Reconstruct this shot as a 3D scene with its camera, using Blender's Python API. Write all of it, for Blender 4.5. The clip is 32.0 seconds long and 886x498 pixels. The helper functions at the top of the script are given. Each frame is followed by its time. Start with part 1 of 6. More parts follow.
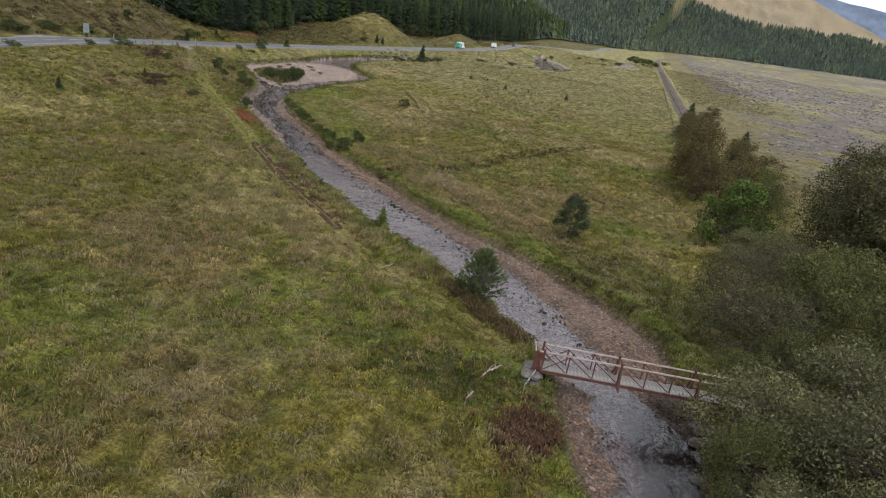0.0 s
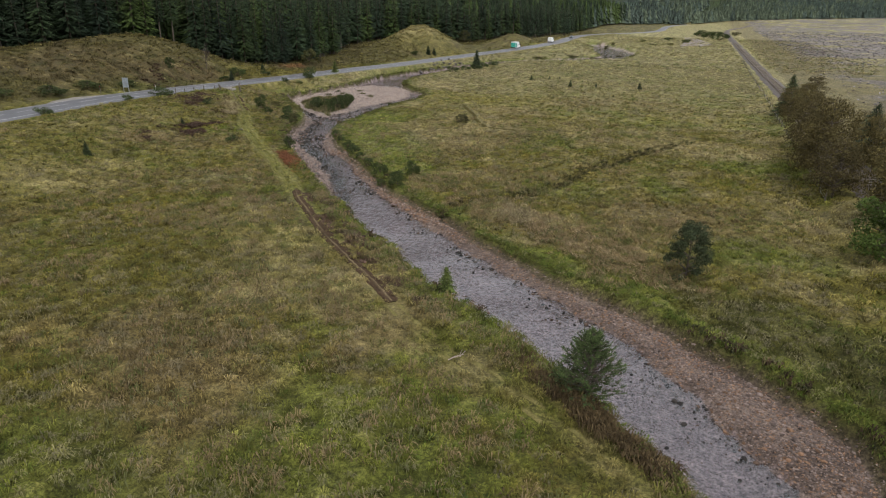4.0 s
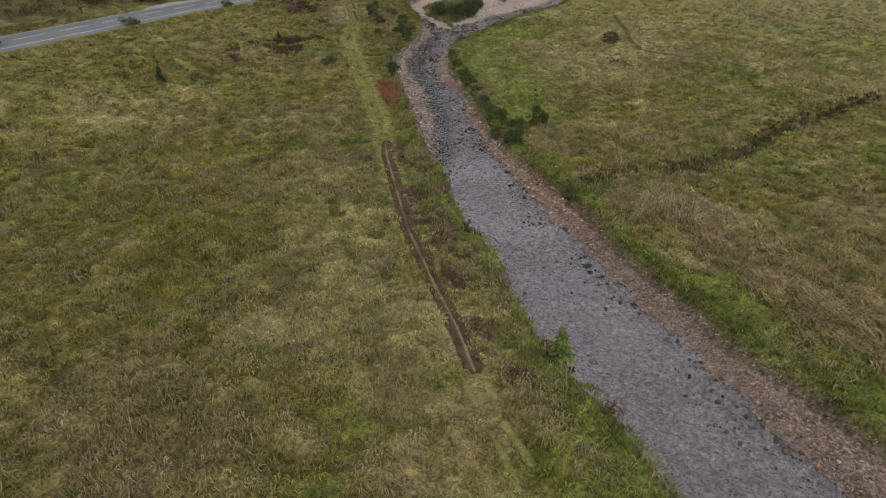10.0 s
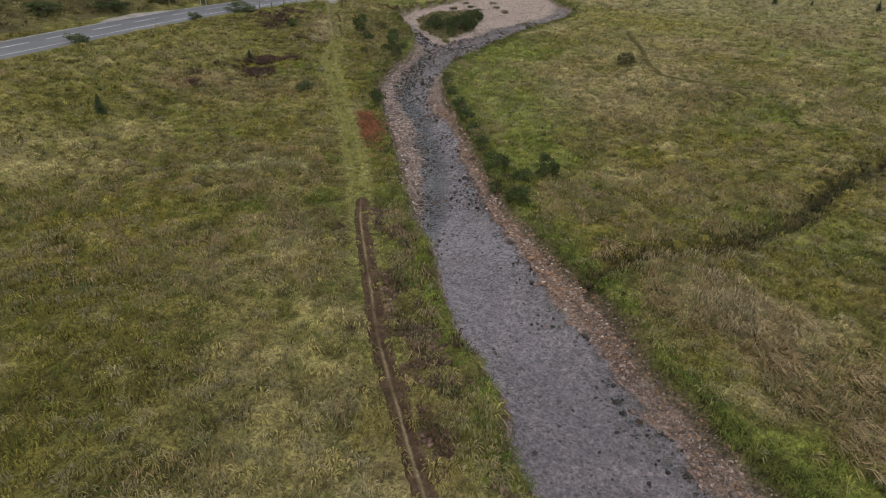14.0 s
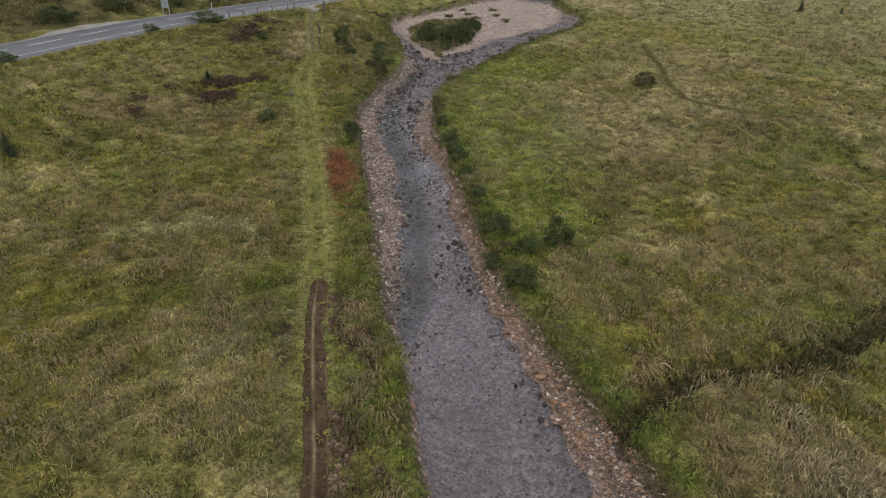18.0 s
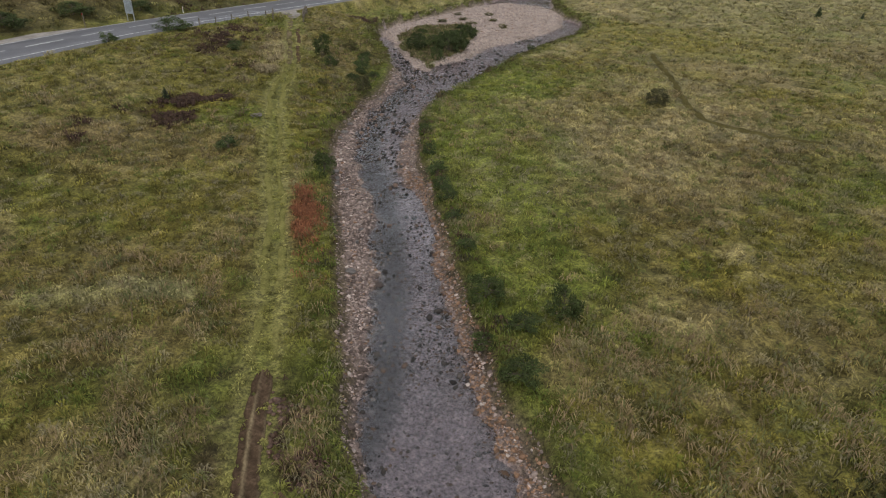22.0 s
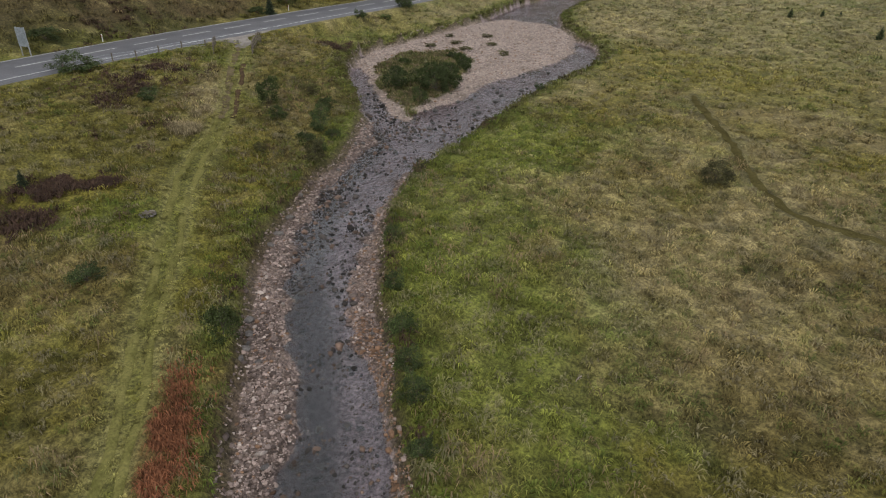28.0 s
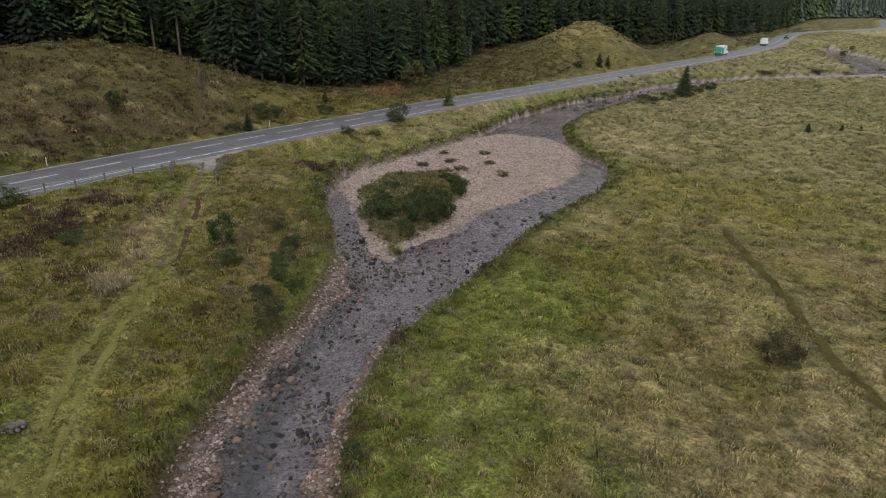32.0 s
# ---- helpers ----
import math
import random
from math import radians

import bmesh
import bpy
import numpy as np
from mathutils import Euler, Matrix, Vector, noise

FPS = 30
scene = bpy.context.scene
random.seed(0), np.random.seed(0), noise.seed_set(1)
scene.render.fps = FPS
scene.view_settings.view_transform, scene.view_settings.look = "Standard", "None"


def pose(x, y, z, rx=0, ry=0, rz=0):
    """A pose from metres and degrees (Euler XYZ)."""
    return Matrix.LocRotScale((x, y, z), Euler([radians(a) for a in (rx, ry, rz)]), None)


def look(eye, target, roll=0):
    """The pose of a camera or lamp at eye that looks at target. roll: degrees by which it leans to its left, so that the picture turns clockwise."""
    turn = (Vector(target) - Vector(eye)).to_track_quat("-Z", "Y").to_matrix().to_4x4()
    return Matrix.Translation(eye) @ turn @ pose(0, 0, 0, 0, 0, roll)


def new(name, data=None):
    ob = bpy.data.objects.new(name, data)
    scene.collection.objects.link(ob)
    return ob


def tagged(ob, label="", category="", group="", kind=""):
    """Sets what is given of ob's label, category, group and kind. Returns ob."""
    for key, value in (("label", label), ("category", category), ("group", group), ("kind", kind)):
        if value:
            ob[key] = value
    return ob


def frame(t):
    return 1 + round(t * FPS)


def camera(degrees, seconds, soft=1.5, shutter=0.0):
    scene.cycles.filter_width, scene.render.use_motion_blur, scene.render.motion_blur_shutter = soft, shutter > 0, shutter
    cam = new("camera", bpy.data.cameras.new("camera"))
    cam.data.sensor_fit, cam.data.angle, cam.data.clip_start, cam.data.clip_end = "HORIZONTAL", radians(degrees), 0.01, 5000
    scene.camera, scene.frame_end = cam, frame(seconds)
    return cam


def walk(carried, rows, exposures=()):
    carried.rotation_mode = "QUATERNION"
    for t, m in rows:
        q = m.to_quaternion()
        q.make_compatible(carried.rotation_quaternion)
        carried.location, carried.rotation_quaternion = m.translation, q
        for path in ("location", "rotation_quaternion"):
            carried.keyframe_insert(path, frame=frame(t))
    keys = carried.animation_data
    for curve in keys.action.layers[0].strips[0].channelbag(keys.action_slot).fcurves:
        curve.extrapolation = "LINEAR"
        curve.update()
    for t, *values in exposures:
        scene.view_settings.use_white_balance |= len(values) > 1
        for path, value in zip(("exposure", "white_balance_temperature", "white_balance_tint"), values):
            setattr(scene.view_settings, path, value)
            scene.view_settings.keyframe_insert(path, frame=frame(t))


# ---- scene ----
cam = camera(68.4, 32.0, 1.1)
METRES, EYE, TILT, LEAN, TURN = 90.46, 18.0, 0.0, 0.0, 14.2
ROWS = [
    (0.0, 0.0, 0.0, 0.0, 3.16, -20.06, -8.69),
    (0.5, -0.0012, 0.0176, -0.0005, 7.13, -20.11, -8.62),
    (1.0, -0.0028, 0.0352, -0.001, 7.24, -20.03, -2.13),
    (1.5, -0.0037, 0.0527, -0.0013, 7.24, -20.01, 0.17),
    (2.0, -0.0049, 0.0703, -0.0014, 7.27, -20.01, -0.51),
    (2.5, -0.0061, 0.0878, -0.0015, 7.28, -20.02, -0.84),
    (3.0, -0.0072, 0.105, -0.0016, 7.28, -20.02, -0.87),
    (3.5, -0.0081, 0.1219, -0.0018, 7.3, -20.03, -0.86),
    (4.0, -0.0091, 0.139, -0.0016, 7.31, -20.02, -0.86),
    (4.5, -0.0101, 0.1562, -0.0014, 7.33, -20.0, -0.86),
    (6.5, -0.0138, 0.2212, -0.0005, 7.37, -22.14, -0.79),
    (7.0, -0.0147, 0.2369, -0.0, 7.37, -26.18, -0.73),
    (7.5, -0.0155, 0.2533, 0.0012, 7.39, -28.7, -0.69),
    (8.0, -0.0168, 0.2687, 0.0015, 8.15, -28.73, -1.42),
    (8.5, -0.0188, 0.2835, 0.0021, 13.48, -28.93, -8.95),
    (9.0, -0.0233, 0.2973, 0.0022, 17.57, -28.95, -10.05),
    (9.5, -0.0273, 0.3099, 0.0031, 19.3, -28.9, -4.69),
    (10.0, -0.031, 0.3237, 0.0036, 19.32, -28.84, -0.1),
    (10.5, -0.035, 0.3376, 0.0041, 19.35, -28.82, -0.02),
    (11.0, -0.0392, 0.3519, 0.0046, 19.39, -28.82, -0.55),
    (11.5, -0.0438, 0.3668, 0.0048, 19.4, -28.79, -0.62),
    (12.0, -0.0484, 0.3821, 0.0051, 19.4, -28.79, -0.64),
    (12.5, -0.0529, 0.3974, 0.0054, 19.4, -28.78, -0.63),
    (13.0, -0.0575, 0.4127, 0.0052, 19.4, -28.76, -0.66),
    (13.5, -0.0617, 0.4286, 0.0048, 19.42, -28.77, -0.67),
    (14.0, -0.0654, 0.445, 0.0046, 19.43, -28.79, -0.67),
    (14.5, -0.0693, 0.4607, 0.0041, 19.43, -28.82, -0.69),
    (16.5, -0.0846, 0.5214, 0.0024, 19.44, -28.78, -0.72),
    (17.0, -0.089, 0.5371, 0.0017, 19.45, -28.81, -0.72),
    (17.5, -0.0934, 0.553, 0.001, 19.47, -28.86, -0.76),
    (18.0, -0.0972, 0.5678, 0.0004, 19.49, -28.87, -0.76),
    (18.5, -0.0985, 0.5789, -0.0004, 19.51, -28.88, -0.78),
    (19.0, -0.0982, 0.586, -0.0009, 19.5, -28.88, -0.83),
    (19.5, -0.0977, 0.5895, -0.0015, 19.5, -28.89, -0.85),
    (20.0, -0.0996, 0.5966, -0.0034, 19.47, -29.01, -0.92),
    (20.5, -0.1027, 0.6058, -0.0031, 19.46, -29.01, -0.91),
    (21.0, -0.107, 0.6199, -0.0026, 19.46, -29.03, -0.89),
    (21.5, -0.1119, 0.6365, -0.0023, 19.45, -29.03, -0.89),
    (22.0, -0.1168, 0.654, -0.002, 19.44, -29.05, -0.88),
    (22.5, -0.1215, 0.6711, -0.0021, 19.43, -29.06, -0.88),
    (23.0, -0.1264, 0.6882, -0.0021, 19.42, -29.08, -0.9),
    (23.5, -0.1312, 0.7052, -0.002, 19.41, -29.1, -0.9),
    (24.0, -0.1357, 0.722, -0.002, 19.42, -29.1, -0.86),
    (24.5, -0.1406, 0.7389, -0.0018, 19.41, -29.13, -0.89),
    (25.0, -0.1453, 0.756, -0.0017, 19.4, -29.12, -0.89),
    (25.5, -0.1498, 0.7731, -0.0015, 19.4, -29.15, -0.89),
    (27.5, -0.1676, 0.8397, -0.0023, 19.39, -29.19, -0.92),
    (28.0, -0.1721, 0.856, -0.0024, 19.39, -29.22, -0.92),
    (28.5, -0.1765, 0.8721, -0.0024, 19.39, -29.25, -0.91),
    (29.0, -0.1808, 0.8877, -0.003, 19.38, -29.77, -0.89),
    (29.5, -0.1849, 0.9031, -0.0033, 19.35, -33.71, -0.8),
    (30.0, -0.1894, 0.9197, -0.0026, 19.34, -36.12, -0.77),
    (30.5, -0.1937, 0.9356, -0.0021, 19.36, -33.97, -0.8),
    (31.0, -0.1974, 0.9491, -0.0022, 19.4, -29.65, -0.89),
    (31.5, -0.2007, 0.9612, -0.0021, 19.41, -25.3, -0.94),
    (32.0, -0.2041, 0.9734, -0.002, 19.42, -21.02, -1.0),
]
walk(cam, [(t, pose(0, 0, EYE, TILT, LEAN, TURN) @ pose(METRES * x, METRES * y, METRES * z, 90 + pitch, roll, yaw)) for t, x, y, z, yaw, pitch, roll in ROWS], [(0.0, 0.58), (4.0, 0.54), (9.0, 0.44), (17.0, 0.42), (24.0, 0.36), (28.0, 0.31), (32.0, 0.26)])

# ---- overcast daylight ----
world = bpy.data.worlds.new("overcast_sky")
scene.world = world
world.use_nodes = True
wn, wl = world.node_tree.nodes, world.node_tree.links
wn.clear()
sky = wn.new("ShaderNodeTexSky")
sky.sky_type, sky.sun_disc = "NISHITA", False
sky.sun_elevation, sky.sun_rotation = radians(48), radians(150)
sky.dust_density, sky.ozone_density = 3.0, 1.0
sky_bg = wn.new("ShaderNodeBackground")
sky_bg.inputs["Strength"].default_value = 0.06
wl.new(sky.outputs["Color"], sky_bg.inputs["Color"])
# the even grey layer of cloud below the blue
coord = wn.new("ShaderNodeTexCoord")
cloud_noise = wn.new("ShaderNodeTexNoise")
cloud_noise.inputs["Scale"].default_value, cloud_noise.inputs["Detail"].default_value = 3.0, 5.0
wl.new(coord.outputs["Generated"], cloud_noise.inputs["Vector"])
cloud_ramp = wn.new("ShaderNodeValToRGB")
cloud_ramp.color_ramp.elements[0].position, cloud_ramp.color_ramp.elements[0].color = 0.3, (0.50, 0.53, 0.58, 1)
cloud_ramp.color_ramp.elements[1].position, cloud_ramp.color_ramp.elements[1].color = 0.7, (0.86, 0.88, 0.92, 1)
wl.new(cloud_noise.outputs["Fac"], cloud_ramp.inputs["Fac"])
cloud_bg = wn.new("ShaderNodeBackground")
cloud_bg.inputs["Strength"].default_value = 1.2
# thinner, brighter cloud towards the horizon
split = wn.new("ShaderNodeSeparateXYZ")
wl.new(coord.outputs["Generated"], split.inputs[0])
height_ramp = wn.new("ShaderNodeValToRGB")
height_ramp.color_ramp.elements[0].position, height_ramp.color_ramp.elements[0].color = 0.15, (1.25, 1.25, 1.28, 1)
height_ramp.color_ramp.elements[1].position, height_ramp.color_ramp.elements[1].color = 0.9, (0.8, 0.8, 0.8, 1)
wl.new(split.outputs["Z"], height_ramp.inputs["Fac"])
cloud_mix = wn.new("ShaderNodeMix")
cloud_mix.data_type, cloud_mix.blend_type = "RGBA", "MULTIPLY"
cloud_mix.inputs[0].default_value = 1.0
wl.new(cloud_ramp.outputs["Color"], cloud_mix.inputs[6])
wl.new(height_ramp.outputs["Color"], cloud_mix.inputs[7])
wl.new(cloud_mix.outputs[2], cloud_bg.inputs["Color"])
sky_mix = wn.new("ShaderNodeMixShader")
sky_mix.inputs["Fac"].default_value = 0.85
wl.new(sky_bg.outputs[0], sky_mix.inputs[1])
wl.new(cloud_bg.outputs[0], sky_mix.inputs[2])
world_out = wn.new("ShaderNodeOutputWorld")
wl.new(sky_mix.outputs[0], world_out.inputs["Surface"])

sun = new("sun", bpy.data.lights.new("sun", "SUN"))
sun.data.energy, sun.data.angle, sun.data.color = 1.2, radians(25), (1.0, 0.96, 0.9)
sun.matrix_world = look((30, -60, 90), (0, 0, 0))

# ---- materials ----
def material(name, rough=0.8, metal=0.0, spec=0.3):
    m = bpy.data.materials.new(name)
    m.use_nodes = True
    b = m.node_tree.nodes["Principled BSDF"]
    b.inputs["Roughness"].default_value, b.inputs["Metallic"].default_value = rough, metal
    b.inputs["Specular IOR Level"].default_value = spec
    return m, m.node_tree.nodes, m.node_tree.links, b


def noise_node(n, l, scale, detail=4.0, rough=0.6, source="Object"):
    c = n.new("ShaderNodeTexCoord")
    t = n.new("ShaderNodeTexNoise")
    t.inputs["Scale"].default_value, t.inputs["Detail"].default_value, t.inputs["Roughness"].default_value = scale, detail, rough
    l.new(c.outputs[source], t.inputs["Vector"])
    return t


def ramp_node(n, l, fac, stops):
    r = n.new("ShaderNodeValToRGB")
    els = r.color_ramp.elements
    while len(els) < len(stops):
        els.new(0.5)
    for e, (p, c) in zip(els, stops):
        e.position, e.color = p, (*c, 1)
    l.new(fac, r.inputs["Fac"])
    return r


def mix_node(n, l, kind, fac, a, b):
    m = n.new("ShaderNodeMix")
    m.data_type, m.blend_type = "RGBA", kind
    for socket, v in ((m.inputs[0], fac), (m.inputs[6], a), (m.inputs[7], b)):
        if isinstance(v, (int, float)):
            socket.default_value = v
        elif isinstance(v, tuple):
            socket.default_value = (*v, 1)
        else:
            l.new(v, socket)
    return m.outputs[2]


def bump_node(n, l, b, height, strength, distance):
    k = n.new("ShaderNodeBump")
    k.inputs["Strength"].default_value, k.inputs["Distance"].default_value = strength, distance
    l.new(height, k.inputs["Height"])
    l.new(k.outputs["Normal"], b.inputs["Normal"])


def grained(name, dark, light, scale, rough=0.8, metal=0.0, bump=0.3, depth=0.02, fine=6.0, spec=0.3, source="Object"):
    """Two scales of variation between two colours, with a fine relief."""
    m, n, l, b = material(name, rough, metal, spec)
    big, small = noise_node(n, l, scale, source=source), noise_node(n, l, scale * fine, source=source)
    a = ramp_node(n, l, big.outputs["Fac"], [(0.3, dark), (0.7, light)])
    g = ramp_node(n, l, small.outputs["Fac"], [(0.25, (0.55, 0.55, 0.55)), (0.75, (1.3, 1.3, 1.3))])
    l.new(mix_node(n, l, "MULTIPLY", 1.0, a.outputs["Color"], g.outputs["Color"]), b.inputs["Base Color"])
    bump_node(n, l, b, small.outputs["Fac"], bump, depth)
    return m


def tinted(name, rough=0.85, scale=1.5, fine=14.0, bump=0.6, depth=0.06, low=0.6, high=1.35, island=0.0, object_random=0.0, spec=0.2, trans=0.0, grain=0.0):
    """The plant or stone colour held by the mesh, varied at two scales."""
    m, n, l, b = material(name, rough, 0.0, spec)
    at = n.new("ShaderNodeAttribute")
    at.attribute_name = "tint"
    col = at.outputs["Color"]
    big, small = noise_node(n, l, scale), noise_node(n, l, fine)
    layers = [(big, 0.5 + low / 2, 0.5 + high / 2), (small, low, high)]
    if grain:
        small = noise_node(n, l, grain, 5.0, 0.75)
        layers.append((small, 0.5, 1.6))
    for t, lo, hi in layers:
        edge = 0.11 if grain and t is small else 0.22
        g = ramp_node(n, l, t.outputs["Fac"], [(0.5 - edge, (lo,) * 3), (0.5 + edge, (hi,) * 3)])
        col = mix_node(n, l, "MULTIPLY", 1.0, col, g.outputs["Color"])
    if island:
        geo = n.new("ShaderNodeNewGeometry")
        g = ramp_node(n, l, geo.outputs["Random Per Island"], [(0.0, (1 - island,) * 3), (1.0, (1 + island,) * 3)])
        col = mix_node(n, l, "MULTIPLY", 1.0, col, g.outputs["Color"])
    if object_random:
        info = n.new("ShaderNodeObjectInfo")
        g = ramp_node(n, l, info.outputs["Random"], [(0.0, (1 - object_random,) * 3), (1.0, (1 + object_random, 1 + object_random, 1 - object_random * 0.3))])
        col = mix_node(n, l, "MULTIPLY", 1.0, col, g.outputs["Color"])
    l.new(col, b.inputs["Base Color"])
    if trans:
        tr = n.new("ShaderNodeBsdfTranslucent")
        l.new(col, tr.inputs["Color"])
        ms = n.new("ShaderNodeMixShader")
        ms.inputs["Fac"].default_value = trans
        l.new(b.outputs[0], ms.inputs[1])
        l.new(tr.outputs[0], ms.inputs[2])
        l.new(ms.outputs[0], n["Material Output"].inputs["Surface"])
    if bump:
        bump_node(n, l, b, small.outputs["Fac"], bump, depth)
    return m


MAT_GROUND = tinted("moor_ground", scale=0.35, fine=3.0, bump=1.0, depth=0.12, low=0.5, high=1.5, grain=7.0)
MAT_GRASS = tinted("grass_blades", scale=0.25, fine=2.6, bump=0.0, low=0.72, high=1.3, island=0.17, trans=0.25)
MAT_LEAF = tinted("tree_leaves", scale=0.5, fine=2.2, bump=0.0, low=0.6, high=1.4, island=0.45, object_random=0.15, trans=0.3)
MAT_NEEDLE = tinted("spruce_needles", scale=0.25, fine=1.5, bump=0.0, low=0.7, high=1.3, island=0.45, object_random=0.25)
MAT_STONE = tinted("river_stones", rough=0.75, scale=2.0, fine=14.0, bump=0.4, depth=0.02, island=0.45)
MAT_BARK = grained("bark", (0.06, 0.045, 0.035), (0.15, 0.125, 0.1), 2.0, fine=8)
MAT_ROAD = grained("asphalt", (0.085, 0.085, 0.092), (0.125, 0.122, 0.128), 0.4, rough=0.5, fine=30, bump=0.12, spec=0.5)
MAT_MARK = grained("road_paint", (0.45, 0.45, 0.43), (0.7, 0.7, 0.68), 1.5)
MAT_VERGE = grained("gravel_verge", (0.16, 0.14, 0.12), (0.3, 0.27, 0.24), 0.8, fine=10)


def water_material():
    m, n, l, b = material("river_water")
    out = n["Material Output"]
    n.remove(b)
    c = n.new("ShaderNodeTexCoord")
    mp = n.new("ShaderNodeMapping")
    mp.inputs["Rotation"].default_value[2] = radians(45)
    mp.inputs["Scale"].default_value = (1.0, 0.55, 1.0)
    l.new(c.outputs["Object"], mp.inputs["Vector"])
    waves = n.new("ShaderNodeTexNoise")
    waves.inputs["Scale"].default_value, waves.inputs["Detail"].default_value = 2.6, 5.0
    l.new(mp.outputs[0], waves.inputs["Vector"])
    # smooth reaches and riffled ones
    reach = noise_node(n, l, 0.22, 3.0)
    riffle = n.new("ShaderNodeMapRange")
    riffle.inputs["From Min"].default_value, riffle.inputs["From Max"].default_value = 0.35, 0.65
    riffle.inputs["To Min"].default_value, riffle.inputs["To Max"].default_value = 0.25, 1.0
    l.new(reach.outputs["Fac"], riffle.inputs["Value"])
    bump = n.new("ShaderNodeBump")
    bump.inputs["Strength"].default_value, bump.inputs["Distance"].default_value = 0.9, 0.2
    l.new(riffle.outputs[0], bump.inputs["Strength"])
    l.new(waves.outputs["Fac"], bump.inputs["Height"])
    gloss = n.new("ShaderNodeBsdfGlossy")
    gloss.inputs["Roughness"].default_value = 0.08
    l.new(bump.outputs[0], gloss.inputs["Normal"])
    clear = n.new("ShaderNodeBsdfTransparent")
    clear.inputs["Color"].default_value = (0.90, 0.89, 0.91, 1)
    fres = n.new("ShaderNodeFresnel")
    fres.inputs["IOR"].default_value = 1.78
    l.new(bump.outputs[0], fres.inputs["Normal"])
    ms = n.new("ShaderNodeMixShader")
    l.new(fres.outputs[0], ms.inputs["Fac"])
    l.new(clear.outputs[0], ms.inputs[1])
    l.new(gloss.outputs[0], ms.inputs[2])
    l.new(ms.outputs[0], out.inputs["Surface"])
    return m


MAT_WATER = water_material()

# ---- the plan: river, road and the lie of the land ----
LEFT_BANK = [(14, -40), (11, -15), (8, 3), (5, 14), (2, 23), (.4, 28.2), (-.5, 31.5), (-.9, 33.5), (-2.3, 36.2), (-4, 38.2), (-5.5, 39.8), (-8.9, 43), (-12.9, 46.2),
             (-17.8, 49.6), (-20.4, 51.7), (-23.1, 54.1), (-25.4, 57), (-27.7, 58.7), (-29.8, 60.4), (-32.2, 62.6), (-33.8, 64.6), (-38.3, 68.6), (-44.2, 74.4), (-50.5, 81.5)]
LEFT_BANK += [(-54.8, 86), (-60.2, 92), (-63, 97), (-65, 101.5), (-66.3, 105.5), (-69, 111), (-71, 114.5), (-75, 118), (-80, 122.5), (-83.5, 126.8), (-87, 133), (-86.5, 140),
              (-85.6, 147.5), (-86, 160), (-88.6, 175), (-88.4, 196), (-84, 214), (-82.4, 231), (-79, 247), (-72, 262), (-62, 276), (-51, 291), (-47.3, 307), (-54, 334), (-61, 371), (-66, 388), (-69, 402)]
RIGHT_BANK = [(20, -40), (16, -15), (11.8, 5), (8.4, 20), (7.2, 28), (7.6, 34), (6.2, 38), (4.8, 42.5), (2.2, 45.9), (-1.2, 48.6), (-4, 51.2), (-7.4, 53.3), (-11.7, 55.8), (-14.3, 57.9),
              (-20.4, 62.3), (-23.1, 65.4), (-28.6, 69.4), (-33.5, 73), (-35.7, 75.5), (-38.2, 77.7), (-41.6, 81.8), (-44.5, 85), (-50, 91), (-52.8, 94.4)]
RIGHT_BANK += [(-55.2, 97.3), (-57.5, 101.6), (-59.5, 106.5), (-60.1, 113), (-60.5, 119), (-61.6, 128), (-61.5, 147.7), (-64.6, 153.7), (-68.1, 156.5), (-73.6, 163),
               (-78.2, 172), (-79.5, 183), (-78.5, 213), (-71.5, 240), (-67, 254), (-59, 263), (-47.6, 275), (-38.5, 285), (-34.5, 304), (-36, 335), (-44, 362), (-54, 384), (-60, 404)]
RIGHT_WATER = [(8.2, 31.5), (4.6, 34.9), (3, 37.9), (1.1, 40.2), (-.8, 43.1), (-3.9, 47), (-6.9, 50.3), (-10, 52.6), (-13.2, 55.3), (-15.9, 57.2), (-19.3, 59.9), (-22.8, 63),
               (-27.5, 66.6), (-29.5, 68.6), (-32.3, 71.2), (-35.1, 73.7), (-37.6, 76.3), (-40.4, 79.4), (-43.3, 82.9), (-46, 86), (-52, 91.3), (-55, 95.2), (-57, 99), (-58.5, 102), (-60.3, 106.5)]
LEFT_WATER = [(-36, 66.6), (-38.7, 69.6), (-42.7, 75), (-45.2, 78.6), (-47.8, 81.6), (-50.6, 84.8), (-54.5, 88), (-58.8, 92.8), (-62, 97.5), (-64, 102), (-65.8, 106.6), (-67.3, 111.1), (-70.5, 114.4)]
ISLAND = [(-84.4, 130.4), (-87.2, 136), (-87.6, 143), (-87.2, 155), (-83.6, 164), (-76.6, 164.5), (-70.3, 158.4), (-67.2, 151.7), (-66.5, 144.6), (-67.5, 137.4), (-68.4, 132.2), (-67.6, 125),
          (-68.7, 120.1), (-67.6, 116.5), (-69.2, 116.9), (-74.2, 121.3), (-78.2, 124.8), (-81.6, 127.9)]
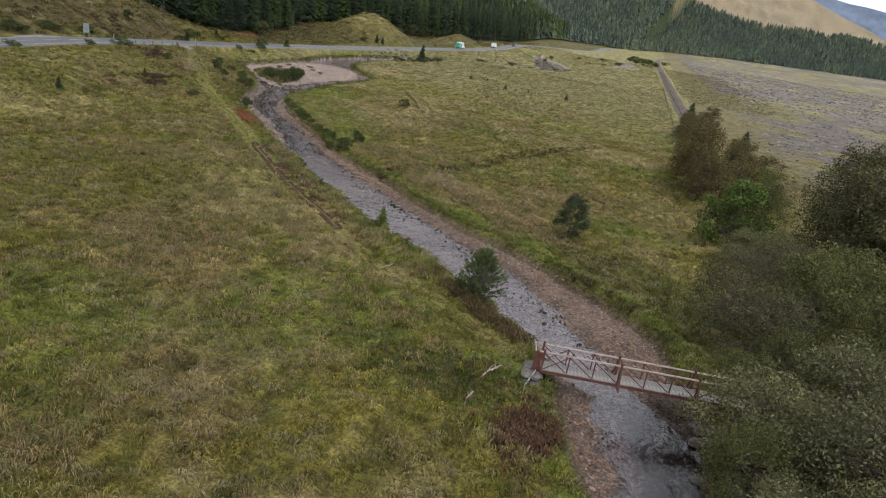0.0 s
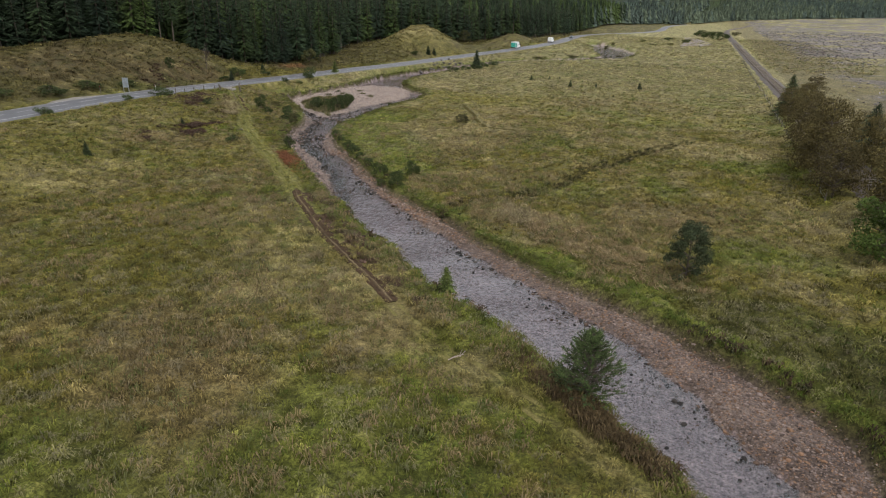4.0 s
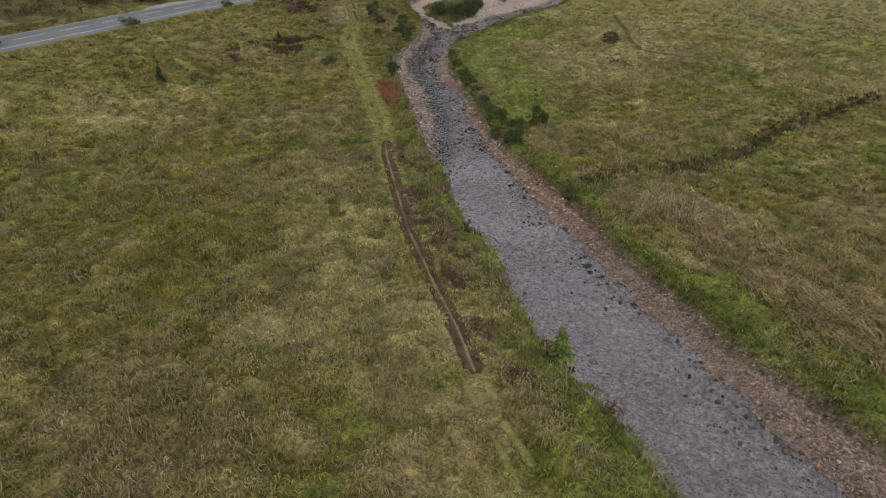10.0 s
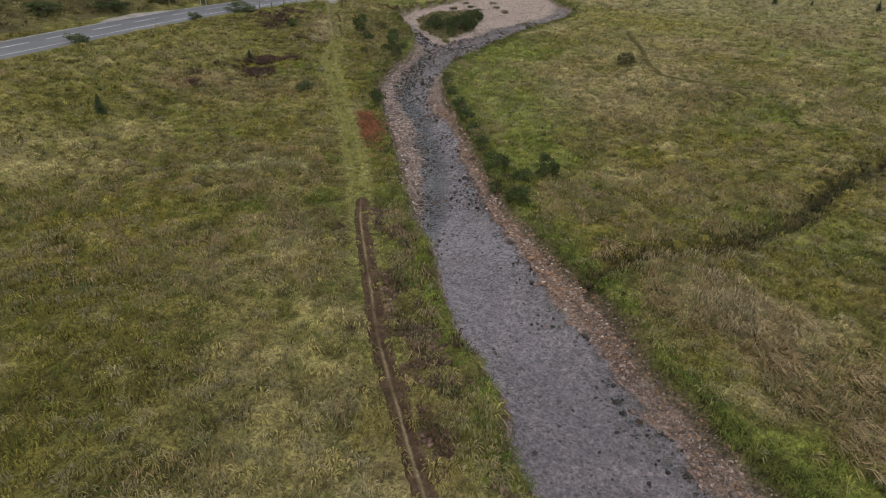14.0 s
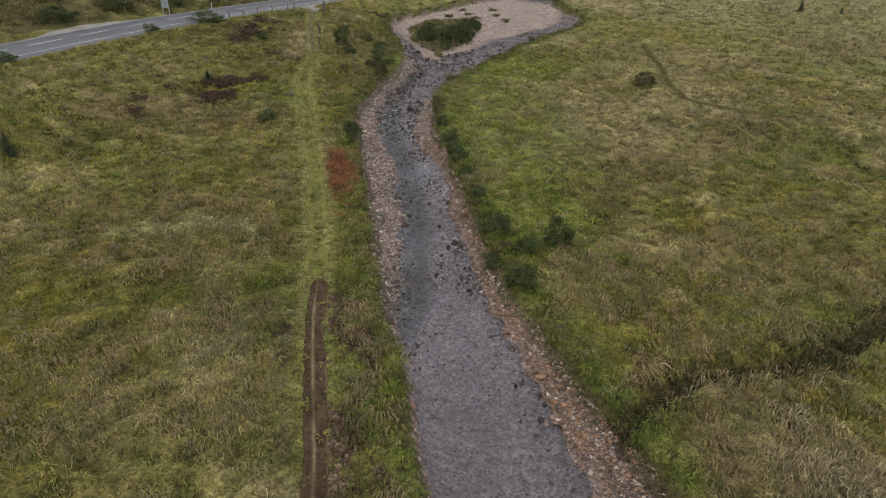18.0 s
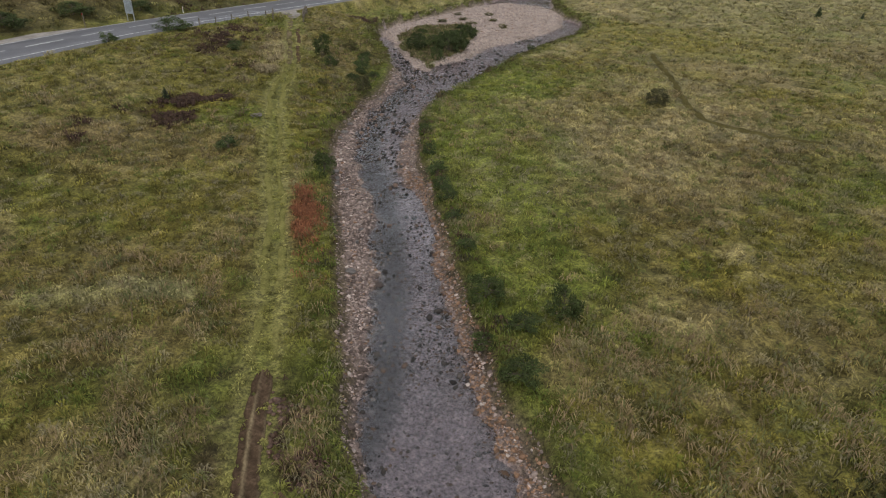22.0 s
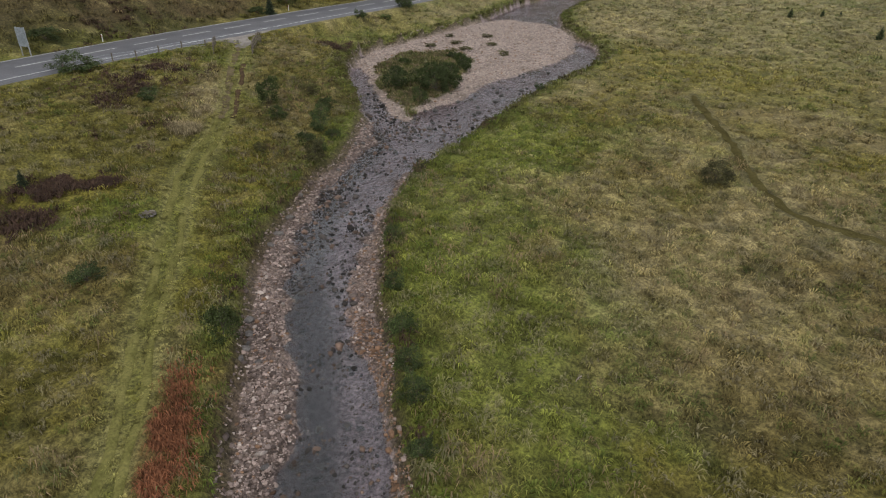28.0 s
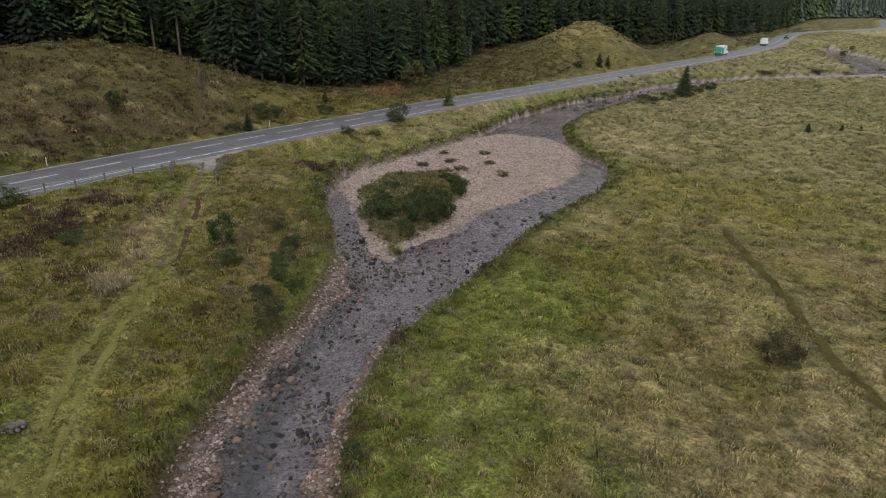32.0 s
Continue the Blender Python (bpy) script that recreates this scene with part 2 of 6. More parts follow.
GRAVEL_BARS = [RIGHT_WATER + [(-59.5, 106.5), (-57.5, 101.6), (-52.8, 94.4), (-44.5, 85), (-35.7, 75.5), (-28.6, 69.4), (-20.4, 62.3), (-14.3, 57.9), (-7.4, 53.3), (-1.2, 48.6), (4.8, 42.5), (8, 34)],
               LEFT_WATER + [(-71, 114.5), (-66.3, 105.5), (-63, 97), (-60.2, 92), (-54.8, 86), (-50.5, 81.5), (-44.2, 74.4), (-38.3, 68.6)],
               [(13, -20), (9.2, 3), (6.6, 12), (3.6, 22), (1.9, 29), (1.4, 31.5), (1.1, 33.5), (-.1, 34.4), (-1.2, 35.2), (-.9, 33.5), (.4, 28.2), (2, 23), (5, 14), (8, 3), (11, -20)],
               ISLAND, [(-69, 254), (-59, 262), (-47.6, 274), (-38.5, 284), (-36.5, 296), (-42, 300), (-50, 289), (-61, 274), (-70, 261)]]
CHANNEL = LEFT_BANK + RIGHT_BANK[::-1]
ROAD = [(-70, -60), (-77, 0), (-83, 40), (-88, 66), (-91, 80), (-93, 93), (-94.6, 104), (-95.6, 113), (-96.3, 122), (-97, 134), (-97.4, 148), (-97.2, 162), (-96.2, 178), (-94.6, 194),
        (-92.4, 212), (-90, 235), (-86.5, 266), (-80.5, 305), (-77, 358), (-80, 403), (-83, 465), (-74, 515), (-47, 595), (-49, 705), (-56, 860), (-40, 1000)]
ROAD_Z = [(-60, 5), (60, 4.2), (95, 3.9), (122, 3.1), (150, 2.4), (200, 2.2), (265, 2.7), (305, 3.2), (403, 4.6), (550, 4.6), (1000, 6)]
TRACK = [(-93.5, 120.5), (-89, 117), (-85.7, 113.7), (-82.4, 110.3), (-79, 106.8), (-75.9, 103.7), (-73.2, 100.3), (-71, 97.3), (-68, 93.4), (-63.5, 89.1), (-57.5, 83.3), (-53.8, 80.1), (-48.5, 74.6), (-43.9, 69.8), (-40.6, 66), (-37.2, 62.4),
         (-31.6, 56.4), (-24.8, 50.5), (-20, 45.9), (-16.4, 42.9), (-12.5, 40.5), (-9.1, 38.4), (-5.4, 35.3)]
DITCH = [(-2, 118), (-8, 108), (-12, 100), (-15.5, 90.8), (-17.6, 81), (-19.6, 76.6), (-22, 74), (-24.2, 71.8), (-25.3, 68.8), (-25.8, 66.9)]
RAIL = [(14, 60), (13.4, 110), (12.6, 172), (11.6, 225), (10.2, 300), (8, 440), (5.5, 640), (12, 800), (40, 1000)]
PATH = [(-48, 136), (-46.7, 133), (-42, 124.5), (-39.4, 118.5), (-37.5, 115.4), (-35.4, 113.2), (-31.9, 112.4), (-26.2, 112.7)]
ISLE_GREEN = [(-77.3, 123.6), (-81.4, 129.6), (-82.3, 136), (-78.2, 140.3), (-73.3, 138.2), (-69.5, 127), (-69, 121), (-68.2, 117.6), (-72.5, 120.4)]
FOREST_EDGE = [(-150, -60), (-140, 40), (-128, 90), (-124, 118), (-121, 140), (-113, 150), (-112, 176), (-114, 200), (-124, 226), (-128, 256), (-112, 282), (-101, 310), (-93, 350), (-92, 400),
               (-92, 485), (-90, 675), (-70, 900), (20, 1250), (150, 1500), (400, 1800), (900, 2200)]


def lattice(ix, iy, seed):
    h = np.sin(ix * 127.1 + iy * 311.7 + seed * 74.7) * 43758.5453
    return h - np.floor(h)


def value_noise(x, y, seed=0):
    ix, iy = np.floor(x), np.floor(y)
    fx, fy = x - ix, y - iy
    fx, fy = fx * fx * (3 - 2 * fx), fy * fy * (3 - 2 * fy)
    a, b = lattice(ix, iy, seed), lattice(ix + 1, iy, seed)
    c, d = lattice(ix, iy + 1, seed), lattice(ix + 1, iy + 1, seed)
    return (a * (1 - fx) + b * fx) * (1 - fy) + (c * (1 - fx) + d * fx) * fy


def fbm(x, y, size, seed=0, octaves=4):
    """Smooth noise from 0 to 1, its largest forms that many metres across."""
    total, amp, norm = 0, 1.0, 0
    ca, sa = math.cos(0.6), math.sin(0.6)
    for k in range(octaves):
        total, norm = total + amp * value_noise(x / size, y / size, seed + k * 13), norm + amp
        x, y, amp, size = x * ca - y * sa, x * sa + y * ca, amp * 0.55, size * 0.47
    return total / norm


def step(a, b, v):
    k = np.clip((v - a) / (b - a), 0, 1)
    return k * k * (3 - 2 * k)


def line_distance(x, y, line):
    """Distance to a line, and the side: positive to the left of its way."""
    best, side = np.full(x.shape, 1e9), np.zeros(x.shape)
    for (ax, ay), (bx, by) in zip(line, line[1:]):
        dx, dy = bx - ax, by - ay
        k = np.clip(((x - ax) * dx + (y - ay) * dy) / (dx * dx + dy * dy), 0, 1)
        d = np.hypot(x - ax - k * dx, y - ay - k * dy)
        nearer = d < best
        best = np.where(nearer, d, best)
        side = np.where(nearer, dx * (y - ay) - dy * (x - ax), side)
    return best, np.where(side >= 0, 1.0, -1.0)


def inside_distance(x, y, poly):
    """Distance to a closed outline, positive inside."""
    d, _ = line_distance(x, y, poly + poly[:1])
    odd = np.zeros(x.shape, bool)
    for (ax, ay), (bx, by) in zip(poly, poly[1:] + poly[:1]):
        if ay != by:
            odd ^= ((ay > y) != (by > y)) & (x < (bx - ax) * (y - ay) / (by - ay) + ax)
    return np.where(odd, d, -d)


def near_only(fn, x, y, box, far):
    x0, y0, x1, y1 = box
    out = np.full(x.shape, far, float)
    k = (x > x0) & (x < x1) & (y > y0) & (y < y1)
    if k.any():
        out[k] = fn(x[k], y[k])
    return out


def wobble(x, y):
    return 0.9 * (fbm(x, y, 3.0, 5, 3) - 0.5)


def channel_depth(x, y):
    return near_only(lambda a, b: inside_distance(a, b, CHANNEL) + wobble(a, b), x, y, (-130, -45, 45, 500), -60.0)


def gravel_depth(x, y):
    def deepest(a, b):
        return np.max([inside_distance(a, b, p) for p in GRAVEL_BARS], axis=0) + 1.0 * (fbm(a, b, 3.0, 9, 3) - 0.5) + 1.1 * (fbm(a, b, 0.9, 10, 2) - 0.5)
    return near_only(deepest, x, y, (-130, -45, 45, 340), -60.0)


def water_level(y):
    return -1.0 + 0.006 * np.clip(y - 70, 0, 400)


def road_height(y):
    return np.interp(y, [p[0] for p in ROAD_Z], [p[1] for p in ROAD_Z])


def bump(x, y, cx, cy, rx, ry, turn=0.0):
    ca, sa = math.cos(radians(turn)), math.sin(radians(turn))
    u, v = ((x - cx) * ca + (y - cy) * sa) / rx, (-(x - cx) * sa + (y - cy) * ca) / ry
    return np.exp(-(u * u + v * v))


def bare_hill(x, y, z):
    """Where the far hillside is open grass above the woods, from 0 to 1."""
    far = np.maximum(y, 1)
    a, e = x / far + 0.012 * (fbm(x, y, 120, 14) - 0.5), (z - 18) / far + 0.009 + 0.010 * (fbm(x, y, 90, 15) - 0.5)
    face = step(-0.002, 0.002, e - np.maximum(0.065 - (a - 0.048) * 0.16, 0.053)) * step(-0.02, 0.03, a)
    return np.where((y > 900) & (a > -0.06), face, 0.0)


def land(x, y):
    """The height of the ground."""
    dr, side = line_distance(x, y, ROAD)
    left = side > 0
    plain = 0.007 * np.clip(y - 75, 0, 500) + 0.018 * np.clip(y - 900, 0, 1300) + 0.5 * (fbm(x, y, 22, 1) - 0.5) + 0.22 * (fbm(x, y, 3.2, 2, 3) - 0.5)
    zr = road_height(y) - 0.12
    rise = np.where(left, 1.0, step(27, 6, dr))
    # the river terrace that carries the track
    db, bank_side = line_distance(x, y, LEFT_BANK)
    shelf = np.where((bank_side > 0) & ~left, 1.5 * step(2.0, 9.0, db) * step(78, 90, y - 0.1 * (x + 66)) * step(150, 128, y), 0)
    z = plain + np.maximum((zr - plain) * rise, shelf)
    # behind the road: humps, then the wooded hillside
    back = np.where(left, dr, 0)
    z = z + step(4, 14, back) * (0.10 * (back - 4) + 0.9 * (fbm(x, y, 9, 4) - 0.4))
    z = z + step(3, 10, back) * (6.6 * bump(x, y, -119, 126, 14, 22, 10) + 3.0 * bump(x, y, -122, 92, 14, 26) + 8.6 * bump(x, y, -107, 251, 11, 20, -6) + 3.5 * bump(x, y, -93, 333, 8, 18))
    df, fside = line_distance(x, y, FOREST_EDGE)
    z = z + np.where(fside > 0, 0.36 * np.clip(df - 14, 0, 1500) * (0.8 + 0.4 * fbm(x, y, 260, 8)), 0)
    # the hill's shoulder falls away towards the end of the valley
    crest = 18 + np.clip(y, 1, 2300) * np.maximum(0.087 - 0.43 * (x / np.maximum(y, 1) - 0.201), 0.004)
    z = np.where(y > 900, np.minimum(z, crest + 0.02 * (z - crest)), z)
    # the raised footpath that leads onto the footbridge
    z = z + 0.75 * bump(x, y, -4.2, 31.2, 2.4, 2.2)
    # railway bank and the ditch
    dl, _ = line_distance(x, y, RAIL)
    z = z + 1.0 * step(6.0, 2.4, dl)
    dd, _ = line_distance(x, y, DITCH)
    z = z - 0.65 * step(0.95, 0.35, dd + 0.3 * (fbm(x, y, 2, 3, 2) - 0.5))
    dt, _ = line_distance(x, y, TRACK)
    z = z - 0.10 * step(0.9, 0.4, dt) * step(40, 46, y)
    # tussocks
    z = z + (0.34 * (value_noise(x / 1.05, y / 1.05, 71) - 0.5) + 0.14 * (value_noise(x / 0.5, y / 0.5, 72) - 0.5)) * step(0.5, 1.6, dt) * step(3.5, 5.0, dr)
    return z, dr, back, df * fside, dl, dd, dt


def ground_height(x, y):
    z, dr, back, df, dl, dd, dt = land(x, y)
    dc, dg = channel_depth(x, y), gravel_depth(x, y)
    wl_ = water_level(y)
    # the grassy slope from the road down to the upper river
    z = np.where((y > 118) & (dc < 0) & (dc > -9) & (dl > 10), z + (np.minimum(z, wl_ + 0.7 + 0.27 * np.maximum(-dc - 0.3, 0)) - z) * step(118, 132, y) * step(-9, -6, dc) * step(4.2, 5.5, dr), z)
    bed = wl_ - 0.42 + 0.2 * (fbm(x, y, 5, 6, 3) - 0.5) + (0.42 - 0.1) * step(0.8, 0.0, dc)
    bar = wl_ + 0.26 + 0.22 * (fbm(x, y, 4, 7, 3) - 0.5) + 0.25 * step(0, 4, dg)
    floor = bed + (bar - bed) * (0.38 * step(-2.6, -0.4, dg) + 0.62 * step(-1.0, 0.5, dg))
    z = np.where(dc > -0.35, z + (floor - z) * step(-0.35, 0.45, dc), z)
    return z, dr, back, df, dl, dd, dt, dc, dg

# ---- mesh helpers ----
def mesh_from_arrays(name, verts, faces, mat, tint=None, smooth=False):
    """A mesh from arrays: verts (n, 3), faces (m, k), tint (n, 3)."""
    verts, faces = np.asarray(verts, np.float32), np.asarray(faces, np.int32)
    me = bpy.data.meshes.new(name)
    k = faces.shape[1]
    me.vertices.add(len(verts))
    me.vertices.foreach_set("co", verts.ravel())
    me.loops.add(faces.size)
    me.loops.foreach_set("vertex_index", faces.ravel())
    me.polygons.add(len(faces))
    me.polygons.foreach_set("loop_start", np.arange(0, faces.size, k, dtype=np.int32))
    if smooth:
        me.polygons.foreach_set("use_smooth", np.ones(len(faces), bool))
    if tint is not None:
        at = me.attributes.new("tint", "FLOAT_COLOR", "POINT")
        at.data.foreach_set("color", np.c_[tint, np.ones(len(verts))].astype(np.float32).ravel())
    me.materials.append(mat)
    me.update(calc_edges=True)
    return me


def part(name, me, parent, label="", m=None):
    ob = new(name, me)
    ob.parent = parent
    if m is not None:
        ob.matrix_local = m
    return tagged(ob, label)


def bm_mesh(name, bm, mat, smooth=False):
    me = bpy.data.meshes.new(name)
    bmesh.ops.recalc_face_normals(bm, faces=bm.faces)
    bm.to_mesh(me)
    bm.free()
    me.materials.append(mat)
    if smooth:
        me.polygons.foreach_set("use_smooth", np.ones(len(me.polygons), bool))
    return me


def add_box(bm, size, m=None, bevel=0.0):
    made = bmesh.ops.create_cube(bm, size=1.0, matrix=(m or Matrix()) @ Matrix.Diagonal((*size, 1)))
    if bevel:
        edges = {e for v in made["verts"] for e in v.link_edges}
        bmesh.ops.bevel(bm, geom=list(edges), offset=bevel, segments=1, affect="EDGES")


def add_bar(bm, a, b, r, sides=6, r2=None):
    a, b = Vector(a), Vector(b)
    m = Matrix.Translation((a + b) / 2) @ (b - a).to_track_quat("Z", "Y").to_matrix().to_4x4()
    bmesh.ops.create_cone(bm, cap_ends=True, segments=sides, radius1=r, radius2=r if r2 is None else r2, depth=(b - a).length, matrix=m)


def add_beam(bm, a, b, w, h):
    """A square bar from a to b."""
    a, b = Vector(a), Vector(b)
    m = Matrix.Translation((a + b) / 2) @ (b - a).to_track_quat("Y", "Z").to_matrix().to_4x4()
    bmesh.ops.create_cube(bm, size=1.0, matrix=m @ Matrix.Diagonal((w, (b - a).length, h, 1)))


def box_mesh(name, size, mat, at=(0, 0, 0), bevel=0.0):
    bm = bmesh.new()
    add_box(bm, size, Matrix.Translation(at), bevel)
    return bm_mesh(name, bm, mat)


def height_at(x, y):
    return float(ground_height(np.array([float(x)]), np.array([float(y)]))[0][0])


# ---- the ground, one sheet to the horizon ----
OLIVE, STRAW, LUSH = (0.130, 0.112, 0.024), (0.275, 0.225, 0.105), (0.114, 0.126, 0.022)
BROWN, HEATHER, OCHRE = (0.155, 0.116, 0.048), (0.070, 0.042, 0.030), (0.155, 0.132, 0.022)
WET_BED, EARTH = (0.360, 0.282, 0.290), (0.055, 0.038, 0.023)
RED_FERN, BRASH, FELL_GRASS = (0.17, 0.085, 0.040), (0.125, 0.108, 0.106), (0.135, 0.112, 0.052)
DARK_GREEN, TRACK_GRASS, POOL_BED = (0.064, 0.072, 0.014), (0.158, 0.158, 0.040), (0.048, 0.042, 0.042)
GRAVEL_TONES = (np.array((0.080, 0.058, 0.047)), np.array((0.155, 0.115, 0.093)))
# patches that stand out: colour, place, half lengths, turn, share
PATCHES = [(STRAW, -36, 54, 9, 6, -45, 0.38), (STRAW, -30, 48, 7, 6, -45, 0.35), ((0.112, 0.098, 0.020), -43, 46, 11, 9, 0, 0.75), (BROWN, -25, 31.5, 6, 5, -30, 0.8), (BROWN, -31, 37, 6, 5, 0, 0.7),
           (BROWN, -19, 26, 4, 4, 0, 0.8), (LUSH, -17, 32, 5, 6, -40, 0.85), (LUSH, -27, 26, 6, 4, 0, 0.8), (DARK_GREEN, -6.2, 29.4, 4.2, 2.2, -10, 0.4), (BROWN, -1.2, 26.4, 1.3, 2.4, 0, 0.9),
           (BROWN, -6.5, 38.2, 5.5, 0.9, -40, 0.7), (BROWN, -13, 65, 10, 4, -35, 0.75), (BROWN, -5, 74, 8, 6, -20, 0.75), (BROWN, -21, 69, 4, 3, -45, 0.8), (STRAW, -18, 69, 5, 2.5, 0, 0.7),
           (LUSH, -17, 80, 6, 4, 0, 0.6), (STRAW, -3, 108, 9, 6, 0, 0.7), (LUSH, 2, 66, 6, 4, 0, 0.8), (BROWN, -33, 108, 7, 8, 20, 0.8), (STRAW, -36, 112, 5, 5, 0, 0.7),
           ((0.150, 0.160, 0.032), -44, 93, 9, 3.0, -50, 0.7), ((0.150, 0.155, 0.034), -52, 106, 4, 10, 15, 0.6), ((0.142, 0.160, 0.030), -45, 92, 11, 4.5, -48, 0.6), ((0.142, 0.158, 0.030), -53, 108, 5, 12, 15, 0.7), ((0.128, 0.098, 0.034), -53, 68, 10, 6, 20, 0.55), (LUSH, -36, 82, 5, 3, -45, 0.7), ((0.105, 0.135, 0.024), -41, 97, 9, 1.6, -50, 0.7), (BROWN, -22, 84, 6, 4, 0, 0.5), (OCHRE, -50, 148, 14, 9, 0, 0.5),
           (STRAW, -66, 166, 5, 12, 25, 0.6), ((0.078, 0.078, 0.022), 3, 51, 10, 5, -40, 0.85), ((0.090, 0.088, 0.026), 9, 44, 5, 6, 0, 0.8), (STRAW, -37, 100, 6, 7, -20, 0.65), (STRAW, -47, 109, 5, 5, 0, 0.5), (STRAW, -43, 122, 8, 6, 0, 0.55), (BROWN, -34, 95, 6, 4, 0, 0.6), ((0.33, 0.31, 0.14), -54.5, 67.5, 3.0, 1.1, 40, 0.5), ((0.32, 0.31, 0.16), -52, 70, 2.2, 0.8, 20, 0.5), (HEATHER, -71, 86.5, 2.0, 1.3, 30, 0.6), (HEATHER, -72.6, 84.2, 1.8, 1.0, 30, 0.6),
           (HEATHER, -69.8, 89, 1.5, 1.0, 30, 0.6), (OCHRE, -70, 88, 4, 3, 30, 0.8), (LUSH, -66.5, 88.5, 3.2, 2.4, 30, 0.85), (HEATHER, -82, 100, 5, 4, 20, 0.2), (STRAW, -79, 104.5, 4, 1.4, -45, 0.9), (STRAW, -75.6, 100, 2, 1.2, -45, 0.8), (BROWN, -71.5, 79, 6, 1.6, 70, 0.6),
           (BROWN, -68, 80, 9, 4, 40, 0.6), (OCHRE, -66, 99, 2.5, 7, 45, 0.6), (BROWN, -70, 106, 2.5, 8, 45, 0.55), (HEATHER, -88, 130, 2, 4, 0, 0.8), (HEATHER, -103.5, 115, 4, 9, 0, 0.7),
           ((0.088, 0.062, 0.030), -105, 122, 5, 14, 0, 0.8), ((0.084, 0.070, 0.022), -114, 124, 9, 14, 0, 0.8), ((0.080, 0.068, 0.022), -104, 95, 5, 16, 0, 0.9), ((0.090, 0.068, 0.030), -112, 100, 7, 16, 0, 0.7), (DARK_GREEN, -101, 112, 1.6, 14, 0, 0.5), (OLIVE, -106, 150, 6, 14, 0, 0.7), (RED_FERN, -109.5, 168, 2, 6, 0, 0.8), ((0.150, 0.128, 0.040), -106, 251, 13, 20, 0, 0.85), (STRAW, -107, 251, 7, 14, 0, 0.35), (BROWN, -20, 150, 16, 9, 0, 0.5), (LUSH, -10, 130, 8, 5, 0, 0.4)]


def blob(x, y, cx, cy, rx, ry, turn=0.0):
    return step(0.25, 0.75, bump(x, y, cx, cy, rx * 1.15, ry * 1.15, turn) + 0.75 * (fbm(x, y, 4, 31) - 0.5))


def plant_weights(x, y, g):
    """How much of each cover grows at a place: rows of (colour, weight), laid over one another in order."""
    z, dr, back, df, dl, dd, dt, dc, dg = g
    n1, n2, n3 = fbm(x, y, 16, 21), fbm(x, y, 6, 22), fbm(x, y, 2.2, 23, 3)
    mix = 0.4 * n1 + 0.33 * n2 + 0.27 * n3
    rows = [(STRAW, 0.6 * step(0.51, 0.64, mix)),
            (LUSH, 0.85 * step(0.50, 0.38, 0.45 * fbm(x, y, 11, 24) + 0.3 * n2 + 0.25 * n3)),
            (BROWN, 0.7 * step(0.55, 0.66, 0.6 * fbm(x, y, 19, 25) + 0.4 * fbm(x, y, 5, 26))),
            (OCHRE, 0.55 * step(0.56, 0.7, fbm(x, y, 9, 27)))]
    # upper plain: straw grass, paled and blued to put in distance haze
    rows.append(((0.240, 0.212, 0.110), 0.55 * step(105, 200, y) * (back < 1)))
    rows.append(((0.086, 0.074, 0.024), 0.94 * step(3, 9, back)))
    rows.append(((0.060, 0.044, 0.026), 0.5 * step(4, 10, back) * step(0.50, 0.62, 0.5 * n2 + 0.5 * n3)))
    rows.append(((0.135, 0.122, 0.030), 0.4 * step(-56, -70, x) * step(112, 96, y) * (back < 1)))
    for colour, cx, cy, rx, ry, turn, w in PATCHES:
        rows.append((colour, w * near_only(lambda a, b: blob(a, b, cx, cy, rx, ry, turn), x, y, (cx - 3 * max(rx, ry), cy - 3 * max(rx, ry), cx + 3 * max(rx, ry), cy + 3 * max(rx, ry)), 0.0)))
    # single tussocks: pale ones; gap shade put in as dark green
    cell, cell2 = value_noise(x / 1.05, y / 1.05, 71), value_noise(x / 0.5, y / 0.5, 72)
    rows.append((STRAW, 0.3 * step(0.64, 0.9, 0.6 * cell + 0.4 * cell2)))
    rows.append((DARK_GREEN, 0.45 * step(0.44, 0.18, 0.6 * cell + 0.4 * cell2)))
    rows.append(((0.116, 0.134, 0.024), 0.8 * step(-2.8, -0.6, dc) * step(0.3, 0.48, fbm(x, y, 4, 29))))
    rows.append(((0.044, 0.036, 0.016), 0.9 * step(0.8, 0.35, dd)))
    dp = near_only(lambda a, b: line_distance(a, b, PATH)[0], x, y, (-60, 100, -20, 145), 9.0)
    rows.append(((0.085, 0.075, 0.030), 0.8 * step(0.9, 0.4, dp)))
    rows.append((FELL_GRASS, 0.8 * step(15, 19, x) * step(70, 110, y) * step(70, 16, x - 0.02 * y)))
    far = step(24, 36, x - 0.01 * y) * step(110, 165, y + 0.4 * x)
    rows.append((BRASH, 0.85 * far * step(0.42, 0.52, 0.5 * fbm(x, y, 9, 33) + 0.5 * fbm(x, y, 30, 34))))
    # the track: two pale worn lines, bare where it is dug
    rows.append((TRACK_GRASS, 0.6 * step(1.5, 0.7, dt + 0.6 * (n3 - 0.5)) * step(58, 66, y)))
    rows.append(((0.240, 0.212, 0.080), 0.55 * step(0.36, 0.10, np.abs(dt - 0.6)) * step(60, 68, y)))
    rows.append(((0.200, 0.172, 0.065), 0.5 * step(0.45, 0.10, dt) * step(52, 46, y) * step(32, 38, y)))
    dug = step(70, 67, y) * step(46, 50, y)
    rows.append((EARTH, 0.75 * dug * step(0.42, 0.56, fbm(x, y, 1.6, 35, 3)) * step(0.7, 1.1, dt) * step(3.4, 2.4, dt) * (dc > -5.2)))
    rows.append((RED_FERN, 0.5 * near_only(lambda a, b: blob(a, b, -51.2, 79.6, 4.4, 0.75, -46), x, y, (-60, 72, -42, 88), 0.0)))
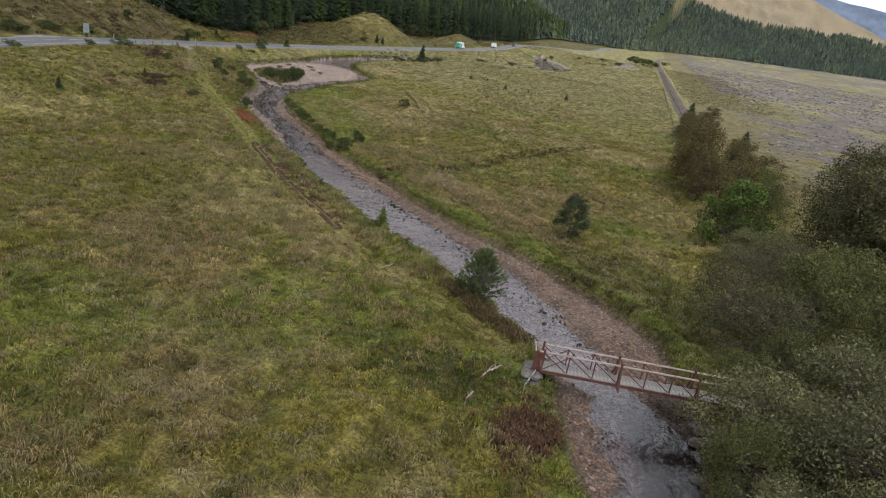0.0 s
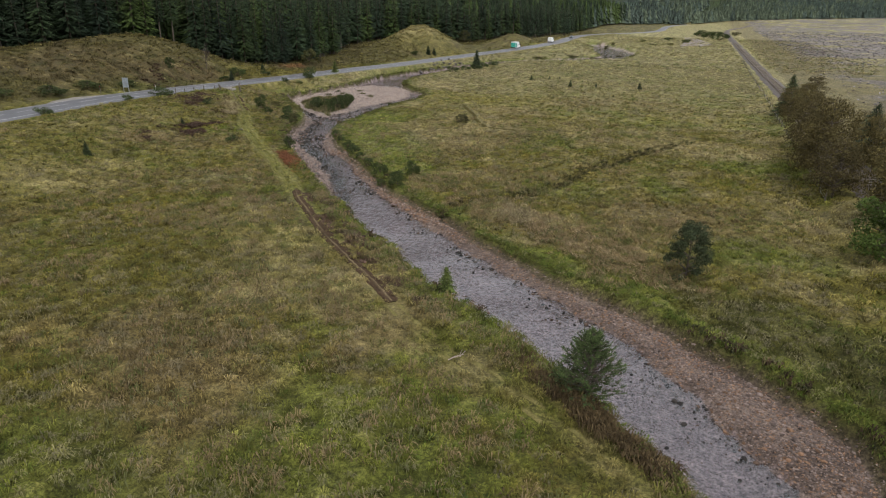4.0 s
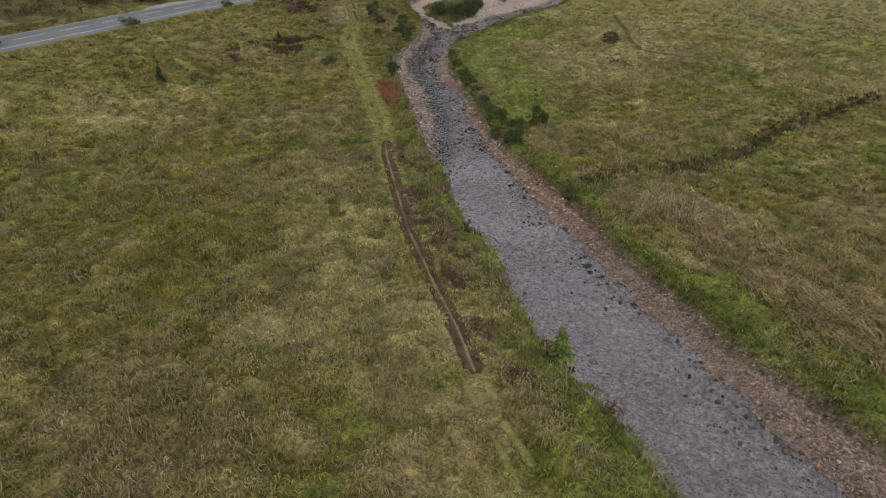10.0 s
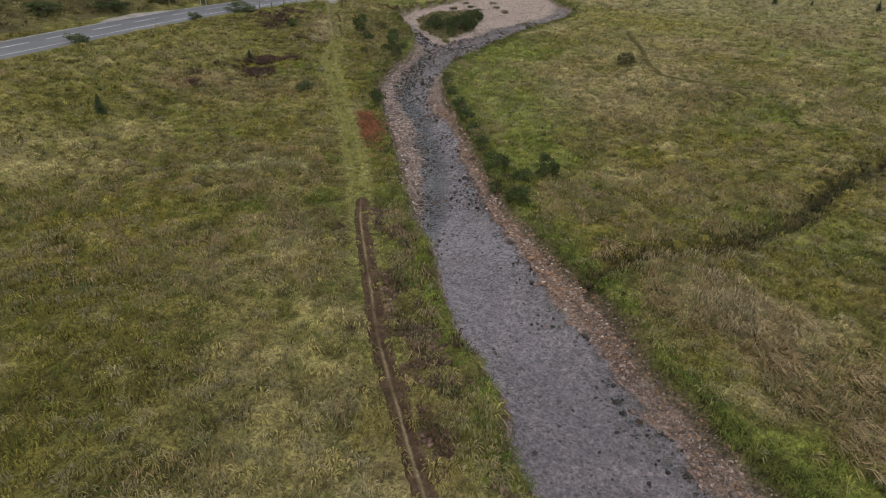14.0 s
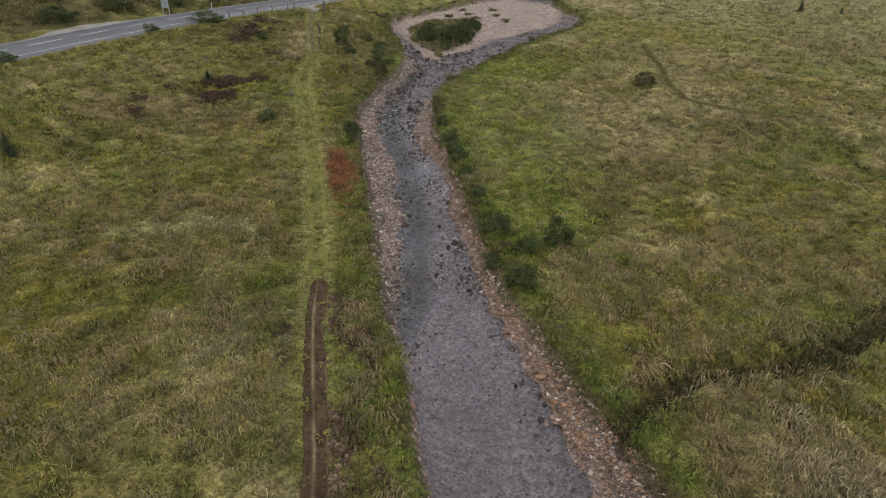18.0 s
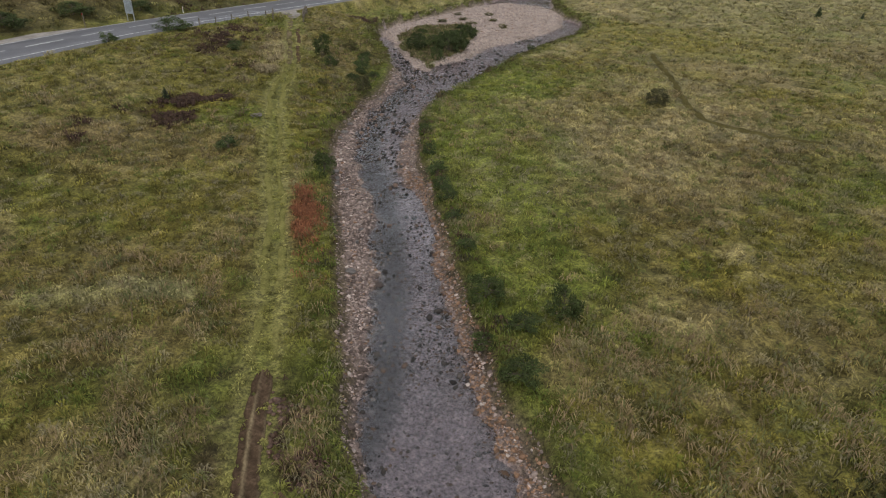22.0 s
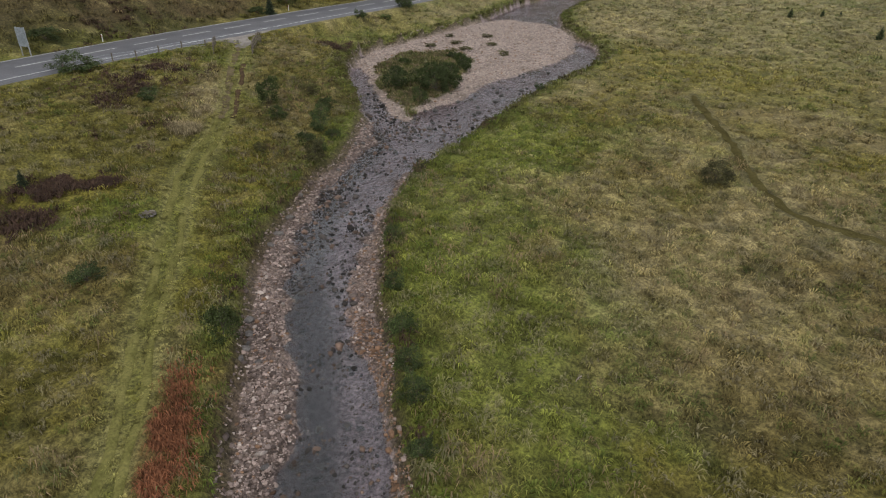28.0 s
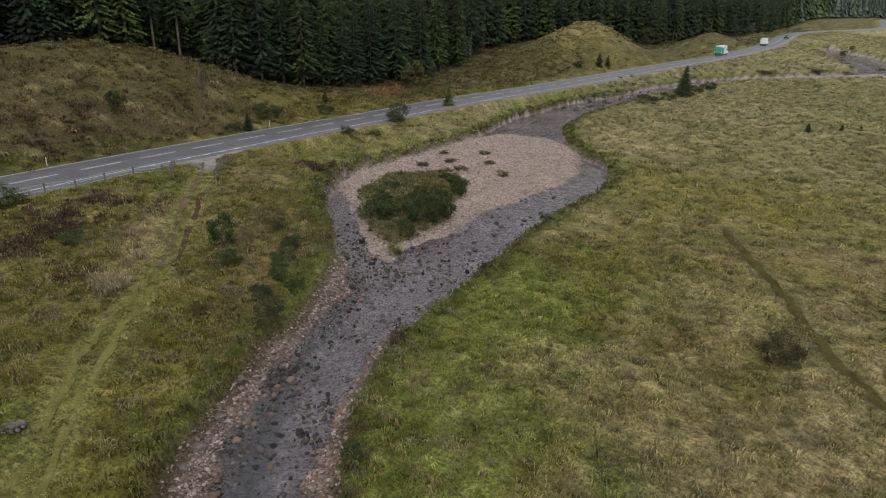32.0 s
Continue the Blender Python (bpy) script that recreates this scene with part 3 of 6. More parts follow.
    # bank edge: bare earth, darkened for the shade under its lip
    rows.append((EARTH, 0.8 * step(-0.42, -0.05, dc)))
    wet = step(0.02, -0.12, z - water_level(y))
    stony = GRAVEL_TONES[0] + (GRAVEL_TONES[1] - GRAVEL_TONES[0]) * step(0.35, 0.65, fbm(x, y, 2.5, 36))[:, None]
    stony = stony + (np.array((0.31, 0.245, 0.205)) - stony) * (0.8 * step(112, 120, y))[:, None]
    rows.append((stony, step(0.1, 0.7, dc)))
    isle = near_only(lambda a, b: inside_distance(a, b, ISLE_GREEN) + 2 * (fbm(a, b, 3, 37) - 0.5), x, y, (-90, 112, -62, 145), -9.0)
    rows.append(((0.125, 0.120, 0.045), 0.85 * step(-0.4, 0.8, isle)))
    rows.append((WET_BED, wet * step(0.0, 0.3, dc)))
    rows.append(((0.225, 0.162, 0.140), 0.6 * wet * step(-2.0, -0.2, dg) * step(0.35, 0.65, fbm(x, y, 3, 38)) * (y < 116)))
    left_side = near_only(lambda a, b: inside_distance(a, b, LEFT_WATER + [(-66.4, 112), (-62.4, 101.4), (-56.4, 93.2), (-51.4, 88.6), (-46.6, 83.4), (-42, 77.6), (-38, 71.6)]), x, y, (-75, 60, -30, 120), -9.0)
    rows.append((POOL_BED, 0.93 * wet * step(-1.0, 0.4, left_side)))
    # by the footbridge: dark pool, then tree shade put into the floor's colour
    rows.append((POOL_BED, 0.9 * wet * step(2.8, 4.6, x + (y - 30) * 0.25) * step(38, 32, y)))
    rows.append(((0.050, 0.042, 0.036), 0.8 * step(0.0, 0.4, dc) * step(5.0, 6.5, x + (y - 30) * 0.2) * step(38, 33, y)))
    return rows


def plant_tint(x, y, g):
    tint = np.tile(np.array(OLIVE), (len(x), 1))
    for colour, w in plant_weights(x, y, g):
        w = np.clip(w, 0, 1)[:, None]
        tint = tint * (1 - w) + np.asarray(colour) * w
    # the far sheet: bare hill grass above the woods
    high = bare_hill(x, y, g[0])[:, None]
    heath = np.array((0.205, 0.165, 0.105)) * (0.75 + 0.5 * fbm(x, y, 140, 16))[:, None]
    tint = tint * (1 - high) + heath * high
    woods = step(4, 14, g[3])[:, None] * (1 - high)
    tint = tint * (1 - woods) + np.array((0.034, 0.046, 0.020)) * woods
    # tussocks share a tone; shade of the hollows between is put into it
    clump = 0.62 * value_noise(x / 1.05, y / 1.05, 71) + 0.38 * value_noise(x / 0.5, y / 0.5, 72)
    tone = np.where(g[7] < -0.2, 1.0 + (0.8 * clump - 0.30) * step(0.7, 1.8, g[6]), 1.0)
    return tint * tone[:, None]


def spread(core0, core1, pitch, low, high, grow=1.09):
    mid = list(np.arange(core0, core1 + pitch / 2, pitch))
    for end, sign in ((low, -1), (high, 1)):
        s, v, out = pitch, mid[0] if sign < 0 else mid[-1], []
        while (v - end) * sign < 0:
            s *= grow
            v += sign * s
            out.append(v)
        mid = out[::-1] + mid if sign < 0 else mid + out
    return np.array(mid)


gx, gy = spread(-100, 16, 0.38, -2500, 3500, 1.07), spread(10, 200, 0.42, -600, 4700, 1.035)
GX, GY = np.meshgrid(gx, gy)
px, py = GX.ravel(), GY.ravel()
ground_data = ground_height(px, py)
ids = np.arange(len(px)).reshape(GX.shape)
quads = np.stack([ids[:-1, :-1], ids[:-1, 1:], ids[1:, 1:], ids[1:, :-1]], -1).reshape(-1, 4)
# ground among the tussocks darkened in colour, standing in for their shade
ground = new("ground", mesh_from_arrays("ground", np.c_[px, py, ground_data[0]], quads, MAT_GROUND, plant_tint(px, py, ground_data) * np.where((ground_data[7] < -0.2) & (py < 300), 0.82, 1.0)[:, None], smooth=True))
tagged(ground, "rough moor grass over an uneven river plain and hills", "ground", kind="structure")

# ---- the river ----
ch = ground_data[7].reshape(GX.shape)
wet_quads = (np.maximum.reduce([ch[:-1, :-1], ch[:-1, 1:], ch[1:, 1:], ch[1:, :-1]]) > -0.3).ravel()
wq = quads[wet_quads]
used = np.unique(wq)
renumber = np.zeros(len(px), int)
renumber[used] = np.arange(len(used))
water = new("water", mesh_from_arrays("water", np.c_[px[used], py[used], water_level(py[used])], renumber[wq], MAT_WATER, smooth=True))
tagged(water, "shallow rippled river water over a stony bed", "river", kind="structure")


# ---- stones ----
def stone_shapes(count, rng):
    """Rounded twelve-corner stones, all alike in their faces."""
    t = (1 + 5 ** 0.5) / 2
    ico = np.array([(-1, t, 0), (1, t, 0), (-1, -t, 0), (1, -t, 0), (0, -1, t), (0, 1, t), (0, -1, -t), (0, 1, -t), (t, 0, -1), (t, 0, 1), (-t, 0, -1), (-t, 0, 1)]) / 1.9
    faces = np.array([(0, 11, 5), (0, 5, 1), (0, 1, 7), (0, 7, 10), (0, 10, 11), (1, 5, 9), (5, 11, 4), (11, 10, 2), (10, 7, 6), (7, 1, 8),
                      (3, 9, 4), (3, 4, 2), (3, 2, 6), (3, 6, 8), (3, 8, 9), (4, 9, 5), (2, 4, 11), (6, 2, 10), (8, 6, 7), (9, 8, 1)])
    return ico[None] * rng.uniform(0.75, 1.25, (count, 12, 1)), faces


def pebble_shapes(count, rng):
    """Small pebbles: the four upper faces of a blunt double pyramid, and its sides."""
    base = np.array([(-1, -0.8, -0.2), (1, -0.9, -0.2), (0.9, 0.9, -0.2), (-0.9, 1, -0.2), (0.1, 0, 0.9)]) * 0.95
    faces = np.array([(0, 1, 4), (1, 2, 4), (2, 3, 4), (3, 0, 4)])
    return base[None] * rng.uniform(0.7, 1.25, (count, 5, 1)), faces


def stones_mesh(name, x, y, z, size, tint, rng, flat=0.6, plain_shape=False):
    """Stones of a size each; flat: height for width."""
    n = len(x)
    v, f = pebble_shapes(n, rng) if plain_shape else stone_shapes(n, rng)
    corners = v.shape[1]
    v = v * np.stack([size * rng.uniform(0.8, 1.5, n), size * rng.uniform(0.7, 1.1, n), size * flat * rng.uniform(0.7, 1.2, n)], -1)[:, None, :] * 0.5
    a = rng.uniform(0, 6.28, n)[:, None]
    vx, vy = v[..., 0] * np.cos(a) - v[..., 1] * np.sin(a), v[..., 0] * np.sin(a) + v[..., 1] * np.cos(a)
    verts = np.stack([vx + x[:, None], vy + y[:, None], v[..., 2] + z[:, None]], -1).reshape(-1, 3)
    faces = (f[None] + (np.arange(n) * corners)[:, None, None]).reshape(-1, 3)
    return mesh_from_arrays(name, verts, faces, MAT_STONE, np.repeat(tint, corners, axis=0))


def scatter(rng, count, box):
    return rng.uniform(box[0], box[2], count), rng.uniform(box[1], box[3], count)


rng = np.random.default_rng(4)
sy = rng.uniform(20, 172, 900000)
left_x, right_x = np.interp(sy, [p[1] for p in LEFT_BANK], [p[0] for p in LEFT_BANK]) - 3, np.interp(sy, [p[1] for p in RIGHT_BANK], [p[0] for p in RIGHT_BANK]) + 3
sx = left_x + rng.uniform(0, 34, len(sy))
sx, sy = sx[sx < right_x], sy[sx < right_x]
sd = channel_depth(sx, sy)
k = sd > 0.05
sx, sy = sx[k], sy[k]
sg = ground_height(sx, sy)
above = sg[0] - water_level(sy)
keep = rng.uniform(0, 1, len(sx)) < np.where(above > -0.03, np.where(sy > 116, 0.4, 1.0), np.where(above > -0.2, 0.22, 0.10) * (0.3 + 1.4 * step(0.45, 0.6, fbm(sx, sy, 6, 41))))
sx, sy, sz, above = sx[keep], sy[keep], sg[0][keep], above[keep]
ssize = rng.lognormal(math.log(0.062), 0.48, len(sx)).clip(0.04, 0.32) * np.where(sy > 66, 1.25, 1.0)
tone = rng.uniform(0, 1, (len(sx), 1))
rust = (rng.uniform(0, 1, (len(sx), 1)) < np.where(sy > 114, 0.08, np.where(inside_distance(sx, sy, GRAVEL_BARS[1]) > -1.5, 0.05, np.where(sy > 91, 0.12, np.where(sy > 62, 0.55, 0.3))))[:, None])
stint = np.where(rust, np.array((0.200, 0.118, 0.072)), np.array((0.080, 0.058, 0.049)) * (1 - tone) + np.array((0.310, 0.240, 0.208)) * tone * (0.8 + 0.2 * step(58, 76, sy))[:, None])
stint = np.where(((sy > 114) & ~rust[:, 0])[:, None], stint * 0.5 + np.array((0.20, 0.165, 0.142)), stint)
pale_stone = (rng.uniform(0, 1, (len(sx), 1)) < 0.05) & ((above > 0) & (sy > 62))[:, None]
stint = np.where(pale_stone, np.array((0.37, 0.31, 0.27)), stint)
shallow = (above < -0.03) & (rng.uniform(0, 1, len(sx)) < 0.12)
ssize = np.where(shallow & (above > -0.22), ssize * 2.1, ssize)
stint = np.where((above < 0.0)[:, None], stint * np.where(shallow, 0.35, 0.75)[:, None], stint)
# stones by the footbridge darkened, tree shade put into their tint
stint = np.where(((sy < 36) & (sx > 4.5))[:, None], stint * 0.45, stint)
isle_k = near_only(lambda a, b: inside_distance(a, b, ISLE_GREEN), sx, sy, (-90, 112, -62, 145), -9.0) < 0.3
sx, sy, sz, above, ssize, stint = sx[isle_k], sy[isle_k], sz[isle_k], above[isle_k], ssize[isle_k], stint[isle_k]
big = ssize > 0.15
for pick, plain_shape, label in ((big, False, "rust, pink and grey river cobbles on the gravel bars"), (~big, True, "fine rust and grey shingle on the gravel bars")):
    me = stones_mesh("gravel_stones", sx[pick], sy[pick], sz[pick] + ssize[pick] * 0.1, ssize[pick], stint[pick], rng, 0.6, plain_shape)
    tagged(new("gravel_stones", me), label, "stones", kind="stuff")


def standing_stones():
    """Wet stones that stand out of the shallows and the rapids."""
    rng = np.random.default_rng(6)
    x, y = scatter(rng, 90000, (-76, 38, 8, 124))
    d = channel_depth(x, y)
    x, y = x[d > 0.3], y[d > 0.3]
    g = ground_height(x, y)
    depth = water_level(y) - g[0]
    drifts = step(0.38, 0.6, fbm(x, y, 3.2, 43, 3))
    rapids = step(90, 100, y) * step(124, 114, y)
    p = 0.004 + 0.75 * step(-3.0, -0.2, g[8]) * drifts + (0.04 + 0.42 * drifts) * rapids
    k = (depth > 0.0) & (rng.uniform(0, 1, len(x)) < p)
    x, y, z, depth = x[k], y[k], g[0][k], depth[k]
    size = rng.lognormal(math.log(0.12), 0.5, len(x)).clip(0.06, 0.42) * np.where(y > 88, 1.3, 1.0)
    sunk = np.minimum(depth, size * 0.5)
    z, tall = water_level(y) - sunk, sunk + size * 0.28
    tint = np.array((0.045, 0.038, 0.034)) * rng.uniform(0.5, 1.9, (len(x), 1))
    tint = np.where(rng.uniform(0, 1, (len(x), 1)) < 0.25, np.array((0.15, 0.10, 0.075)), tint)
    me = stones_mesh("river_stones", x, y, z + tall * 0.5, size, tint, rng, tall / (0.85 * size))
    return tagged(new("river_stones", me), "dark wet stones standing out of the shallow water", "stones", kind="stuff")


standing_stones()

# ---- grass ----
def tussock_mesh(name, x, y, z, height, radius, width, tint, blades, rng, mat=None, blown=0.3):
    """Mops of arching blades: each rises from the heart, bends over and hangs outward."""
    n = len(x)
    a = rng.uniform(0, 6.283, (n, blades))
    r = radius[:, None]
    h = height[:, None] * rng.uniform(0.7, 1.15, (n, blades))
    root = r * 0.4 * np.sqrt(rng.uniform(0, 1, (n, blades)))
    reach = r * rng.uniform(0.45, 1.2, (n, blades))
    ca, sa = np.cos(a), np.sin(a)
    pa = a + 1.57 + rng.normal(0, 0.35, (n, blades))
    w = width * rng.uniform(0.7, 1.35, (n, blades)) * 0.5
    fall = rng.uniform(0.25, 0.85, (n, blades))
    wind = blown * h

    def at(out, up, drift):
        return np.stack([x[:, None] + ca * out + wind * drift, y[:, None] + sa * out - wind * 0.6 * drift, z[:, None] + up], -1)
    off = np.stack([np.cos(pa) * w, np.sin(pa) * w, np.zeros_like(w)], -1)
    mid = at(root + 0.5 * reach, h, 0.6)
    verts = np.stack([at(root, np.full_like(h, -0.04), 0), mid - off, at(root + reach, h * fall, 1.2), mid + off], 2).reshape(-1, 3)
    # roots darkened in colour for the shade between tussocks; tips paler
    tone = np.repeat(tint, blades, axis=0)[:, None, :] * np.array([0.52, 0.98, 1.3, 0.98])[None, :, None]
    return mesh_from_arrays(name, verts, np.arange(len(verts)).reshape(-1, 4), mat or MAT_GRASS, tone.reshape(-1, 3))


def meadow(name, label, box, density, size, seed, blades=12, feather=0.0, wide=0.055, plump=1.0):
    rng = np.random.default_rng(seed)
    count = int((box[2] - box[0]) * (box[3] - box[1]) * density)
    x, y = scatter(rng, count, box)
    g = ground_height(x, y)
    k = (g[7] < -0.15) & (g[1] > 4.6) & (g[4] > 3) & (g[3] < 2) & (g[5] > 0.6) & ((g[6] > 0.45) | (y < 46) | (y > 68.5) | (rng.uniform(0, 1, count) < 0.12))
    worn = (g[6] < np.where(y > 58, 1.2, 0.35)) & (y > 34)
    k &= rng.uniform(0, 1, count) < np.where(worn, 0.7, 1.0)
    k &= near_only(lambda a, b: line_distance(a, b, PATH)[0], x, y, (-60, 100, -20, 145), 9.0) > 0.7
    if feather:
        edge_d = np.minimum.reduce([x - box[0], box[2] - x, y - box[1], box[3] - y])
        k &= rng.uniform(0, 1, count) < step(0, feather, edge_d)
    x, y, g = x[k], y[k], [v[k] for v in g]
    n = len(x)
    tint = plant_tint(x, y, g) * (0.57 + 1.38 * rng.uniform(0, 1, (n, 1)) ** 1.2)
    drift = fbm(x, y, 3.0, 52, 3)
    open_moor = (g[2] < 3) & (g[6] > 1.3)
    pick = rng.uniform(0, 1, n)
    pale = (pick < 0.12 + 0.42 * step(0.45, 0.68, drift)) & open_moor
    green = (pick > 0.97 - 0.4 * step(0.5, 0.32, drift)) & open_moor
    tint = np.where(pale[:, None], tint * 0.45 + np.array((0.152, 0.132, 0.086)), tint)
    tint = np.where(green[:, None], tint * 0.6 + np.array((0.038, 0.066, 0.012)), tint)
    tall = (0.55 + 0.75 * fbm(x, y, 5, 51, 3)) * rng.uniform(0.75, 1.25, n)
    worn = (g[6] < np.where(y > 58, 1.2, 0.35)) & (y > 34)
    h, r = 0.76 * size * tall * np.where(worn, 0.45, 1.0), size * plump * tall * np.where(worn, 0.65, 1.0)
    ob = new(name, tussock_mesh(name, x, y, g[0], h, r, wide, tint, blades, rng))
    return tagged(ob, label, "grass", kind="stuff")


meadow("grass", "tufts of olive and straw moor grass", (-62, 12, 6, 82), 5.2, 0.35, 61, 15, 0.0, 0.042)
meadow("grass", "tufts of olive and straw moor grass", (-96, 82, 8, 128), 4.6, 0.35, 62, 13, 0.0, 0.046)
meadow("grass", "tufts of olive moor grass towards the road", (-96, 58, -62, 82), 4.2, 0.34, 68, 12)
meadow("grass", "rough grass on the upper river plain", (-100, 124, 14, 260), 1.2, 0.42, 63, 9, 8.0, 0.09, 1.2)
meadow("grass", "rough grass beside the lower river", (4, 25, 30, 130), 2.0, 0.5, 64, 10, 3.0, 0.07)
meadow("grass", "rough grass towards the road", (-100, 15, -60, 60), 1.8, 0.42, 65, 9, 3.0, 0.08, 1.2)
meadow("grass", "rough grass on the humps behind the road", (-135, 50, -98, 320), 1.1, 0.55, 66, 9, 3.0, 0.11, 1.2)
meadow("grass", "coarse grass on the far plain", (-100, 240, 60, 520), 0.3, 0.6, 67, 7, 20.0, 0.18, 1.4)


def clumps(name, label, box, density, seed, where, colours, height, radius, blades=12, wide=0.06, blown=0.3):
    """Plants of a few colours in every place that where() allows, which answers with a chance."""
    rng = np.random.default_rng(seed)
    count = int((box[2] - box[0]) * (box[3] - box[1]) * density)
    x, y = scatter(rng, count, box)
    g = ground_height(x, y)
    k = (rng.uniform(0, 1, count) < where(x, y, g)) & (g[7] < -0.02)
    x, y, z = x[k], y[k], g[0][k]
    n = len(x)
    tint = np.array(colours)[rng.integers(0, len(colours), n)] * rng.uniform(0.7, 1.35, (n, 1))
    h = height * rng.uniform(0.6, 1.35, n)
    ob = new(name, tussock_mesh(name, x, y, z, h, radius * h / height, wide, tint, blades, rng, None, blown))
    return tagged(ob, label, name.split("_")[-1], kind="stuff")


def right_side(x, y):
    return line_distance(x, y, LEFT_BANK)[1] < 0


clumps("bank_grass", "bright green overhanging grass along the riverbank", (-66, 26, 10, 120), 7, 401,
       lambda x, y, g: step(-2.0, -0.5, g[7]) * np.where(right_side(x, y), 0.9, 0.55) * step(0.22, 0.45, fbm(x, y, 3, 61, 3)),
       [(0.105, 0.138, 0.025), (0.088, 0.118, 0.022), (0.128, 0.138, 0.032), (0.118, 0.116, 0.034)], 0.24, 0.34, 16, 0.042)
clumps("bank_grass", "green grass overhanging the upper riverbank", (-95, 114, -58, 215), 4.0, 408,
       lambda x, y, g: step(-1.8, -0.3, g[7]) * step(4.6, 5.4, g[1]),
       [(0.120, 0.125, 0.030), (0.135, 0.135, 0.038), (0.095, 0.105, 0.025), (0.080, 0.066, 0.028)], 0.34, 0.45, 13, 0.06)
clumps("ditch_rushes", "dark rushes along the peaty ditch", (-28, 66, -4, 114), 7, 407,
       lambda x, y, g: step(1.3, 0.6, g[5]) * step(-0.6, -1.2, g[7]) * right_side(x, y),
       [(0.062, 0.056, 0.020), (0.085, 0.075, 0.030), (0.050, 0.055, 0.018)], 0.3, 0.3, 11, 0.05)
clumps("bank_heather", "dark brown heather hanging over the riverbank", (-66, 30, 10, 120), 6, 402,
       lambda x, y, g: step(-1.1, -0.4, g[7]) * step(0.55, 0.66, fbm(x, y, 2.6, 62, 3)),
       [(0.075, 0.050, 0.032), (0.110, 0.075, 0.045), (0.060, 0.060, 0.028)], 0.35, 0.32, 13)
clumps("river_scrub", "brown and olive scrub on the steep left bank", (-84, 86, -56, 122), 4.5, 403,
       lambda x, y, g: step(-9, -6, g[7]) * step(1.5, 2.6, g[6]) * 0.7 * step(0.36, 0.56, fbm(x, y, 3.2, 63, 3)) * (~right_side(x, y)),
       [(0.140, 0.132, 0.036), (0.155, 0.130, 0.055), (0.125, 0.140, 0.030), (0.110, 0.078, 0.046), (0.21, 0.18, 0.105), (0.135, 0.150, 0.032)], 0.3, 0.42, 13, 0.05)
clumps("moor_heather", "low clumps of brown heather on the moor", (-96, 80, -70, 118), 2.6, 404,
       lambda x, y, g: 0.6 * step(0.56, 0.66, fbm(x, y, 2.0, 64, 3)) * step(4.5, 6, g[1]) * step(1.6, 2.6, g[6]) * step(-8, -10, g[7]) * step(88, 94, y - 0.45 * (x + 80)),
       [(0.105, 0.068, 0.046), (0.130, 0.086, 0.056), (0.090, 0.066, 0.038)], 0.24, 0.34, 13, 0.06)
clumps("tall_grass", "tall pale brown grass bent over beside the ditch", (-27, 56, -4, 74), 3.6, 405,
       lambda x, y, g: step(-1.8, -3.0, g[7]) * step(0.42, 0.56, fbm(x, y, 5, 65, 3)) * step(5.0, 2.0, np.abs((y - 66) + 0.62 * (x + 17)) * 0.85) * right_side(x, y) * step(1.2, 2.2, g[5]),
       [(0.330, 0.240, 0.130), (0.275, 0.195, 0.100), (0.370, 0.285, 0.160)], 0.34, 0.5, 17, 0.035, 1.7)
clumps("torn_turf", "brown torn turf beside the dug track", (-45, 44, -18, 70), 7, 406,
       lambda x, y, g: step(0.7, 1.1, g[6]) * step(3.2, 2.4, g[6]) * step(46, 49, y) * step(69, 66, y) * (line_distance(x, y, TRACK)[1] > 0) * step(0.42, 0.56, fbm(x, y, 1.6, 35, 3)),
       [(0.105, 0.062, 0.042), (0.135, 0.088, 0.058), (0.075, 0.046, 0.030)], 0.2, 0.26, 9, 0.07)


def rushes(seed, count, box, low):
    """Taller brown rush clumps in drifts."""
    rng = np.random.default_rng(seed)
    x, y = scatter(rng, count, box)
    g = ground_height(x, y)
    drift = 0.6 * fbm(x, y, 7, 25) + 0.4 * fbm(x, y, 2.5, 54)
    k = (g[7] < -0.5) & (g[6] > 1.5) & (drift > low) & (g[1] > 6) & (g[5] > 0.3)
    x, y, z = x[k], y[k], g[0][k]
    tint = np.array((0.215, 0.160, 0.085)) * rng.uniform(0.7, 1.35, (len(x), 1))
    tint = np.where(rng.uniform(0, 1, (len(x), 1)) < 0.35, np.array((0.125, 0.130, 0.050)), tint)
    h = rng.uniform(0.35, 0.7, len(x))
    ob = new("rushes", tussock_mesh("rushes", x, y, z, h * 0.8, h * 0.9, 0.034, tint * 1.2, 14, rng))
    return tagged(ob, "brown and grey-green rush clumps in the wet grass", "rushes", kind="stuff")


rushes(81, 8000, (-62, 14, 4, 80), 0.515)
rushes(82, 4000, (-80, 62, -8, 125), 0.56)


def drift_of(name, label, cx, cy, rx, ry, turn, count, colour, size, seed, blades=8, lean=0.5, wide=0.05, patchy=0.45):
    """A drift of one kind of plant."""
    rng = np.random.default_rng(seed)
    u, v = rng.normal(0, 0.5, count), rng.normal(0, 0.5, count)
    ca, sa = math.cos(radians(turn)), math.sin(radians(turn))
    x, y = cx + u * rx * ca - v * ry * sa, cy + u * rx * sa + v * ry * ca
    g = ground_height(x, y)
    k = (g[7] < -0.2) & (g[6] > 1.0) & (fbm(x, y, 1.8, 55, 3) > patchy)
    x, y, z = x[k], y[k], g[0][k]
    tint = np.array(colour) * rng.uniform(0.55, 1.4, (len(x), 1))
    h = size * rng.uniform(0.6, 1.3, len(x))
    ob = new(name, tussock_mesh(name, x, y, z, h, h * lean, wide, tint, blades, rng))
    return tagged(ob, label, name.split("_")[-1], kind="stuff")


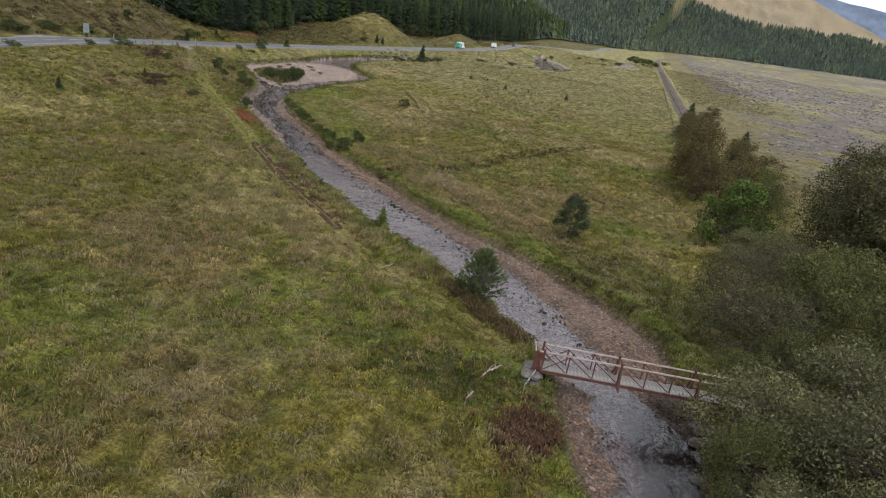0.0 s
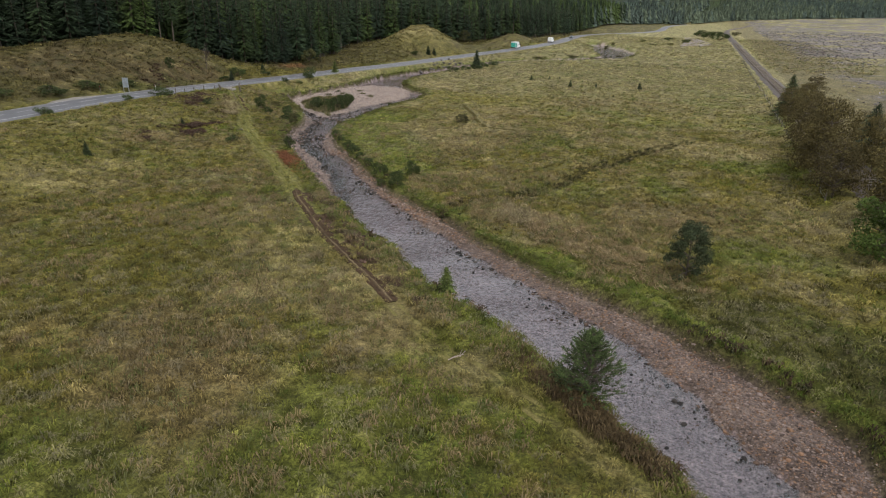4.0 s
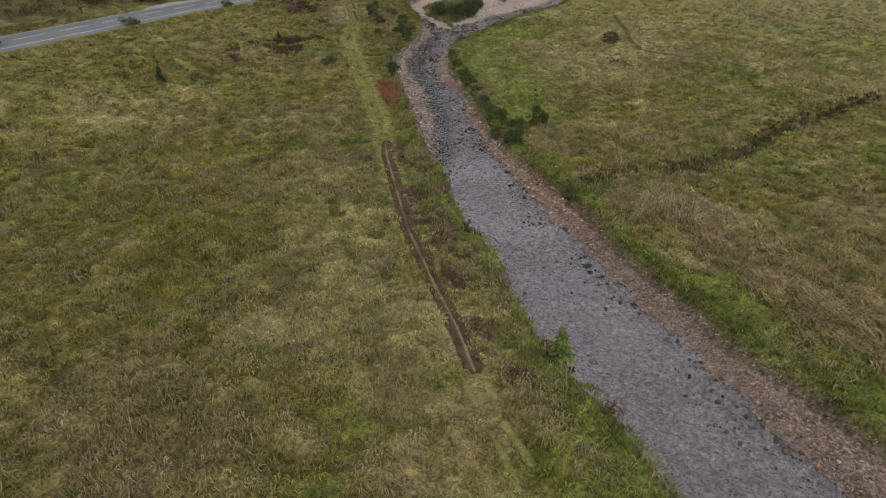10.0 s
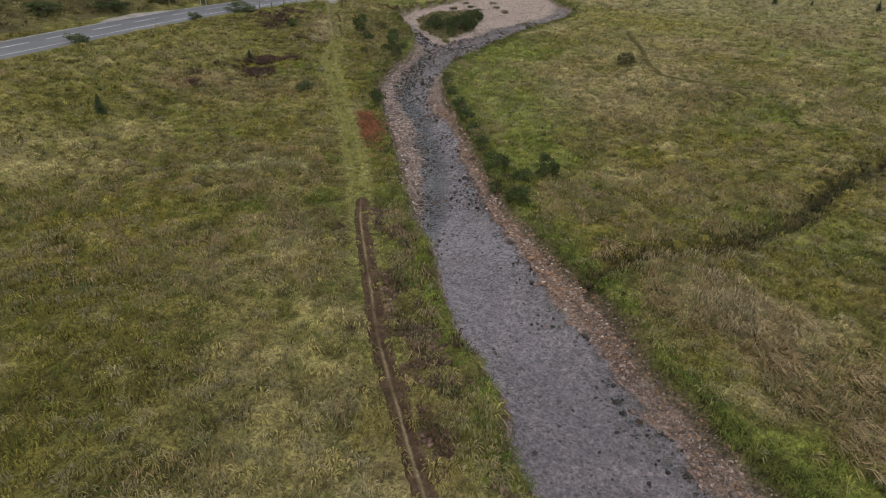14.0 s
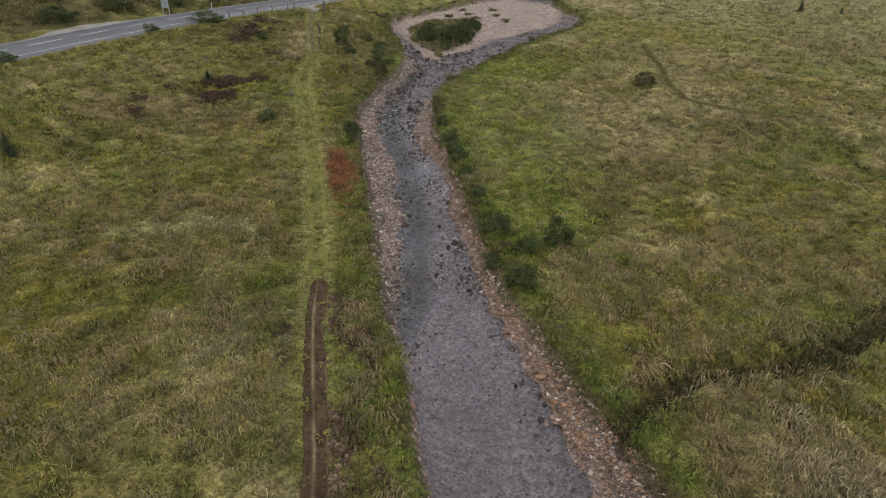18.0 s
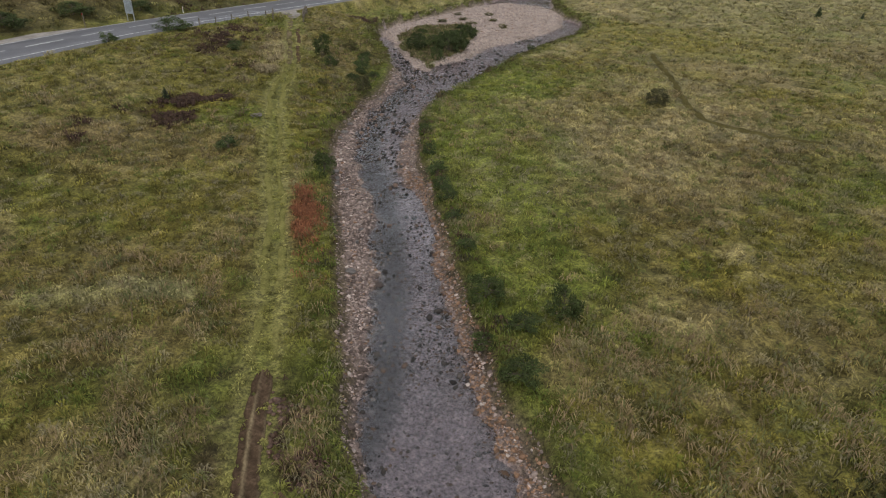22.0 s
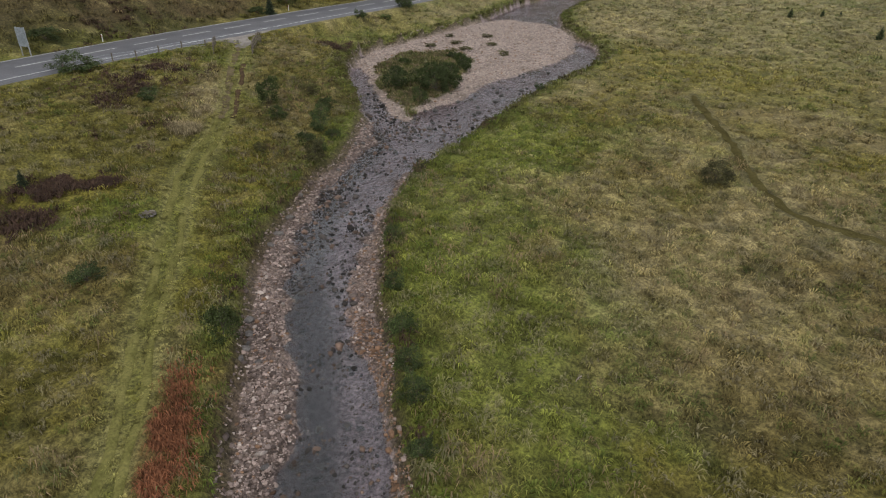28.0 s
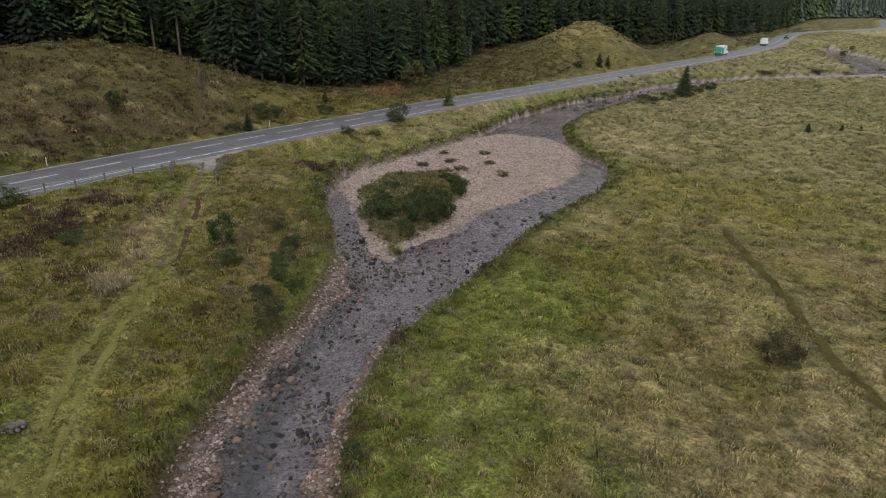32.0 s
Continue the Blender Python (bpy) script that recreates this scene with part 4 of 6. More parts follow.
drift_of("red_bracken", "rust-red dying bracken beside the track", -51.2, 79.6, 5.0, 1.0, -46, 900, (0.27, 0.115, 0.058), 0.32, 91, 7, 1.0, 0.035, 0.40)
clumps("green_nettles", "green nettles and brown docks by the footbridge", (-13, 24, 0, 35), 9, 92,
       lambda x, y, g: step(0.25, 0.6, bump(x, y, -6.2, 29.4, 4.6, 2.6, -10) + 0.9 * (fbm(x, y, 2.0, 55, 3) - 0.5)) * (g[6] > 0.6),
       [(0.075, 0.108, 0.028), (0.110, 0.100, 0.045), (0.130, 0.125, 0.040), (0.068, 0.094, 0.026), (0.120, 0.085, 0.048)], 0.26, 0.30, 11, 0.06)
drift_of("brown_bracken", "brown bracken on the riverbank", -1.3, 26.6, 1.2, 2.4, 0, 700, (0.130, 0.074, 0.046), 0.4, 93, 9, 0.9, 0.06)
drift_of("brown_bracken", "brown bracken on the riverbank", -6.8, 38.8, 5.0, 0.8, -40, 700, (0.130, 0.092, 0.046), 0.4, 94, 9, 0.9, 0.05)
for i, (cx, cy, rx, ry) in enumerate([(-73.1, 87.4, 1.6, 1.3), (-72.8, 89.2, 1.4, 1.1), (-71.5, 90.2, 1.1, 0.9), (-71.0, 85.2, 1.6, 1.2), (-80, 99, 4, 4), (-84, 102, 4, 4), (-77, 96, 3, 3), (-86, 106, 3, 3), (-73, 80, 1.0, 3), (-88, 130, 1.6, 4), (-103, 113, 3, 8), (-104, 124, 3, 6)]):
    drift_of("dark_heather", "dark brown heather clumps on the moor", cx, cy, rx, ry, 30, 300, (0.085, 0.052, 0.036), 0.3, 300 + i, 11, 1.1, 0.06, 0.46 if i < 4 else 0.58)
for i, (cx, cy, rx, ry) in enumerate([(-79, 104.3, 3.6, 1.0), (-75.6, 100, 2.2, 1.0), (-19.5, 69.5, 4, 2)]):
    drift_of("pale_grass", "pale bleached grass drift beside the track", cx, cy, rx, ry, -45, 420, (0.33, 0.27, 0.155), 0.5, 320 + i, 9, 0.9, 0.035)


def island_scrub():
    rng = np.random.default_rng(95)
    x, y = scatter(rng, 4200, (-84, 114, -66, 142))
    d = inside_distance(x, y, ISLE_GREEN) + 2 * (fbm(x, y, 3, 37) - 0.5)
    k = d > 0
    x, y = x[k], y[k]
    z = ground_height(x, y)[0]
    tint = np.where(rng.uniform(0, 1, (len(x), 1)) < 0.4, np.array((0.20, 0.155, 0.085)), np.array((0.11, 0.115, 0.035))) * rng.uniform(0.6, 1.4, (len(x), 1))
    h = rng.uniform(0.15, 0.4, len(x))
    ob = new("island_grass", tussock_mesh("island_grass", x, y, z, h, h * 1.1, 0.07, tint, 9, rng))
    return tagged(ob, "rough grass and heather on the gravel island", "grass", kind="stuff")


island_scrub()

# ---- road ----
def smooth_line(line, pitch):
    """Points at even steps along a rounded line."""
    pts = np.array(line, float)
    for _ in range(3):
        q = np.empty((2 * len(pts) - 2, 2))
        q[0::2], q[1::2] = 0.75 * pts[:-1] + 0.25 * pts[1:], 0.25 * pts[:-1] + 0.75 * pts[1:]
        pts = np.vstack([pts[:1], q, pts[-1:]])
    s = np.r_[0, np.cumsum(np.hypot(*np.diff(pts, axis=0).T))]
    t = np.arange(0, s[-1], pitch)
    return np.c_[np.interp(t, s, pts[:, 0]), np.interp(t, s, pts[:, 1])]


def ribbon_mesh(name, line, offsets, lift, mat, height):
    """A strip along a line; offsets: (sideways, up) across it."""
    d = np.gradient(line, axis=0)
    d /= np.linalg.norm(d, axis=1)[:, None]
    side = np.c_[-d[:, 1], d[:, 0]]
    z = height(line)
    rows = [np.c_[line + side * o, z + lift + u] for o, u in offsets]
    k, n = len(rows), len(line)
    verts = np.stack(rows, 1).reshape(-1, 3)
    i = (np.arange(n - 1) * k)[:, None] + np.arange(k - 1)[None]
    faces = np.stack([i, i + k, i + k + 1, i + 1], -1).reshape(-1, 4)
    return mesh_from_arrays(name, verts, faces, mat, smooth=True)


def on_road(line):
    return road_height(line[:, 1])


road_line = smooth_line(ROAD, 2.0)
road = new("road", ribbon_mesh("road", road_line, [(-3.9, -0.5), (-3.25, 0.02), (-1.6, 0.05), (0, 0.08), (1.6, 0.05), (3.25, 0.02), (3.9, -0.5)], 0.06, MAT_ROAD, on_road))
tagged(road, "two-lane grey asphalt road with worn white lines", "road", kind="structure")
fine_line = smooth_line(ROAD, 0.5)
near = fine_line[(fine_line[:, 1] > 20) & (fine_line[:, 1] < 420)]
for o in (-2.95, 2.95):
    tagged(new("road_edge_line", ribbon_mesh("road_edge_line", near, [(o - 0.06, 0), (o + 0.06, 0)], 0.10, MAT_MARK, on_road)), "thin white edge line", "road marking", kind="structure")
for i in range(0, len(near) - 8, 12):
    seg = near[i:i + 9]
    tagged(new("centre_line_dash", ribbon_mesh("centre_line_dash", seg, [(-0.09, 0), (0.09, 0)], 0.155, MAT_MARK, on_road)), "white dash of the centre line", "road marking", group="centre line dashes", kind="structure")


# ---- the bare ruts of the track ----
MAT_EARTH = grained("dug_earth", (0.050, 0.032, 0.018), (0.105, 0.068, 0.038), 1.6, fine=6, bump=0.9, depth=0.06, spec=0.05)
MAT_RUT = grained("trodden_earth", (0.085, 0.066, 0.036), (0.165, 0.130, 0.070), 1.0, fine=8, bump=0.5, spec=0.05)


def on_ground(line):
    return ground_height(line[:, 0], line[:, 1])[0]


track_line = smooth_line(TRACK, 0.35)
r = np.random.default_rng(21)


def rut(name, y0, y1, centre, half, lift, mat, label, wander=0.05, line=None, gaps=1.0):
    """A worn strip that follows the track, its edges and middle uneven."""
    base_line = track_line if line is None else smooth_line(line, 0.35)
    pts = base_line[(base_line[:, 1] > y0) & (base_line[:, 1] < y1)]
    d = np.gradient(pts, axis=0)
    d /= np.linalg.norm(d, axis=1)[:, None]
    side = np.c_[-d[:, 1], d[:, 0]]
    n = len(pts)
    w = half * (0.7 + 0.6 * value_noise(np.arange(n) * 0.45, np.full(n, centre * 7.0), 3))
    c = centre + wander * 4 * (value_noise(np.arange(n) * 0.22, np.full(n, centre * 5.0), 4) - 0.5)
    rows = []
    for o, up in ((-1, -0.06), (-0.5, 0), (0.5, 0), (1, -0.06)):
        q = pts + side * (c + o * w)[:, None]
        sunk = 0.16 * step(0.62, 0.80, value_noise(np.arange(n) * 0.31, np.full(n, centre * 9.0 + 2), 8)) * gaps
        rows.append(np.c_[q, on_ground(q) + lift + up - sunk + 0.05 * (value_noise(q[:, 0] * 3, q[:, 1] * 3, 17) - 0.5)])
    k = 4
    verts = np.stack(rows, 1).reshape(-1, 3)
    i = (np.arange(n - 1) * k)[:, None] + np.arange(k - 1)[None]
    faces = np.stack([i, i + k, i + k + 1, i + 1], -1).reshape(-1, 4)
    return tagged(new(name, mesh_from_arrays(name, verts, faces, mat, smooth=True)), label, "track", kind="structure")


MAT_DUG = tinted("dug_track_earth", rough=0.9, scale=1.2, fine=9.0, bump=0.9, depth=0.05, low=0.6, high=1.4, spec=0.05)


def dug_track(y0, y1):
    """Two dark churned ruts with a pale worn ridge between them."""
    line = smooth_line(TRACK, 0.16)
    line = line[(line[:, 1] > y0) & (line[:, 1] < y1)]
    d = np.gradient(line, axis=0)
    d /= np.linalg.norm(d, axis=1)[:, None]
    side = np.c_[-d[:, 1], d[:, 0]]
    n, cols = len(line), np.linspace(-1, 1, 21)
    along = np.arange(n) * 0.16
    half = 0.56 * (0.8 + 0.4 * fbm(along, np.zeros(n), 1.6, 3, 3)) * np.sqrt(step(-0.2, 0.5, along) * step(along[-1] + 0.2, along[-1] - 0.5, along) + 0.02)
    trodden = 0.35 + 0.65 * step(0.3, 0.6, value_noise(along * 0.5, np.zeros(n), 6))[:, None]
    shift = 0.25 * (value_noise(along * 0.25, np.zeros(n), 4) - 0.5)
    rows, tints = [], []
    for c in cols:
        q = line + side * (shift + c * half + 0.05)[:, None]
        rough = value_noise(q[:, 0] * 4, q[:, 1] * 4, 17) + 0.5 * value_noise(q[:, 0] * 9, q[:, 1] * 9, 18) - 0.75
        ridge = math.exp(-((c + 0.12) / 0.13) ** 2) + 0.6 * math.exp(-((c - 0.85) / 0.12) ** 2)
        ruts = math.exp(-((c + 0.5) / 0.2) ** 2) + math.exp(-((c - 0.38) / 0.3) ** 2)
        z = on_ground(q) + 0.11 + 0.07 * ridge - 0.05 * ruts + 0.17 * rough - 0.24 * max(0.0, abs(c) - 0.72) / 0.28
        rows.append(np.c_[q, z])
        bare = np.clip(rough * 0.8 + 0.5, 0, 1)[:, None]
        dark = np.array((0.032, 0.021, 0.013)) + (np.array((0.088, 0.058, 0.036)) - np.array((0.032, 0.021, 0.013))) * bare
        tints.append(dark * (1 - ridge * trodden) + np.array((0.180, 0.138, 0.080)) * ridge * trodden)
    k = len(cols)
    i = (np.arange(n - 1) * k)[:, None] + np.arange(k - 1)[None]
    faces = np.stack([i, i + k, i + k + 1, i + 1], -1).reshape(-1, 4)
    me = mesh_from_arrays("dug_track", np.stack(rows, 1).reshape(-1, 3), faces, MAT_DUG, np.stack(tints, 1).reshape(-1, 3))
    return tagged(new("dug_track", me), "dark churned earth ruts with a pale worn ridge", "track", kind="structure")


dug_track(46.8, 68.6)
MAT_WORN = grained("worn_pale_grass", (0.130, 0.115, 0.040), (0.225, 0.195, 0.080), 1.2, fine=9, bump=0.6, spec=0.0)
for side_step in (-0.42, 0.42):
    rut("wheel_line", 33.8, 46.9, side_step, 0.15, 0.07, MAT_WORN, "pale worn wheel line in the grass", 0.05, None, 0.8)
MAT_WORN_GREEN = grained("worn_yellow_grass", (0.105, 0.102, 0.030), (0.195, 0.178, 0.062), 1.0, fine=9, bump=0.6, spec=0.0)
for side_step in (-0.4, 0.4):
    rut("wheel_line", 68.8, 103.2, side_step, 0.19, 0.085, MAT_WORN_GREEN, "yellow-green worn wheel line in the grass", 0.08, None, 0.7)
rut("track_rut", 103, 112.5, 0.6, 0.22, 0.06, MAT_EARTH, "dark bare earth rut of the track", 0.05, None, 0.6)
rut("worn_strip", 103, 117.5, -0.3, 0.3, 0.06, MAT_RUT, "pale worn strip of the track near the road", 0.08, None, 0.5)
MAT_PATH = grained("trampled_grass", (0.052, 0.044, 0.017), (0.098, 0.083, 0.032), 0.9, fine=8, bump=0.6, spec=0.0)
rut("trampled_path", 100, 140, 0.0, 0.36, 0.08, MAT_PATH, "dark trampled path across the meadow", 0.08, PATH, 0.2)


def earth_clods():
    """Turned clods beside the dug part of the track."""
    rng = np.random.default_rng(23)
    x, y = scatter(rng, 16000, (-45, 44, -18, 70))
    g = ground_height(x, y)
    side = line_distance(x, y, TRACK)[1]
    k = (g[6] > 0.6) & (g[6] < 3.0) & (g[7] < -0.8) & (side > 0) & (y > 47) & (y < 68) & (fbm(x, y, 1.6, 35, 3) > 0.52)
    k &= channel_depth(x, y) > -6
    x, y, z = x[k], y[k], g[0][k]
    n = len(x)
    size = rng.uniform(0.1, 0.32, n)
    tint = np.array((0.105, 0.066, 0.048)) * rng.uniform(0.6, 1.5, (n, 1))
    return tagged(new("earth_clods", stones_mesh("earth_clods", x, y, z + 0.03, size, tint, rng)), "brown turned earth clods beside the track", "earth", kind="stuff")


earth_clods()

# ---- trees ----
def tube(points, radii, sides=6):
    """Verts and triangles of a tapered tube through the points."""
    pts, verts, faces = np.array(points, float), [], []
    d = np.gradient(pts, axis=0)
    for p, t, r in zip(pts, d, radii):
        t = Vector(t).normalized()
        u = t.orthogonal().normalized()
        w = t.cross(u)
        for j in range(sides):
            a = 6.2832 * j / sides
            verts.append(Vector(p) + (u * math.cos(a) + w * math.sin(a)) * r)
    for i in range(len(pts) - 1):
        for j in range(sides):
            a, b = i * sides + j, i * sides + (j + 1) % sides
            faces += [(a, b, b + sides), (a, b + sides, a + sides)]
    return [tuple(v) for v in verts], faces


def joined_tubes(name, tubes, mat):
    verts, faces = [], []
    for v, f in tubes:
        faces += [tuple(i + len(verts) for i in q) for q in f]
        verts += v
    return mesh_from_arrays(name, verts, faces, mat, smooth=True)


def leaf_cards(rng, centres, normals_from, size, tint):
    """Two-triangle leaves at the centres, facing mostly outward."""
    n = len(centres)
    d = centres - normals_from
    d = d / (np.linalg.norm(d, axis=1)[:, None] + 1e-6) + rng.normal(0, 0.7, (n, 3))
    d /= np.linalg.norm(d, axis=1)[:, None]
    u = np.cross(d, rng.normal(0, 1, (n, 3)))
    u /= np.linalg.norm(u, axis=1)[:, None] + 1e-6
    w = np.cross(d, u)
    s = size * rng.uniform(0.6, 1.4, (n, 1))
    verts = np.stack([centres - u * s, centres + w * s * 0.45, centres + u * s, centres - w * s * 0.45], 1).reshape(-1, 3)
    return verts, np.arange(4 * n).reshape(-1, 4), np.repeat(tint, 4, axis=0)


def broadleaf_meshes(seed, height, width, colour, leaves=2600, leaf=0.22, clumps=34, low=0.18):
    """Trunk, limbs and an uneven crown of leaf clumps."""
    rng = np.random.default_rng(seed)
    tubes, ends = [], []
    bend = rng.normal(0, 0.04 * height, 2)
    spine = np.array([(bend[0] * t * t, bend[1] * t * t, height * 0.86 * t - 0.3 * (t == 0)) for t in np.linspace(0, 1, 7)])
    trunk = joined_tubes("trunk", [tube(spine, np.linspace(0.03, 0.006, 7) * height * 0.6, 7)], MAT_BARK)
    for _ in range(clumps):
        t = rng.uniform(low + 0.08, 1.0)
        s = spine[min(6, int(t * 6))] * (1 - (t * 6) % 1) + spine[min(6, int(t * 6) + 1)] * ((t * 6) % 1)
        a = rng.uniform(0, 6.283)
        reach = width / 2 * (math.sin(math.pi * min(1, 0.22 + 0.72 * t)) ** 0.7) * rng.uniform(0.5, 1.05)
        e = s + np.array((math.cos(a) * reach, math.sin(a) * reach, reach * rng.uniform(-0.1, 0.5)))
        mid = (s + e) / 2 + np.array((0, 0, reach * 0.12))
        tubes.append(tube([s, mid, e], [0.011 * height * (1.2 - t), 0.007 * height * (1.2 - t), 0.01], 4))
        ends.append(e)
    limbs = joined_tubes("limb", tubes, MAT_BARK)
    ends = np.array(ends)
    which = rng.integers(0, len(ends), leaves)
    r = width * 0.15 * rng.uniform(0.7, 1.3, len(ends))[which]
    d = rng.normal(0, 1, (leaves, 3))
    d /= np.linalg.norm(d, axis=1)[:, None]
    centres = ends[which] + d * (r * rng.uniform(0.35, 1.0, leaves) ** 0.5)[:, None] * np.array((1, 1, 0.75))
    tint = np.array(colour) * rng.uniform(0.75, 1.3, (len(ends), 1))[which] * rng.uniform(0.8, 1.2, (leaves, 1))
    v, f, c = leaf_cards(rng, centres, ends[which], leaf, tint)
    return trunk, limbs, mesh_from_arrays("crown", v, f, MAT_LEAF, c)


def spruce_meshes(seed, height, spread_at_foot, colour, whorls=26, arms=8, bare=0.08, sprays=4, broad=0.24, uneven=0.3):
    """A conifer: trunk and drooping arms of needle sprays."""
    rng = np.random.default_rng(seed)
    trunk = joined_tubes("trunk", [tube([(0, 0, -0.4), (0, 0, height * 0.5), (0, 0, height * 0.97)], [0.012 * height, 0.008 * height, 0.01], 6)], MAT_BARK)
    verts, faces, tints = [], [], []
    for i in range(whorls):
        t = bare + (1 - bare) * (i + rng.uniform(-0.3, 0.3)) / whorls
        reach0 = spread_at_foot * (1 - t) ** 0.8 * (0.55 + 0.45 * min(1, (t - bare + 0.1) * 5))
        for j in range(arms):
            a = 6.283 * (j + rng.uniform(-0.4, 0.4)) / arms + i * 0.7
            reach = reach0 * rng.uniform(0.55, 1.2) + 0.12
            root = np.array((0, 0, height * (t + uneven * rng.uniform(-1, 1) / whorls)))
            droop = reach * rng.uniform(0.1, 0.42)
            ca, sa = math.cos(a), math.sin(a)
            shade = rng.uniform(0.75, 1.25)
            for s in range(sprays):
                f0, f1 = 0.12 + 0.8 * s / sprays, 0.12 + 0.8 * (s + 1.5) / sprays
                w = reach * broad * (1.15 - f0 * 0.7)
                p0 = root + np.array((ca * reach * f0, sa * reach * f0, -droop * f0 ** 1.5))
                p1 = root + np.array((ca * reach * f1, sa * reach * f1, -droop * f1 ** 1.5 + rng.normal(0, 0.05)))
                sd_ = np.array((-sa, ca, 0)) * w
                down = np.array((0, 0, -w * rng.uniform(0.5, 1.0)))
                k = len(verts)
                verts += [p0, p1 + sd_ + down, p1, p1 - sd_ + down]
                faces += [(k, k + 1, k + 2), (k, k + 2, k + 3)]
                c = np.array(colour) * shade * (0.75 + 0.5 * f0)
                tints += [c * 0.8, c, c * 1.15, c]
    k = len(verts)
    verts += [np.array((0.12, 0, height * 0.9)), np.array((-0.06, 0.1, height * 0.9)), np.array((-0.06, -0.1, height * 0.9)), np.array((0, 0, height))]
    faces += [(k, k + 1, k + 3), (k + 1, k + 2, k + 3), (k + 2, k, k + 3)]
    tints += [np.array(colour)] * 4
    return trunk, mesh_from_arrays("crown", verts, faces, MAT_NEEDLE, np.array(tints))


def plant_tree(name, meshes, at, turn=0.0, size=1.0, label="", group="", wide=1.0):
    z = height_at(*at)
    base = new(name)
    base.matrix_world = Matrix.Translation((at[0], at[1], z)) @ Matrix.Rotation(turn, 4, "Z") @ Matrix.Diagonal((size * wide, size * wide, size, 1))
    for pn, me in zip(("trunk", "limb", "crown") if len(meshes) == 3 else ("trunk", "crown"), meshes):
        part(pn, me, base)
    return tagged(base, label, "tree", group)


rng = np.random.default_rng(9)
DARK_SPRUCE, PALE_SPRUCE = (0.025, 0.040, 0.021), (0.050, 0.074, 0.024)
SPRUCE_TONES = [DARK_SPRUCE, (0.027, 0.044, 0.026), PALE_SPRUCE, DARK_SPRUCE, (0.038, 0.058, 0.021)]
forest_kinds = [spruce_meshes(100 + i, 22, 3.2, SPRUCE_TONES[i], 24, 8, 0.10 if i != 3 else 0.35, 3, 0.28, 0.9) for i in range(5)]
near_kinds = [spruce_meshes(140 + i, 22, 3.3, SPRUCE_TONES[i], 32, 11, 0.08 if i != 3 else 0.35, 5, 0.15, 1.0) for i in range(5)]
edge = smooth_line(FOREST_EDGE, 3.6)
SPRUCE_LABELS = ["dark plantation spruce with drooping arms", "blue-green plantation spruce with drooping arms", "pale green conifer at the plantation edge", "tall plantation spruce with a bare trunk", "mid-green spruce of the hillside plantation"]
for row in range(4):
    for p, q in zip(edge, edge[1:]):
        if not (84 < p[1] < (520, 480, 300, 220)[row]):
            continue
        d = (q - p) / np.linalg.norm(q - p)
        out = np.array((-d[1], d[0]))
        at = p + out * (2.0 + row * 3.6 + rng.uniform(-1.2, 1.2)) + d * rng.uniform(-1.3, 1.3)
        kind = rng.choice(5, p=[0.28, 0.24, 0.2, 0.12, 0.16] if p[1] > 124 else [0.5, 0.3, 0.0, 0.2, 0.0])
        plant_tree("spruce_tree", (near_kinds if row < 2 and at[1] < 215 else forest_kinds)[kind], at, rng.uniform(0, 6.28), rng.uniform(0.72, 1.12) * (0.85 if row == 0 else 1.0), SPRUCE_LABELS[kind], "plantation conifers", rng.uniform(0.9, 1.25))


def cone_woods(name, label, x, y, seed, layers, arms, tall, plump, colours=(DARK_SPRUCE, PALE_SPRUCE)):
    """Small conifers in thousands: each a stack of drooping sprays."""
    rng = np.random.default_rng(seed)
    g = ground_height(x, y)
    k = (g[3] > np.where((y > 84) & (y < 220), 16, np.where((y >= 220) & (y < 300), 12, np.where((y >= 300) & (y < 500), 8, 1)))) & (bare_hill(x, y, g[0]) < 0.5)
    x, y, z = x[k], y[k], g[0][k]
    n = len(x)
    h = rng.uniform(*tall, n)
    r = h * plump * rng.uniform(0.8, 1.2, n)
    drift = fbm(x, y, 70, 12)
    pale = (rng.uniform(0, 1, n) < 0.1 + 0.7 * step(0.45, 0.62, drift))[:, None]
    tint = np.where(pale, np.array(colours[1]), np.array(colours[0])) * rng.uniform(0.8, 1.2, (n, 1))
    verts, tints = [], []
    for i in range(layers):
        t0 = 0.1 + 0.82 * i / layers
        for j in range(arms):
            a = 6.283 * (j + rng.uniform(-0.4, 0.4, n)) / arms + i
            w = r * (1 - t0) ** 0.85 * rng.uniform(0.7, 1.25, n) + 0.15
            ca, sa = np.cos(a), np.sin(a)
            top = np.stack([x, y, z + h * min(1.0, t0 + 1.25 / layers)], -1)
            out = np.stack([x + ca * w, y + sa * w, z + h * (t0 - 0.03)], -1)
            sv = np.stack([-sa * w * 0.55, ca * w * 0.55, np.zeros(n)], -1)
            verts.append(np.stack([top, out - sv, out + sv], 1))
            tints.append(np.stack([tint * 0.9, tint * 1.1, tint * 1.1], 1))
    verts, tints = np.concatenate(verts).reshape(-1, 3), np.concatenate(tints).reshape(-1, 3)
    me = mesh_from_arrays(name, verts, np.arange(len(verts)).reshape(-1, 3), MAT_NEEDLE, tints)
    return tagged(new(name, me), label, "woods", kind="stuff")


